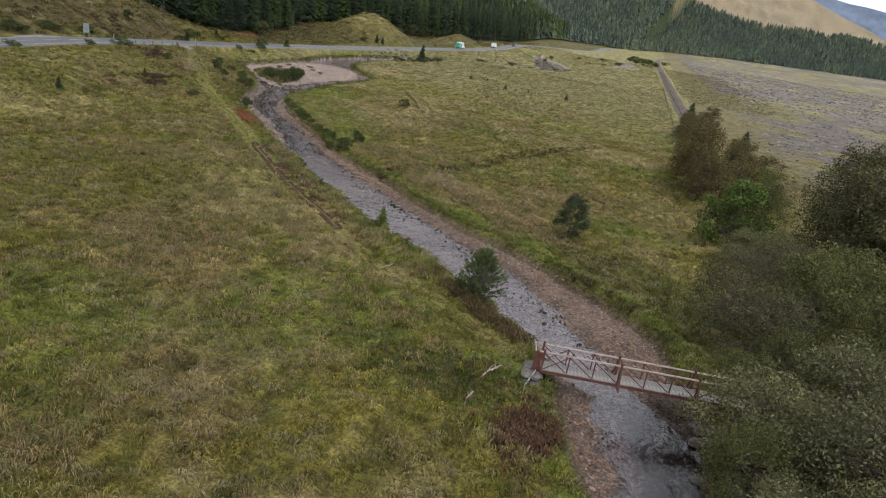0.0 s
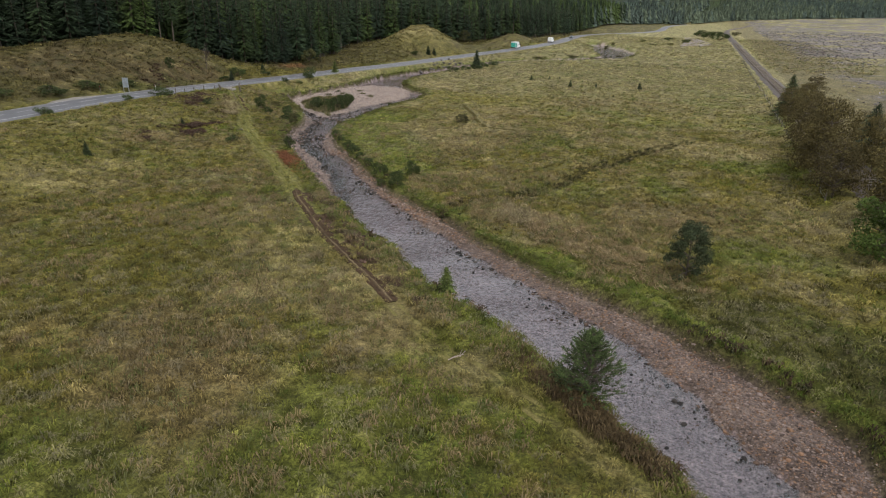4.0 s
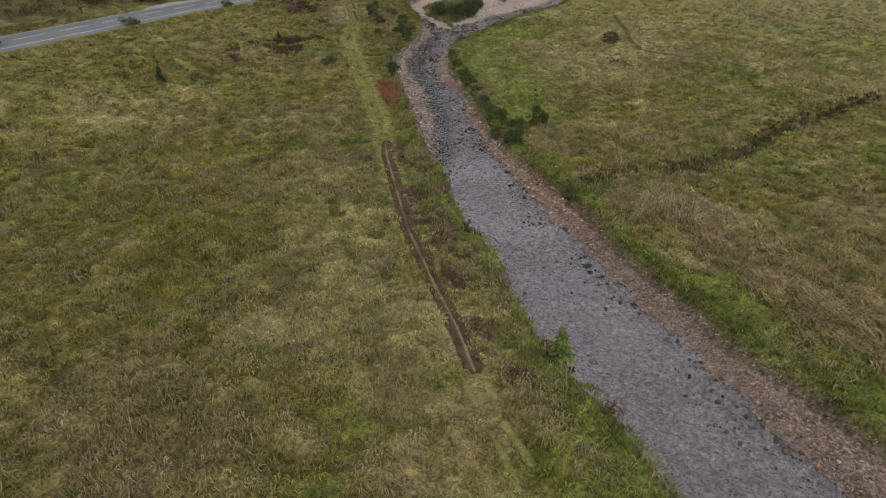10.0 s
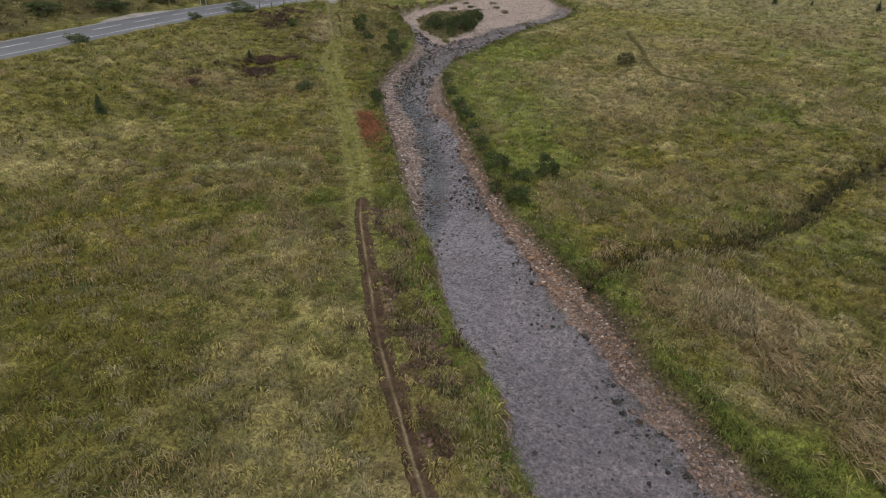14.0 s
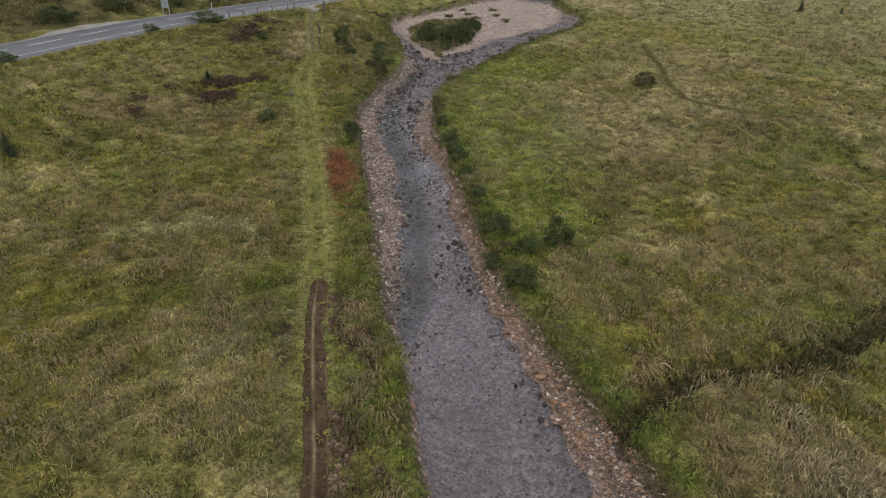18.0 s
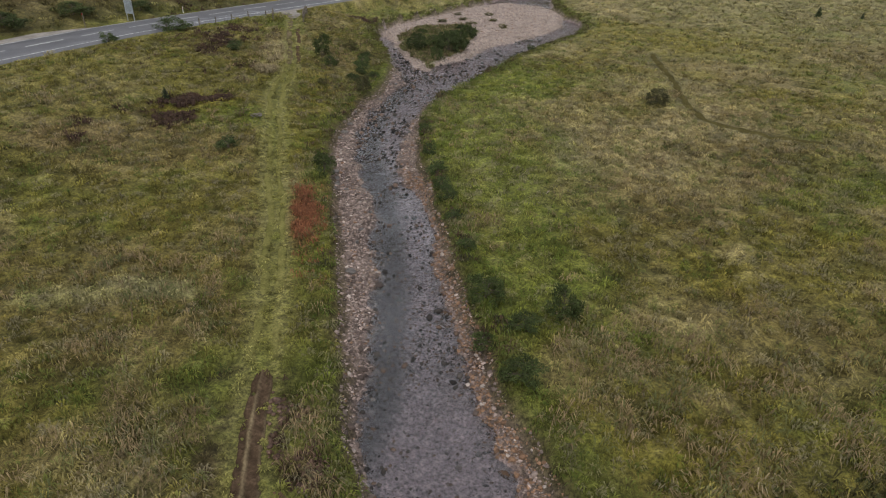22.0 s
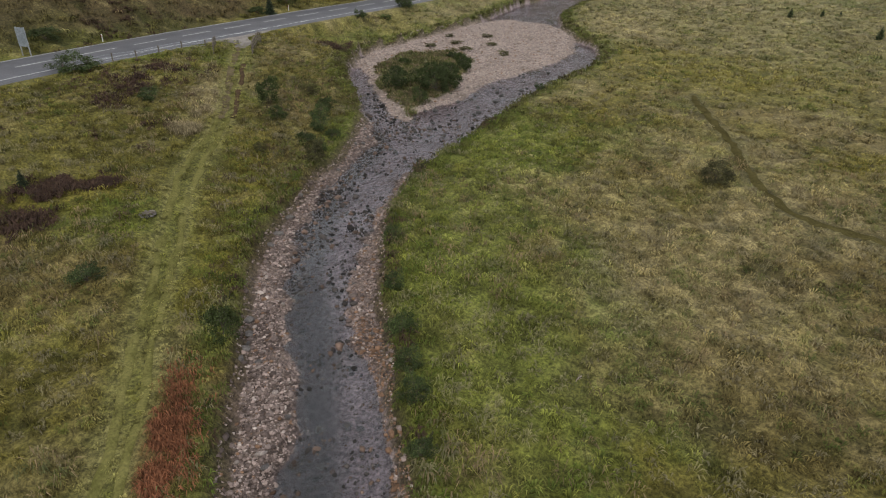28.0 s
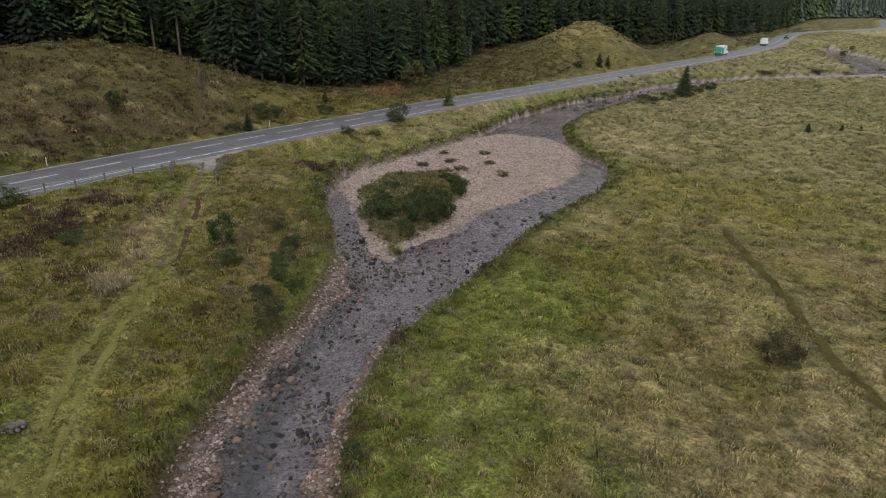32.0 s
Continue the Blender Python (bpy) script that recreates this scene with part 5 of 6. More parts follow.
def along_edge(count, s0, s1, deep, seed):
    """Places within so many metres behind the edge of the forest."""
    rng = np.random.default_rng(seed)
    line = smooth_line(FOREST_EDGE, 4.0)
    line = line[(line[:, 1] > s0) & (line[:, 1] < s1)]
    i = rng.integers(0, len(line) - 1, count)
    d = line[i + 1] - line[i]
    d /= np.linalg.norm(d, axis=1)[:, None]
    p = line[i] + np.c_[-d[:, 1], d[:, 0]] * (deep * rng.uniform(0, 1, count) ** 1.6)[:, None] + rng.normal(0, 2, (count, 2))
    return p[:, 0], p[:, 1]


cone_woods("plantation", "dense conifer plantation behind its front rows", *along_edge(3400, 40, 720, 100, 77), 78, 9, 6, (15, 22), 0.15)
# distance haze is put into the blue-green tint of these woods
cone_woods("far_woods", "far conifer woods on the hillside, tinted blue-green for haze", *along_edge(12500, 560, 2150, 430, 79), 80, 5, 6, (13, 19), 0.25, ((0.056, 0.076, 0.072), (0.082, 0.104, 0.080)))

# ---- the footbridge ----
MAT_RED = grained("red_oxide_paint", (0.082, 0.032, 0.027), (0.140, 0.062, 0.050), 3.0, rough=0.6)
MAT_RAIL = grained("weathered_rail_timber", (0.30, 0.23, 0.20), (0.48, 0.40, 0.37), 2.0, fine=9)
MAT_PLANK = grained("grey_deck_planks", (0.17, 0.16, 0.155), (0.30, 0.285, 0.27), 1.2, fine=12)
MAT_STEEL = grained("galvanised_steel", (0.32, 0.33, 0.34), (0.48, 0.49, 0.5), 2.0, rough=0.45, metal=0.7)
MAT_WOOD = grained("weathered_wood", (0.10, 0.08, 0.06), (0.22, 0.19, 0.15), 2.0, fine=10)
MAT_ROCK = grained("bank_rock", (0.075, 0.066, 0.060), (0.20, 0.18, 0.165), 1.2, fine=7, bump=0.6, depth=0.05)
BRIDGE_LEN, BAY, DECK_W, RAIL_H = 13.4, 1.36, 0.90, 1.15


def beam_mesh(name, a, b, w, h, mat):
    bm = bmesh.new()
    add_beam(bm, a, b, w, h)
    return bm_mesh(name, bm, mat)


def footbridge():
    base = new("footbridge")
    base.matrix_world = pose(-1.70, 31.66, 1.05, 0, 0, 11)
    for side in (-1, 1):
        y = side * DECK_W / 2
        part("bottom_chord", beam_mesh("bottom_chord", (0, y, 0.0), (BRIDGE_LEN, y, 0.0), 0.10, 0.16, MAT_RED), base)
        part("top_rail", beam_mesh("top_rail", (-0.2, y, RAIL_H), (BRIDGE_LEN + 0.4, y, RAIL_H), 0.09, 0.06, MAT_RAIL), base, "pale weathered top rail")
        for i in range(11):
            x = 0.05 + i * BAY * 0.995
            big = i % 3 == 0
            part("post", beam_mesh("post", (x, y, -0.05), (x, y, RAIL_H + (0.16 if big else -0.05)), 0.11 if big else 0.06, 0.11 if big else 0.06, MAT_RED), base)
            if big and i:
                part("outer_strut", beam_mesh("outer_strut", (x, y + side * 0.55, -0.02), (x, y + side * 0.04, RAIL_H * 0.92), 0.07, 0.07, MAT_RED), base)
                part("cross_arm", beam_mesh("cross_arm", (x, y, -0.06), (x, y + side * 0.6, -0.06), 0.08, 0.08, MAT_RED), base)
                part("post_cap", box_mesh("post_cap", (0.15, 0.15, 0.16), MAT_RED, (x, y, RAIL_H + 0.10), 0.03), base, "rust-red post cap")
            if i < 10:
                if i in (0, 6, 7, 8, 9):
                    part("brace", beam_mesh("brace", (x, y, 0.08), (x + BAY, y, RAIL_H - 0.08), 0.03, 0.045, MAT_RED), base)
                if i < 6:
                    part("brace", beam_mesh("brace", (x, y + 0.012, RAIL_H - 0.08), (x + BAY, y + 0.012, 0.08), 0.03, 0.045, MAT_RED), base)
    plank = box_mesh("plank", (0.19, DECK_W + 0.1, 0.05), MAT_PLANK, (0, 0, 0), 0.008)
    r = random.Random(5)
    for i in range(int(BRIDGE_LEN / 0.2)):
        part("plank", plank, base, m=Matrix.Translation((0.1 + i * 0.2, r.uniform(-0.015, 0.015), 0.11 + r.uniform(-0.004, 0.004))) @ Matrix.Rotation(r.uniform(-0.01, 0.01), 4, "Z"))
    for y in (-0.35, 0.35):
        part("girder", beam_mesh("girder", (-0.3, y, -0.02), (BRIDGE_LEN + 0.3, y, -0.02), 0.1, 0.2, MAT_RED), base)
    # the boarded end towards the meadow
    part("end_panel", box_mesh("end_panel", (0.10, 0.06, RAIL_H - 0.1), MAT_RED, (-0.12, -DECK_W / 2 - 0.01, RAIL_H / 2), 0.01), base, "solid red end panel")
    part("end_panel", box_mesh("end_panel", (0.36, 0.05, RAIL_H - 0.05), MAT_RED, (-0.24, -DECK_W / 2 + 0.02, RAIL_H / 2), 0.01), base, "solid red end panel")
    part("end_wing", beam_mesh("end_wing", (-0.40, -DECK_W / 2, RAIL_H - 0.02), (-0.42, DECK_W / 2, RAIL_H + 0.05), 0.06, 0.06, MAT_RAIL), base, "pale timber end bar")
    part("stay", beam_mesh("stay", (-0.2, -DECK_W / 2, 0.0), (-0.75, -DECK_W / 2 - 0.9, -0.62), 0.06, 0.06, MAT_STEEL), base, "pale steel stay")
    return tagged(base, "red-painted truss footbridge with grey plank deck", "bridge")


footbridge()


def rock_mesh(seed, name="rock", mat=None):
    r = np.random.default_rng(seed)
    bm = bmesh.new()
    bmesh.ops.create_icosphere(bm, subdivisions=2, radius=0.5)
    off = r.uniform(0, 50, 3)
    for v in bm.verts:
        n = noise.noise(Vector(v.co) * 2.2 + Vector(off))
        v.co *= 1 + 0.45 * n
        v.co.z *= 0.62
        v.co.x *= 1.15
    return bm_mesh(name, bm, mat or MAT_ROCK)


ROCKS = [rock_mesh(500 + i) for i in range(6)]
MAT_WET_ROCK = grained("wet_dark_rock", (0.035, 0.030, 0.028), (0.10, 0.085, 0.075), 1.5, rough=0.35, fine=7, bump=0.5, depth=0.04, spec=0.5)
WET_ROCKS = [rock_mesh(520 + i, "rock", MAT_WET_ROCK) for i in range(4)]
rocks_rng = random.Random(12)


def rock(name, x, y, size, label, group, category, z=None, sink=0.15, kinds=None):
    ob = new(name, rocks_rng.choice(kinds or ROCKS))
    ob.matrix_world = Matrix.Translation((x, y, (height_at(x, y) if z is None else z) + size * (0.3 - sink))) @ Matrix.Rotation(rocks_rng.uniform(0, 6.28), 4, "Z") @ Matrix.Diagonal((size, size * rocks_rng.uniform(0.7, 1), size * rocks_rng.uniform(0.7, 1.1), 1))
    return tagged(ob, label, category, group)


def masonry(name, cx, cy, w, d, top, label):
    """A stone abutment of rough blocks."""
    base = new(name)
    base.location = (cx, cy, top - 1.8)
    r = random.Random(int(cx * 10))
    for k in range(5):
        for i in range(int(w / 0.5)):
            for j in (0, 1):
                s = (0.5 + r.uniform(-0.04, 0.04), d * 0.5, 0.35)
                part("block", ROCKS[r.randrange(6)], base, m=Matrix.Translation((i * 0.5 - w / 2 + 0.25, (j - 0.5) * d * 0.5, k * 0.36 + 0.18)) @ Matrix.Diagonal((s[0] * 1.25, s[1] * 1.25, s[2] * 1.9, 1)))
    return tagged(base, label, "abutment")


masonry("bridge_abutment", -2.0, 31.6, 1.0, 1.8, 0.95, "rough grey stone footing under the footbridge end")
masonry("bridge_abutment", 11.0, 34.1, 1.5, 2.0, 0.95, "rough grey stone footing under the footbridge end")
for i in range(46):
    x = rocks_rng.uniform(4.6, 9.5)
    y = 33.5 - (x - 5) * 0.3 - rocks_rng.uniform(0, 9) + (x - 6) * 0.5
    rock("bank_rock", x + 0.25 * (33 - y), y, rocks_rng.uniform(0.35, 0.9), "grey angular bank rock below the footbridge", "rocks below the footbridge", "rock")
for i in range(70):
    t = rocks_rng.uniform(0, 1)
    x, y = -44 - 25 * t + rocks_rng.uniform(-4, 4), 77 + 38 * t + rocks_rng.uniform(-4, 4)
    d = channel_depth(np.array([x]), np.array([y]))[0]
    if d > 0.5:
        rock("boulder", x, y, rocks_rng.uniform(0.2, 0.42), "dark wet boulder in the shallow rapids", "boulders in the rapids", "boulder", max(height_at(x, y), float(water_level(y)) - 0.12), 0.15, WET_ROCKS)
for x, y, s in [(-54.2, 85.9, 0.55), (-54.9, 86.8, 0.45), (-53.7, 85.3, 0.4), (-55.6, 87.5, 0.5), (-62, 96.5, 0.5), (-63.5, 99, 0.45), (-61, 94.6, 0.5), (-60.4, 93.4, 0.4), (-45.6, 77.5, 0.5), (-17.5, 52.2, 0.4), (-15.6, 49.4, 0.4), (-16.1, 50.3, 0.3)]:
    rock("boulder", x, y, s, "pale rounded boulder at the water's edge", "boulders at the water's edge", "boulder")
for i in range(40):
    rock("boulder", rocks_rng.uniform(-88, -82), 193 + i * 1.0, rocks_rng.uniform(0.6, 1.3), "rust-brown armour stone below the road", "armour stones below the road", "boulder")
for i in range(26):
    t = rocks_rng.uniform(0, 1)
    x, y = -63.5 - 4 * rocks_rng.uniform(0, 1), 114 + 26 * t
    rock("boulder", x, y, rocks_rng.uniform(0.25, 0.55), "dark wet boulder in the river", "boulders in the upper reach", "boulder", float(water_level(y)) - 0.05, 0.15, WET_ROCKS)


# ---- bushes and single trees ----
GORSE = (0.060, 0.078, 0.030)
bush_kinds = [broadleaf_meshes(700 + i, 1.5, 2.0, [GORSE, (0.075, 0.10, 0.036), (0.070, 0.094, 0.036), (0.10, 0.095, 0.042)][i], 3600, 0.05, 34, 0.0) for i in range(4)]


def bush(x, y, h, w, kind, label, group="", category="bush", name="bush"):
    ob = plant_tree(name, bush_kinds[kind], (x, y), rocks_rng.uniform(0, 6.28), h / 1.5, label, group, (w / 2.0) / (h / 1.5))
    return tagged(ob, category=category)


for x, y, h, w in [(-37.8, 78.6, 1.5, 2.0), (-34.9, 77.3, 1.0, 1.6), (-33.3, 74.0, 1.4, 1.8), (-33.9, 79.2, 1.8, 1.7), (-36.2, 75.9, 0.8, 1.3)]:
    bush(x, y, h, w, 0, "dark green gorse bush on the riverbank", "gorse bushes on the right bank")
for x, y, h, w in [(-45.6, 87.0, 1.1, 1.3), (-51, 92.9, 1.0, 1.0), (-48.5, 90.2, 1.0, 1.4), (-43.6, 84.7, 0.7, 1.0), (-54.5, 97.3, 0.8, 1.0), (-47, 88.6, 0.8, 1.2), (-41, 81.9, 0.7, 1.1)]:
    bush(x, y, h, w, 2, "low green bush overhanging the riverbank", "low bushes on the right bank")
bush(-41.1, 115.8, 1.4, 2.5, 3, "grey-green round bush alone on the plain")
bush(-61.4, 130.2, 0.9, 1.3, 2, "small dark bush on the riverbank")
bush(-54.6, 85.3, 1.9, 1.5, 0, "dark green bush at the water's edge")
for x, y, h, w in [(-75.7, 108.0, 2.4, 1.9), (-73.4, 106.7, 1.1, 1.6), (-69.1, 105.4, 1.1, 1.4), (-65.8, 103.0, 1.6, 1.6), (-67, 104.6, 1.0, 1.2), (-69.4, 101.1, 0.8, 1.1), (-71.5, 109.8, 1.3, 1.8), (-70, 108, 1.2, 1.5), (-73, 112, 1.2, 1.6), (-68, 107.2, 0.9, 1.3), (-76, 113, 1.0, 1.6)]:
    bush(x, y, h, w, rocks_rng.choice((2, 3, 0)), "grey-green scrub bush on the river bank", "scrub on the left bank")
for x, y, h, w in [(-74.2, 123.6, 1.6, 2.2), (-73.0, 125.4, 1.2, 1.8), (-70.0, 124.6, 2.2, 2.4), (-69.6, 126.6, 2.0, 2.0), (-73.2, 134.4, 1.3, 1.6), (-72.0, 133.2, 1.1, 1.4), (-69.4, 120.9, 1.3, 1.3), (-71.6, 128.0, 1.6, 1.8), (-76.9, 127.3, 0.8, 1.3), (-78.6, 131, 0.7, 1.2), (-75, 131, 0.8, 1.3), (-76, 136.8, 0.7, 1.2), (-74.5, 128.8, 0.7, 1.1)]:
    bush(x, y, h * 1.3, w * 1.2, 0, "dark green gorse bush on the gravel island", "gorse bushes on the island")
for x, y, h, w in [(-72.1, 142.1, 0.8, 1.0), (-76, 146, 0.5, 1.1), (-80, 144, 0.5, 1.2), (-79, 150, 0.5, 1.2), (-83, 147, 0.5, 1.0), (-77, 141.5, 0.6, 1.3), (-81.5, 140.5, 0.6, 1.2)]:
    bush(x, y, h * 0.7, w * 1.35, 3, "low brown scrub on the gravel bar", "scrub on the gravel bar")
for x, y, h, w in [(-93.0, 151.2, 2.6, 3.2), (-92.6, 140, 0.9, 1.8), (-91.5, 144, 0.8, 1.6), (-90.3, 100.3, 1.4, 3.6), (-89.3, 92, 0.9, 1.8), (-86.5, 75, 1.0, 2.4), (-80.8, 100.6, 1.0, 1.6), (-63, 84.2, 0.9, 1.6)]:
    bush(x, y, h, w, 2, "round grey-green bush beside the road", "bushes beside the road")
for x, y, h, w in [(-105.6, 119.2, 2.2, 2.0), (-103.7, 137.9, 2.0, 3.8), (-102, 96, 1.4, 4.0), (-101.5, 104, 1.3, 3.0), (-101, 88, 1.5, 4.5), (-102, 80, 1.4, 4.0), (-101.8, 131, 1.0, 2.2), (-103.5, 148, 1.2, 2.5), (-99.5, 228, 1.4, 2.5)]:
    bush(x, y, h, w, 0, "dark scrub bush behind the road", "bushes behind the road")
for x, y, h, w in [(-73.6, 197.1, 1.6, 4.0), (-72, 204, 1.4, 3.0), (-71, 210, 1.5, 3.5), (-70.3, 216, 1.6, 3.2), (-69.3, 224, 1.5, 3.5)]:
    bush(x, y, h, w, 0, "dark green bush on the far riverbank", "bushes on the far bank")
for x, y, h, w in [(2, 500, 5, 9), (-6, 520, 5, 10), (-12, 545, 5, 10), (-2, 560, 4, 8), (-18, 440, 2, 5), (-30, 470, 2, 6)]:
    bush(x, y, h, w, 0, "dark bushes where the far river bends", "far bushes")

def pine_meshes(seed, height, width, colour, plumes=230, needles=44):
    """A young pine: whorled limbs that end in feathery plumes of needles."""
    rng = np.random.default_rng(seed)
    trunk = joined_tubes("trunk", [tube([(0, 0, -0.3), (0.04, 0, height * 0.5), (0, 0.03, height * 0.95)], [0.02 * height, 0.013 * height, 0.01], 6)], MAT_BARK)
    t = rng.uniform(0.04, 1.0, plumes) ** 0.9
    a = rng.uniform(0, 6.283, plumes)
    reach = width / 2 * np.sin(np.pi * (0.38 + 0.58 * t)) ** 0.8 * rng.uniform(0.35, 1.1, plumes)
    ends = np.stack([np.cos(a) * reach, np.sin(a) * reach, height * 0.93 * t + reach * 0.15], -1)
    roots = np.stack([np.zeros(plumes), np.zeros(plumes), np.maximum(height * 0.93 * t - reach * 0.25, 0.1)], -1)
    limbs = joined_tubes("limb", [tube([p, (p + q) / 2 + np.array((0, 0, -0.03)), q], [0.018, 0.013, 0.006], 3) for p, q in zip(roots, ends)], MAT_BARK)
    axis = ends - roots + np.array((0, 0, 0.35))
    axis /= np.linalg.norm(axis, axis=1)[:, None]
    n = plumes * needles
    which = np.repeat(np.arange(plumes), needles)
    back = rng.uniform(-0.30, 0.08, (n, 1))
    base = ends[which] + axis[which] * back
    d = axis[which] * rng.uniform(0.4, 1.0, (n, 1)) + rng.normal(0, 0.55, (n, 3))
    d /= np.linalg.norm(d, axis=1)[:, None]
    w = np.cross(d, rng.normal(0, 1, (n, 3)))
    w *= 0.011 / (np.linalg.norm(w, axis=1)[:, None] + 1e-6)
    length = rng.uniform(0.12, 0.24, (n, 1))
    verts = np.stack([base - w, base + w, base + d * length], 1).reshape(-1, 3)
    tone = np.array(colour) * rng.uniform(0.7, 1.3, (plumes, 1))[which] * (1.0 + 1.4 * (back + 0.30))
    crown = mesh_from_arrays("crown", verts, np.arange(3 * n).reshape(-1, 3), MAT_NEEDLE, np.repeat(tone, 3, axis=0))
    return trunk, limbs, crown


young_spruce = [spruce_meshes(800 + i, 4.0, 1.35, [(0.030, 0.044, 0.024), (0.034, 0.046, 0.022)][i], 28, 13, 0.02, 6, 0.16, 0.9) for i in range(2)]
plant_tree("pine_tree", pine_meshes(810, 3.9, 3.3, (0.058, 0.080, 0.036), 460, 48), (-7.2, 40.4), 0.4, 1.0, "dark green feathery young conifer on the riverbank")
plant_tree("spruce_tree", young_spruce[1], (-69.6, 66.6), 0.4, 0.42, "small green self-sown spruce in the meadow")
plant_tree("spruce_tree", young_spruce[1], (-74.2, 87.2), 1.4, 0.3, "small green self-sown spruce in the meadow")
plant_tree("spruce_tree", young_spruce[0], (-101.1, 132.4), 1.4, 0.58, "small dark green spruce behind the road")
plant_tree("spruce_tree", young_spruce[0], (-107.3, 152.1), 2.4, 0.5, "small dark green spruce behind the road")
plant_tree("spruce_tree", young_spruce[1], (-97.2, 235), 2.0, 0.8, "small dark spruce on the grassy hump")
plant_tree("spruce_tree", young_spruce[1], (-96.2, 238), 1.0, 0.65, "small dark spruce on the grassy hump")
plant_tree("spruce_tree", young_spruce[0], (-71.2, 212), 1.0, 1.4, "dark spruce standing on the far riverbank")
for x, y, s in [(-34.9, 177, 0.42), (-18.5, 178, 0.48), (-47.3, 187, 0.34), (-43.4, 191.5, 0.27), (-41.1, 193.6, 0.22), (-29, 179.5, 0.24)]:
    plant_tree("spruce_tree", young_spruce[1], (x, y), x, s, "small dark spruce on the open plain", "small spruces on the plain", 1.15)
sapling = spruce_meshes(720, 2.0, 0.7, (0.088, 0.112, 0.036), 16, 10, 0.03, 6)
plant_tree("young_tree", sapling, (-18.2, 49.6), 0.3, 1.0, "light green sapling on the riverbank")
plant_tree("young_tree", sapling, (-94.9, 166.1), 0.3, 1.6, "thin grey-green sapling beside the road")
holly = broadleaf_meshes(721, 4.4, 3.0, (0.064, 0.080, 0.042), 11000, 0.06, 60, 0.04)
plant_tree("single_tree", holly, (-3.3, 58.6), 0.8, 1.0, "dark green oval tree alone on the meadow")
round_tree = broadleaf_meshes(722, 4.6, 4.4, (0.085, 0.085, 0.038), 2000, 0.16, 30, 0.02)
plant_tree("single_tree", round_tree, (-110, 178), 0.8, 1.0, "round olive tree against the dark plantation")
plant_tree("single_tree", round_tree, (-106, 297), 1.8, 1.3, "round brownish tree against the dark plantation")


def bare_tree(x, y, h, label):
    r = np.random.default_rng(int(abs(x * 7)))
    base = new("bare_birch")
    base.location = (x, y, height_at(x, y))
    part("trunk", joined_tubes("trunk", [tube([(0, 0, -0.2), (0.1, 0, h * 0.5), (0.15, 0.1, h)], [0.08, 0.05, 0.01], 5)], MAT_BARK), base)
    twigs = []
    for i in range(60):
        t, a = r.uniform(0.2, 0.95), r.uniform(0, 6.28)
        reach = h * 0.28 * (1.1 - t)
        s = np.array((0.1 * t, 0.05 * t, h * t))
        e = s + np.array((math.cos(a) * reach, math.sin(a) * reach, reach * 1.1))
        twigs.append(tube([s, (s + e) / 2, e], [0.025, 0.018, 0.006], 3))
    part("twigs", joined_tubes("twigs", twigs, MAT_BARK), base)
    return tagged(base, label, "tree")


bare_tree(-105.3, 129.6, 5.5, "bare grey birch on the hump side")

# the wood beside the lower river and the railway
wood_kinds = {
    "lime": broadleaf_meshes(730, 9.4, 8.2, (0.080, 0.115, 0.034), 9000, 0.19, 80, -0.02),
    "grey": broadleaf_meshes(731, 7.5, 7.5, (0.098, 0.096, 0.056), 10000, 0.085, 80, 0.03),
    "alder": broadleaf_meshes(732, 7.5, 7.5, (0.104, 0.112, 0.044), 12000, 0.095, 80, 0.02),
    "birch": broadleaf_meshes(733, 9.5, 6.2, (0.110, 0.090, 0.042), 8000, 0.13, 70, 0.03),
    "dark": broadleaf_meshes(734, 13, 9.5, (0.085, 0.084, 0.042), 15000, 0.12, 100, 0.04),
    "willow": broadleaf_meshes(735, 6.5, 7.0, (0.140, 0.140, 0.076), 13000, 0.085, 80, -0.02),
}
WOOD_LABELS = {"lime": "bright green leafy tree beside the railway", "grey": "grey-brown thinning tree by the river", "alder": "mid-green alder by the footbridge", "birch": "brown-tinged autumn birch beside the railway",
               "dark": "tall dark tree behind the riverside wood", "willow": "pale green willow by the footbridge"}
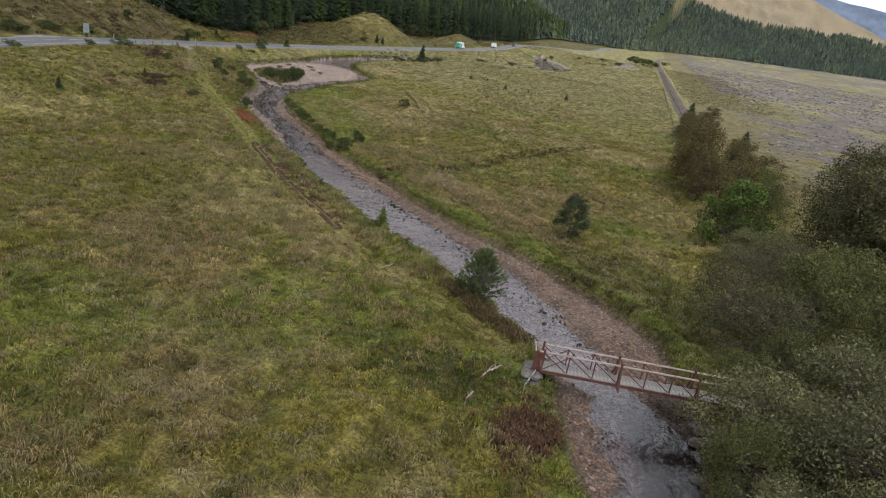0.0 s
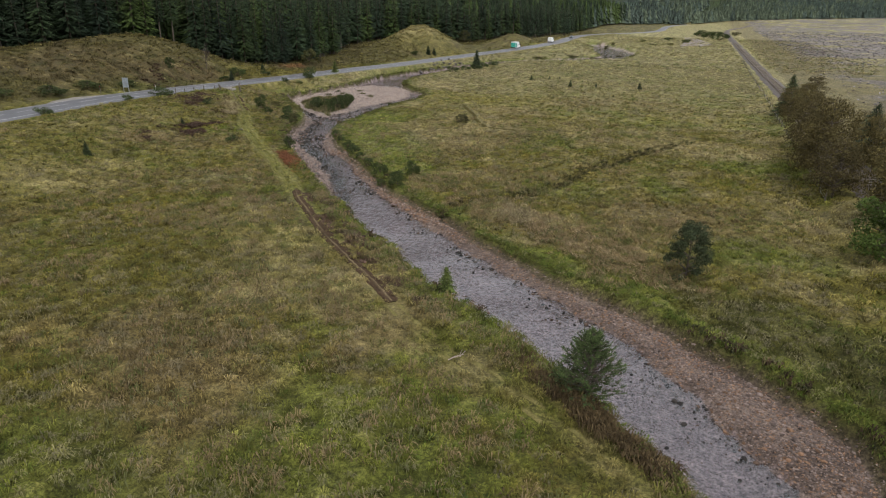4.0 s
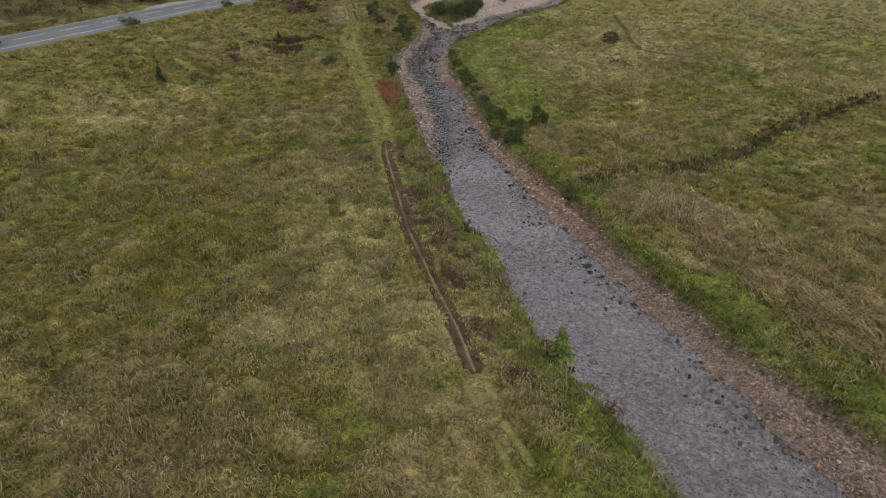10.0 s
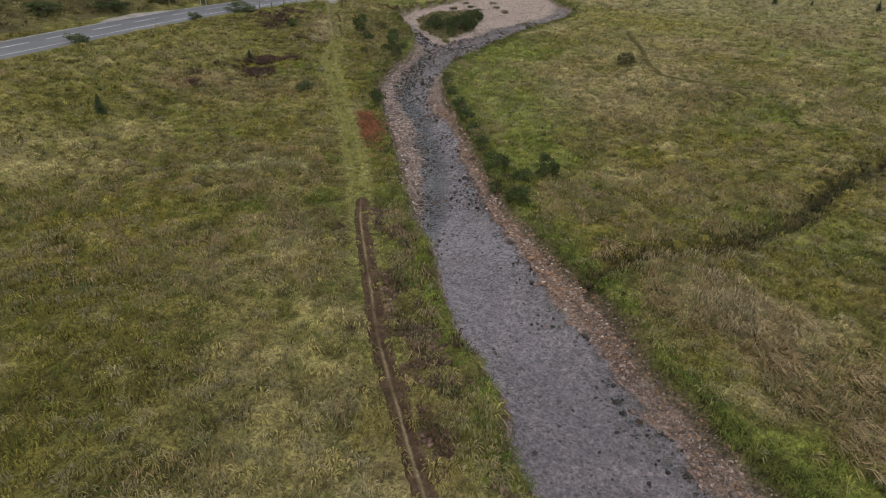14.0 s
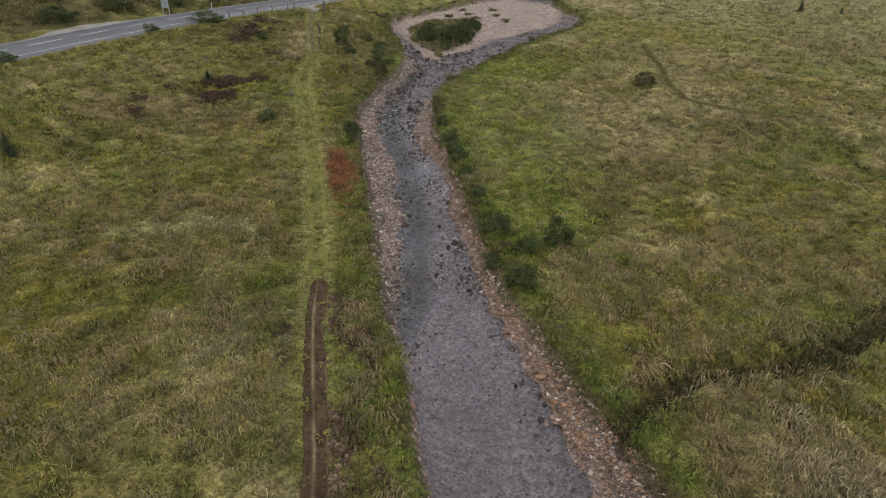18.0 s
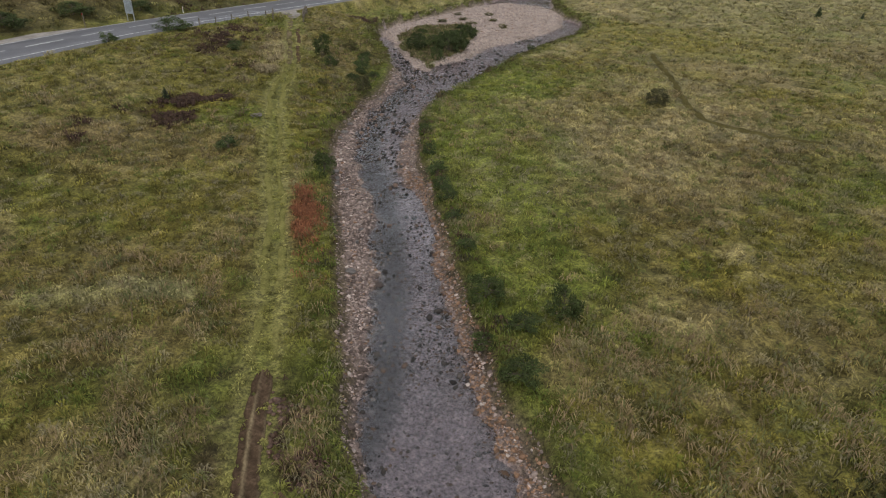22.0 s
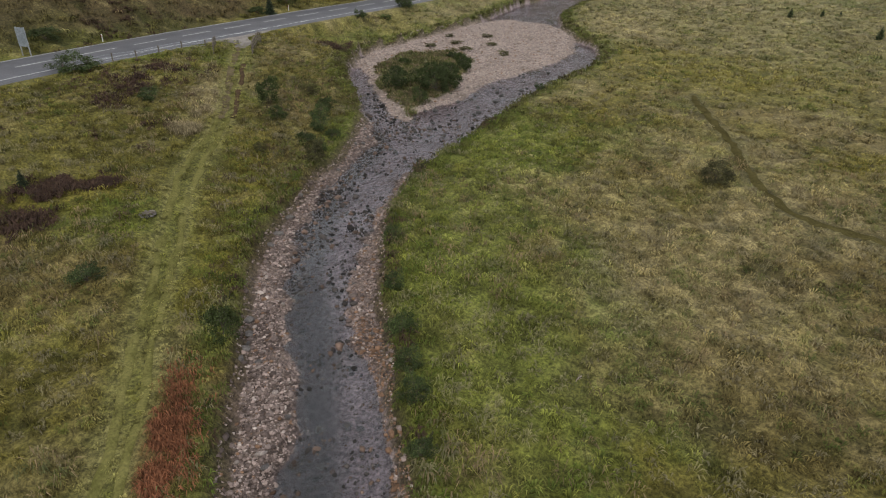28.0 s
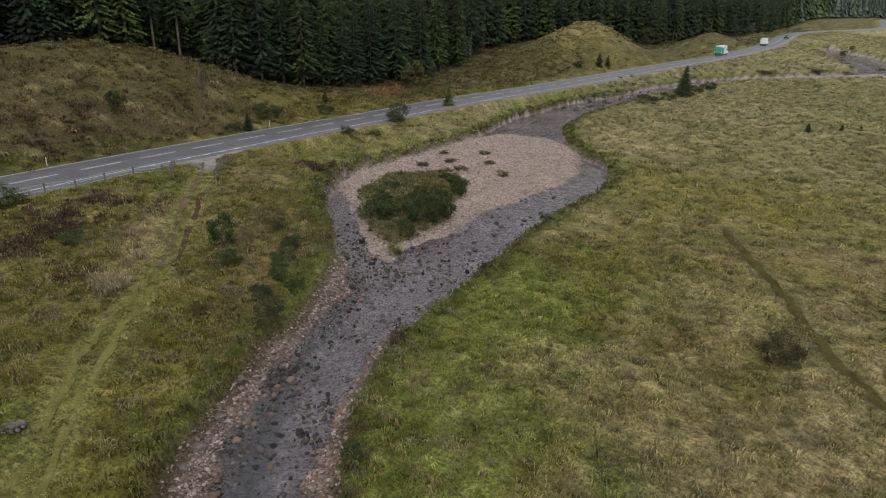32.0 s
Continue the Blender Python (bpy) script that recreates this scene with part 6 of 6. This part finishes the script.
for kind, x, y, s in [("lime", 11.4, 67.0, 0.7), ("willow", 8.6, 29.4, 0.82), ("alder", 8.3, 26.0, 0.55), ("willow", 8.6, 22.2, 0.65), ("alder", 9.6, 18.0, 0.7), ("alder", 8.9, 36.6, 0.4), ("dark", 24, 74, 1.0), ("birch", 12.4, 76, 0.8), ("grey", 9.3, 45.5, 0.85), ("grey", 10.5, 41.0, 0.75), ("alder", 11.5, 37.5, 0.6), ("willow", 10.6, 27.5, 0.62), ("willow", 11.2, 31.0, 0.55), ("willow", 12.2, 22.5, 0.8), ("alder", 13.5, 44.5, 0.95), ("alder", 17, 48, 1.0), ("willow", 13.0, 33.0, 0.95), ("willow", 13.6, 26.5, 1.0),
                      ("alder", 17.5, 38, 1.0), ("willow", 19.5, 30, 1.1), ("alder", 15.5, 22, 0.95), ("willow", 21, 42, 1.0), ("grey", 14, 52.5, 0.8), ("willow", 18, 54, 0.85), ("dark", 21, 63, 0.95), ("dark", 25, 68, 1.15),
                      ("dark", 23.5, 57, 1.15), ("dark", 29, 62, 1.2), ("birch", 9.4, 92, 1.0), ("birch", 10.2, 99, 0.95), ("birch", 9.8, 106, 0.9), ("birch", 9.9, 114, 0.8), ("birch", 10.5, 123, 0.75), ("birch", 15.5, 100, 0.75),
                      ("alder", 16.2, 84, 0.75), ("alder", 15.8, 78, 0.7), ("birch", 17.5, 92, 0.7), ("birch", 16.6, 114, 0.6), ("birch", 13.5, 148, 0.6), ("birch", 16.2, 160, 0.65), ("birch", 9.9, 137, 0.65), ("birch", 9.6, 86, 0.7), ("willow", 11.8, 60, 0.5), ("willow", 14.5, 60, 0.6)]:
    plant_tree("riverside_tree", wood_kinds[kind], (x, y), rng.uniform(0, 6.28), s, WOOD_LABELS[kind], "riverside wood", rng.uniform(0.9, 1.15))
plant_tree("spruce_tree", young_spruce[1], (16.5, 108), 1.0, 1.75, "dark green pine beside the railway", "", 1.2)
plant_tree("spruce_tree", young_spruce[1], (10.6, 146), 1.0, 1.75, "dark green pine beside the railway", "", 1.2)


# ---- beside the road ----
MAT_PANEL = grained("sign_back", (0.22, 0.25, 0.27), (0.32, 0.35, 0.37), 1.0, rough=0.5, metal=0.3)
MAT_WHITE = grained("white_paint", (0.70, 0.71, 0.70), (0.84, 0.84, 0.82), 0.8, rough=0.4, bump=0.05)
MAT_TEAL = grained("teal_paint", (0.04, 0.30, 0.24), (0.06, 0.38, 0.30), 0.8, rough=0.4, bump=0.05)
MAT_SILVER = grained("silver_paint", (0.30, 0.33, 0.36), (0.38, 0.41, 0.44), 0.8, rough=0.35, metal=0.5, bump=0.05)
MAT_GLASS = grained("vehicle_glass", (0.015, 0.018, 0.02), (0.03, 0.034, 0.038), 0.8, rough=0.08, spec=0.6, bump=0.0)
MAT_TYRE = grained("tyre_rubber", (0.012, 0.012, 0.012), (0.03, 0.03, 0.03), 3.0)
MAT_LAMP = grained("lamp_glass", (0.55, 0.55, 0.5), (0.7, 0.7, 0.66), 2.0, rough=0.2)
MAT_RED_LAMP = grained("tail_lamp", (0.25, 0.01, 0.01), (0.35, 0.02, 0.02), 2.0, rough=0.2)


def road_sign(x, y):
    base = new("road_sign")
    base.matrix_world = pose(x, y, height_at(x, y), 0, 0, 18)
    for dx in (-0.45, 0.45):
        bm = bmesh.new()
        add_bar(bm, (dx, 0, -0.3), (dx, 0, 2.55), 0.05, 8)
        part("post", bm_mesh("post", bm, MAT_STEEL), base, "grey steel post")
    part("panel", box_mesh("panel", (1.0, 0.04, 1.65), MAT_PANEL, (0, -0.06, 1.7), 0.01), base, "flat pale blue-grey panel")
    for z in (1.2, 2.2):
        part("back_rail", box_mesh("back_rail", (1.15, 0.04, 0.06), MAT_STEEL, (0, -0.02, z)), base)
    return tagged(base, "pale blue-grey road sign on two steel posts", "road sign")


road_sign(-98.1, 100.4)


def marker_post(x, y, h=1.0, yellow=False):
    base = new("marker_post")
    base.location = (x, y, height_at(x, y))
    part("post", box_mesh("post", (0.08, 0.06, h + 0.2), MAT_WHITE if not yellow else MAT_WOOD, (0, 0, h / 2 - 0.1), 0.01), base)
    part("reflector", box_mesh("reflector", (0.11, 0.02, 0.18), MAT_RED_LAMP, (0, -0.06, h - 0.15)), base, "small red reflector")
    return tagged(base, "thin wooden marker post beside the road" if yellow else "white marker post beside the road", "post", "roadside posts")


marker_post(-97.8, 94.7, 1.7, True)
for y in (108.5, 136.0, 164.0):
    marker_post(float(np.interp(y, [p[1] for p in ROAD], [p[0] for p in ROAD])) - 4.4, y, 0.7)


def fence_run(name, line, gap, h, label, wires=3, rails=False):
    base = new(name)
    pts = smooth_line(line, gap)
    post = box_mesh("post", (0.1, 0.1, h + 0.4), MAT_WOOD, (0, 0, h / 2 - 0.2), 0.01)
    tops = []
    for x, y in pts:
        z = height_at(x, y)
        part("post", post, base, m=Matrix.Translation((x, y, z)))
        tops.append((x, y, z))
    for (a, b) in zip(tops, tops[1:]):
        for k in range(wires):
            f = h * (0.35 + 0.28 * k)
            bm = bmesh.new()
            if rails:
                add_beam(bm, (a[0], a[1], a[2] + f), (b[0], b[1], b[2] + f), 0.04, 0.1)
            else:
                add_bar(bm, (a[0], a[1], a[2] + f), (b[0], b[1], b[2] + f), 0.012, 3)
            part("rail" if rails else "wire", bm_mesh("wire", bm, MAT_WOOD if rails else MAT_STEEL), base)
    return tagged(base, label, "fence")


fence_run("wire_fence", [(-89.6, 99), (-90.4, 104), (-90.6, 110), (-89.6, 114.2)], 2.4, 0.85, "wooden post and wire fence beside the road")
fence_run("rail_fence", [(-89.0, 119.6), (-88.0, 118.2), (-86.6, 116.4), (-85.4, 115.2)], 0.9, 1.1, "short wooden rail fence beside the track gate", 3, True)
fence_run("rail_fence", [(-89.8, 114.5), (-88.8, 113.4), (-87.6, 112.4)], 0.9, 1.1, "short wooden rail fence beside the track gate", 3, True)
fence_run("railway_fence", [(8.9, 85), (8.7, 140), (8.2, 200), (7.4, 280)], 4.0, 1.1, "thin post and wire fence along the railway", 2)

# gravel where the track meets the road, and the lay-by
def patch_mesh(name, pts, mat, lift, rows=6):
    c = np.mean(pts, axis=0)
    verts, faces, n = [], [], len(pts)
    r = np.random.default_rng(len(pts))
    for k in range(rows + 1):
        for p in pts:
            q = c + (np.array(p) - c) * (k / rows) * (1 + (r.uniform(-0.08, 0.08) if k == rows else 0))
            verts.append((q[0], q[1], height_at(*q) + lift * (1 if k < rows else -1)))
    for k in range(rows):
        for i in range(n):
            faces.append((k * n + i, k * n + (i + 1) % n, (k + 1) * n + (i + 1) % n, (k + 1) * n + i))
    return mesh_from_arrays(name, verts, faces, mat, smooth=True)


tagged(new("gravel_apron", patch_mesh("gravel_apron", [(-93.6, 110), (-92.2, 116), (-89.6, 117.2), (-88.2, 115.4), (-87.6, 116.2), (-89, 118.6), (-91.8, 120.4), (-92.6, 124), (-93.9, 128), (-94.6, 124), (-94.2, 118)], MAT_VERGE, 0.07)), "pale gravel where the track meets the road", "gravel", kind="structure")
tagged(new("gravel_layby", patch_mesh("gravel_layby", [(-95.4, 82), (-97, 84), (-97.8, 89), (-97.6, 95), (-96.4, 98), (-95.6, 92)], MAT_VERGE, 0.12)), "pale gravel lay-by on the far verge", "gravel", kind="structure")
for i in range(9):
    y = 113 + i * 2.1
    seg = near[(near[:, 1] > y) & (near[:, 1] < y + 1.3)]
    if len(seg) > 1:
        tagged(new("junction_dash", ribbon_mesh("junction_dash", seg, [(-3.2, 0), (-3.05, 0)], 0.115, MAT_MARK, on_road)), "short white dash at the junction", "road marking", group="junction dashes", kind="structure")


MAT_PALE_GRAVEL = grained("pale_gravel", (0.22, 0.18, 0.16), (0.36, 0.31, 0.28), 0.3, fine=9)
tagged(new("far_gravel_bed", patch_mesh("far_gravel_bed", [(-23, 530), (-17, 532), (-8, 470), (-1, 420), (-8, 398), (-20, 386), (-20, 470)], MAT_PALE_GRAVEL, 0.25)), "pale dry gravel bed of the far river", "gravel", kind="structure")
for x, y, h, w in [(-41, 318, 0.8, 3), (-34, 308, 0.7, 2.5), (-33, 399, 1.0, 4), (-25, 407, 1.0, 4), (-18, 433, 0.9, 4), (-55, 377, 1.8, 2.4), (-53, 387, 1.6, 2.2), (-42, 431, 1.8, 3), (12, 578, 3.0, 7), (-49, 296, 1.0, 4), (-55, 286, 0.9, 4), (-66, 272, 0.8, 4)]:
    bush(x, y, h, w, 3, "low dark scrub on the far plain", "scrub on the far plain")


# ---- vehicles ----
def hull_mesh(name, profile, width, mat, bevel=0.06, taper=0.0):
    """A side outline given width, its upper corners drawn in."""
    bm = bmesh.new()
    zs = [z for _, z in profile]
    lo, hi = min(zs), max(zs)
    rings = []
    for s in (-1, 1):
        rings.append([bm.verts.new((x, s * (width / 2 - taper * (z - lo) / (hi - lo)), z)) for x, z in profile])
    bm.faces.new(rings[0])
    bm.faces.new(rings[1][::-1])
    n = len(profile)
    for i in range(n):
        bm.faces.new((rings[0][i], rings[1][i], rings[1][(i + 1) % n], rings[0][(i + 1) % n]))
    bmesh.ops.bevel(bm, geom=list(bm.edges), offset=bevel, segments=2, affect="EDGES")
    return bm_mesh(name, bm, mat, smooth=False)


def wheel_at(base, x, y, r):
    bm = bmesh.new()
    add_bar(bm, (0, -0.11, 0), (0, 0.11, 0), r, 18)
    tyre = part("wheel", bm_mesh("wheel", bm, MAT_TYRE), base, m=Matrix.Translation((x, y, r)))
    bm = bmesh.new()
    add_bar(bm, (0, -0.125, 0), (0, 0.125, 0), r * 0.58, 14)
    part("rim", bm_mesh("rim", bm, MAT_STEEL), tyre)


def vehicle(name, label, x, y, heading, length, width, lower, upper, roof, axles, r, body_mat, roof_mat, windows, extra=()):
    base = new(name)
    base.matrix_world = pose(x, y, float(road_height(y)) + 0.12, 0, 0, heading)
    part("body", hull_mesh("body", lower, width, body_mat), base)
    part("cabin", hull_mesh("cabin", upper, width - 0.06, roof_mat, 0.07, 0.10), base)
    if roof:
        part("roof", box_mesh("roof", roof[0], MAT_WHITE, roof[1], 0.04), base)
    for ax in axles:
        for s in (-1, 1):
            wheel_at(base, ax, s * (width / 2 - 0.10), r)
    for wname, size, at in windows:
        part(wname, box_mesh(wname, size, MAT_GLASS, at, 0.01), base, "dark glass")
    front, back = max(p[0] for p in lower), min(p[0] for p in lower)
    for s in (-1, 1):
        part("headlight", box_mesh("headlight", (0.06, 0.22, 0.16), MAT_LAMP, (front - 0.01, s * (width / 2 - 0.25), 0.85), 0.02), base)
        part("tail_light", box_mesh("tail_light", (0.06, 0.12, 0.26), MAT_RED_LAMP, (back + 0.01, s * (width / 2 - 0.16), 0.95), 0.02), base)
    part("front_bumper", box_mesh("front_bumper", (0.16, width * 0.98, 0.2), MAT_TYRE, (front + 0.02, 0, 0.48), 0.03), base)
    part("rear_bumper", box_mesh("rear_bumper", (0.14, width * 0.98, 0.18), MAT_TYRE, (back - 0.02, 0, 0.48), 0.03), base)
    part("grille", box_mesh("grille", (0.05, width * 0.45, 0.28), MAT_TYRE, (front, 0, 0.82), 0.01), base)
    for pname, size, at, mat in extra:
        part(pname, box_mesh(pname, size, mat, at, 0.02), base)
    return tagged(base, label, "vehicle")


def lane(y, side):
    i = int(np.argmin(np.abs(road_line[:, 1] - y)))
    d = road_line[i + 1] - road_line[i]
    d = d / np.linalg.norm(d)
    p = road_line[i] + np.array((-d[1], d[0])) * side
    return p[0], y, math.degrees(math.atan2(d[1], d[0]))


x, y, a = lane(57, -1.5)
vehicle("four_by_four", "white hardtop four-by-four on the road", x, y, a + 180, 4.6, 1.8,
        [(-2.3, 0.45), (2.25, 0.45), (2.3, 1.15), (0.95, 1.22), (-2.3, 1.22)], [(-2.28, 1.2), (0.95, 1.2), (0.62, 1.92), (-2.24, 1.96)], ((2.9, 1.5, 0.06), (-0.8, 0, 1.97)), (-1.35, 1.4), 0.4, MAT_WHITE, MAT_WHITE,
        [("windscreen", (0.05, 1.4, 0.5), (0.80, 0, 1.56)), ("side_window", (0.8, 0.03, 0.42), (0.15, 0.84, 1.55)), ("side_window", (0.8, 0.03, 0.42), (0.15, -0.84, 1.55)), ("rear_window", (0.04, 0.8, 0.42), (-2.27, 0, 1.55))],
        [("spare_wheel", (0.2, 0.7, 0.7), (-2.4, 0, 1.1), MAT_TYRE)])
x, y, a = lane(300, 1.5)
vehicle("camper_van", "white and teal camper van on the road", x, y, a, 6.2, 2.1,
        [(-3.1, 0.4), (3.1, 0.4), (3.15, 0.95), (2.3, 1.25), (-3.1, 1.25)], [(-3.1, 1.2), (2.3, 1.22), (1.65, 2.0), (1.5, 2.75), (-3.05, 2.75)], None, (-1.9, 2.1), 0.36, MAT_WHITE, MAT_WHITE,
        [("windscreen", (0.05, 1.6, 0.6), (2.02, 0, 1.62)), ("side_window", (0.6, 0.03, 0.45), (1.4, 1.0, 1.6)), ("side_window", (0.6, 0.03, 0.45), (1.4, -1.0, 1.6))],
        [("teal_panel", (2.0, 0.03, 1.7), (-2.0, 1.04, 1.4), MAT_TEAL), ("teal_panel", (2.0, 0.03, 1.7), (-2.0, -1.04, 1.4), MAT_TEAL), ("teal_panel", (0.03, 1.9, 1.9), (-3.12, 0, 1.5), MAT_TEAL)])
x, y, a = lane(352, 1.5)
vehicle("delivery_van", "white delivery van on the road", x, y, a, 5.6, 2.0,
        [(-2.8, 0.4), (2.8, 0.4), (2.85, 0.95), (2.0, 1.25), (-2.8, 1.25)], [(-2.8, 1.2), (2.0, 1.22), (1.4, 2.0), (1.2, 2.45), (-2.75, 2.45)], None, (-1.7, 1.8), 0.35, MAT_WHITE, MAT_WHITE,
        [("windscreen", (0.05, 1.5, 0.55), (1.75, 0, 1.6)), ("side_window", (0.6, 0.03, 0.42), (1.15, 0.95, 1.6)), ("side_window", (0.6, 0.03, 0.42), (1.15, -0.95, 1.6))])
x, y, a = lane(400, -1.5)
vehicle("car", "silver-blue car on the distant road", x, y, a + 180, 4.2, 1.75,
        [(-2.1, 0.3), (2.1, 0.3), (2.1, 0.75), (1.0, 0.92), (-2.0, 0.92)], [(-1.9, 0.9), (1.0, 0.9), (0.35, 1.42), (-1.3, 1.42)], None, (-1.3, 1.3), 0.31, MAT_SILVER, MAT_SILVER,
        [("windscreen", (0.05, 1.3, 0.35), (0.72, 0, 1.14)), ("side_window", (1.6, 0.03, 0.3), (-0.5, 0.8, 1.15)), ("side_window", (1.6, 0.03, 0.3), (-0.5, -0.8, 1.15))])


# ---- the railway ----
def on_bank(line):
    return land(line[:, 0], line[:, 1])[0]


MAT_BALLAST = grained("ballast", (0.065, 0.052, 0.046), (0.14, 0.115, 0.10), 1.0, fine=10)
MAT_RUST = grained("rusty_rail", (0.10, 0.06, 0.045), (0.17, 0.11, 0.085), 2.0, rough=0.5, metal=0.6)
rail_line = smooth_line(RAIL, 2.5)
railway = new("railway")
part("ballast_bed", ribbon_mesh("ballast_bed", rail_line, [(-2.4, -0.4), (-1.7, 0.12), (1.7, 0.12), (2.4, -0.4)], 0.1, MAT_BALLAST, on_bank), railway, "dark ballast bed")
for o in (-0.72, 0.72):
    part("rail", ribbon_mesh("rail", rail_line, [(o - 0.07, 0), (o - 0.04, 0.16), (o + 0.04, 0.16), (o + 0.07, 0)], 0.30, MAT_RUST, on_bank), railway, "rust-brown rail")
sleepers = []
tie_line = smooth_line(RAIL, 0.75)
tie_line = tie_line[(tie_line[:, 1] > 90) & (tie_line[:, 1] < 420)]
tz = on_bank(tie_line)
tv = np.array([(-1.25, -0.12, 0), (1.25, -0.12, 0), (1.25, 0.12, 0), (-1.25, 0.12, 0), (-1.25, -0.12, 0.12), (1.25, -0.12, 0.12), (1.25, 0.12, 0.12), (-1.25, 0.12, 0.12)])
tf = np.array([(4, 5, 6, 7), (0, 1, 5, 4), (1, 2, 6, 5), (2, 3, 7, 6), (3, 0, 4, 7)])
tverts = (tv[None] + np.c_[tie_line, tz + 0.2][:, None, :]).reshape(-1, 3)
part("sleepers", mesh_from_arrays("sleepers", tverts, (tf[None] + (np.arange(len(tie_line)) * 8)[:, None, None]).reshape(-1, 4), MAT_WOOD), railway, "weathered sleepers")["kind"] = "stuff"
tagged(railway, "single-track railway on a low ballasted bank", "railway", kind="structure")


# ---- felled woodland ----
def felled_ground():
    rng = np.random.default_rng(44)
    x, y = rng.uniform(22, 420, 26000), 110 + 700 * rng.uniform(0, 1, 26000) ** 1.4
    k = (x - 0.01 * y > 26) & (y + 0.4 * x > 135) & (x < 40 + 0.55 * y) & (fbm(x, y, 9, 33) > 0.38)
    x, y = x[k], y[k]
    z = ground_height(x, y)[0]
    n = len(x)
    far = np.clip(np.hypot(x, y) / 250, 1, 1.5)
    L, r, a = rng.uniform(0.3, 0.9, n) * far, rng.uniform(0.06, 0.16, n) * far, rng.uniform(0, 3.14, n)
    d = np.stack([np.cos(a), np.sin(a), rng.normal(0, 0.12, n)], -1) * (L / 2)[:, None]
    s = np.stack([-np.sin(a), np.cos(a), np.zeros(n)], -1) * r[:, None]
    u = np.array((0, 0, 1.0))[None] * (r * 1.6)[:, None]
    c = np.stack([x, y, z + r * 0.6], -1)
    verts = np.stack([c - d - s, c - d + s, c - d + u, c + d - s, c + d + s, c + d + u], 1).reshape(-1, 3)
    f = np.array([(0, 3, 5), (0, 5, 2), (1, 2, 5), (1, 5, 4), (0, 2, 1), (3, 4, 5)])
    tint = np.where(rng.uniform(0, 1, (n, 1)) < 0.5, np.array((0.20, 0.186, 0.186)), np.array((0.075, 0.060, 0.054))) * rng.uniform(0.6, 1.4, (n, 1))
    me = mesh_from_arrays("felled_timber", verts, (f[None] + (np.arange(n) * 6)[:, None, None]).reshape(-1, 3), MAT_STONE, np.repeat(tint, 6, axis=0))
    tagged(new("felled_timber", me), "grey brash and broken timber on felled ground", "brash", kind="stuff")


felled_ground()


# ---- small things in the grass ----
def fire_ring(x, y):
    base = new("fire_ring")
    base.location = (x, y, height_at(x, y))
    for i in range(9):
        a = i * 0.7
        part("stone", ROCKS[i % 6], base, m=Matrix.Translation((0.38 * math.cos(a), 0.38 * math.sin(a), 0.08)) @ Matrix.Diagonal((0.26, 0.22, 0.24, 1)))
    bm = bmesh.new()
    bmesh.ops.create_cone(bm, cap_ends=True, segments=14, radius1=0.36, radius2=0.22, depth=0.08, matrix=Matrix.Translation((0, 0, 0.05)))
    part("ash_heap", bm_mesh("ash_heap", bm, MAT_TYRE), base, "black ash heap")
    for i in range(3):
        part("charred_log", beam_mesh("charred_log", (-0.3 + 0.2 * i, -0.3, 0.14), (0.1 + 0.1 * i, 0.35, 0.2), 0.08, 0.08, MAT_WOOD), base)
    return tagged(base, "old stone fire ring with black ash on grass", "fire ring")


fire_ring(-66.2, 89.8)


def dead_branch(x, y, length, turn, label="bleached dead branch lying in the grass"):
    r, w = random.Random(int(x * 31)), length / 1.2
    base = new("dead_branch")
    base.matrix_world = pose(x, y, height_at(x, y) + 0.15, 0, -12, turn)
    part("stem", joined_tubes("stem", [tube([(0, 0, 0), (length * 0.4, 0.1 * w, 0.12 * w), (length, -0.1 * w, 0.3 * w)], [0.05 * w, 0.04 * w, 0.015], 6)], MAT_RAIL), base)
    for k in range(3):
        s = length * (0.35 + 0.2 * k)
        part("twig", joined_tubes("twig", [tube([(s, 0, 0.12 * w), (s + 0.2 * w, r.uniform(-0.4, 0.4) * w, 0.3 * w), (s + 0.45 * w, r.uniform(-0.6, 0.6) * w, 0.4 * w)], [0.03 * w, 0.02 * w, 0.008], 4)], MAT_RAIL), base)
    return tagged(base, label, "branch")


dead_branch(-4.4, 29.6, 1.3, 50)
dead_branch(-4.6, 27.5, 0.8, 80)
dead_branch(-40.7, 91.5, 0.35, 80)
dead_branch(-14.8, 41.2, 0.9, 20)


# ---- the hills beyond the end of the valley, haze put in as blue ----
def far_ridge():
    n = 60
    mat = grained("hazy_far_hill", (0.13, 0.17, 0.24), (0.16, 0.20, 0.28), 0.002, bump=0.0)
    a = np.radians(np.linspace(4, 40, n))
    top = 520 - 11 * np.linspace(0, 36, n) + 26 * (value_noise(np.arange(n) * 0.5, np.zeros(n), 5) - 0.5)
    verts, faces = [], []
    for k, (rad, share) in enumerate(((4300, 0.0), (4450, 0.6), (4600, 1.0))):
        verts += [(rad * math.sin(t), rad * math.cos(t), h * share - 20) for t, h in zip(a, top)]
    for k in range(2):
        faces += [(k * n + i, k * n + i + 1, (k + 1) * n + i + 1, (k + 1) * n + i) for i in range(n - 1)]
    return tagged(new("backdrop", mesh_from_arrays("backdrop", verts, faces, mat, smooth=True)), "far hills at the valley's end, coloured haze-blue", "hills", kind="structure")


far_ridge()
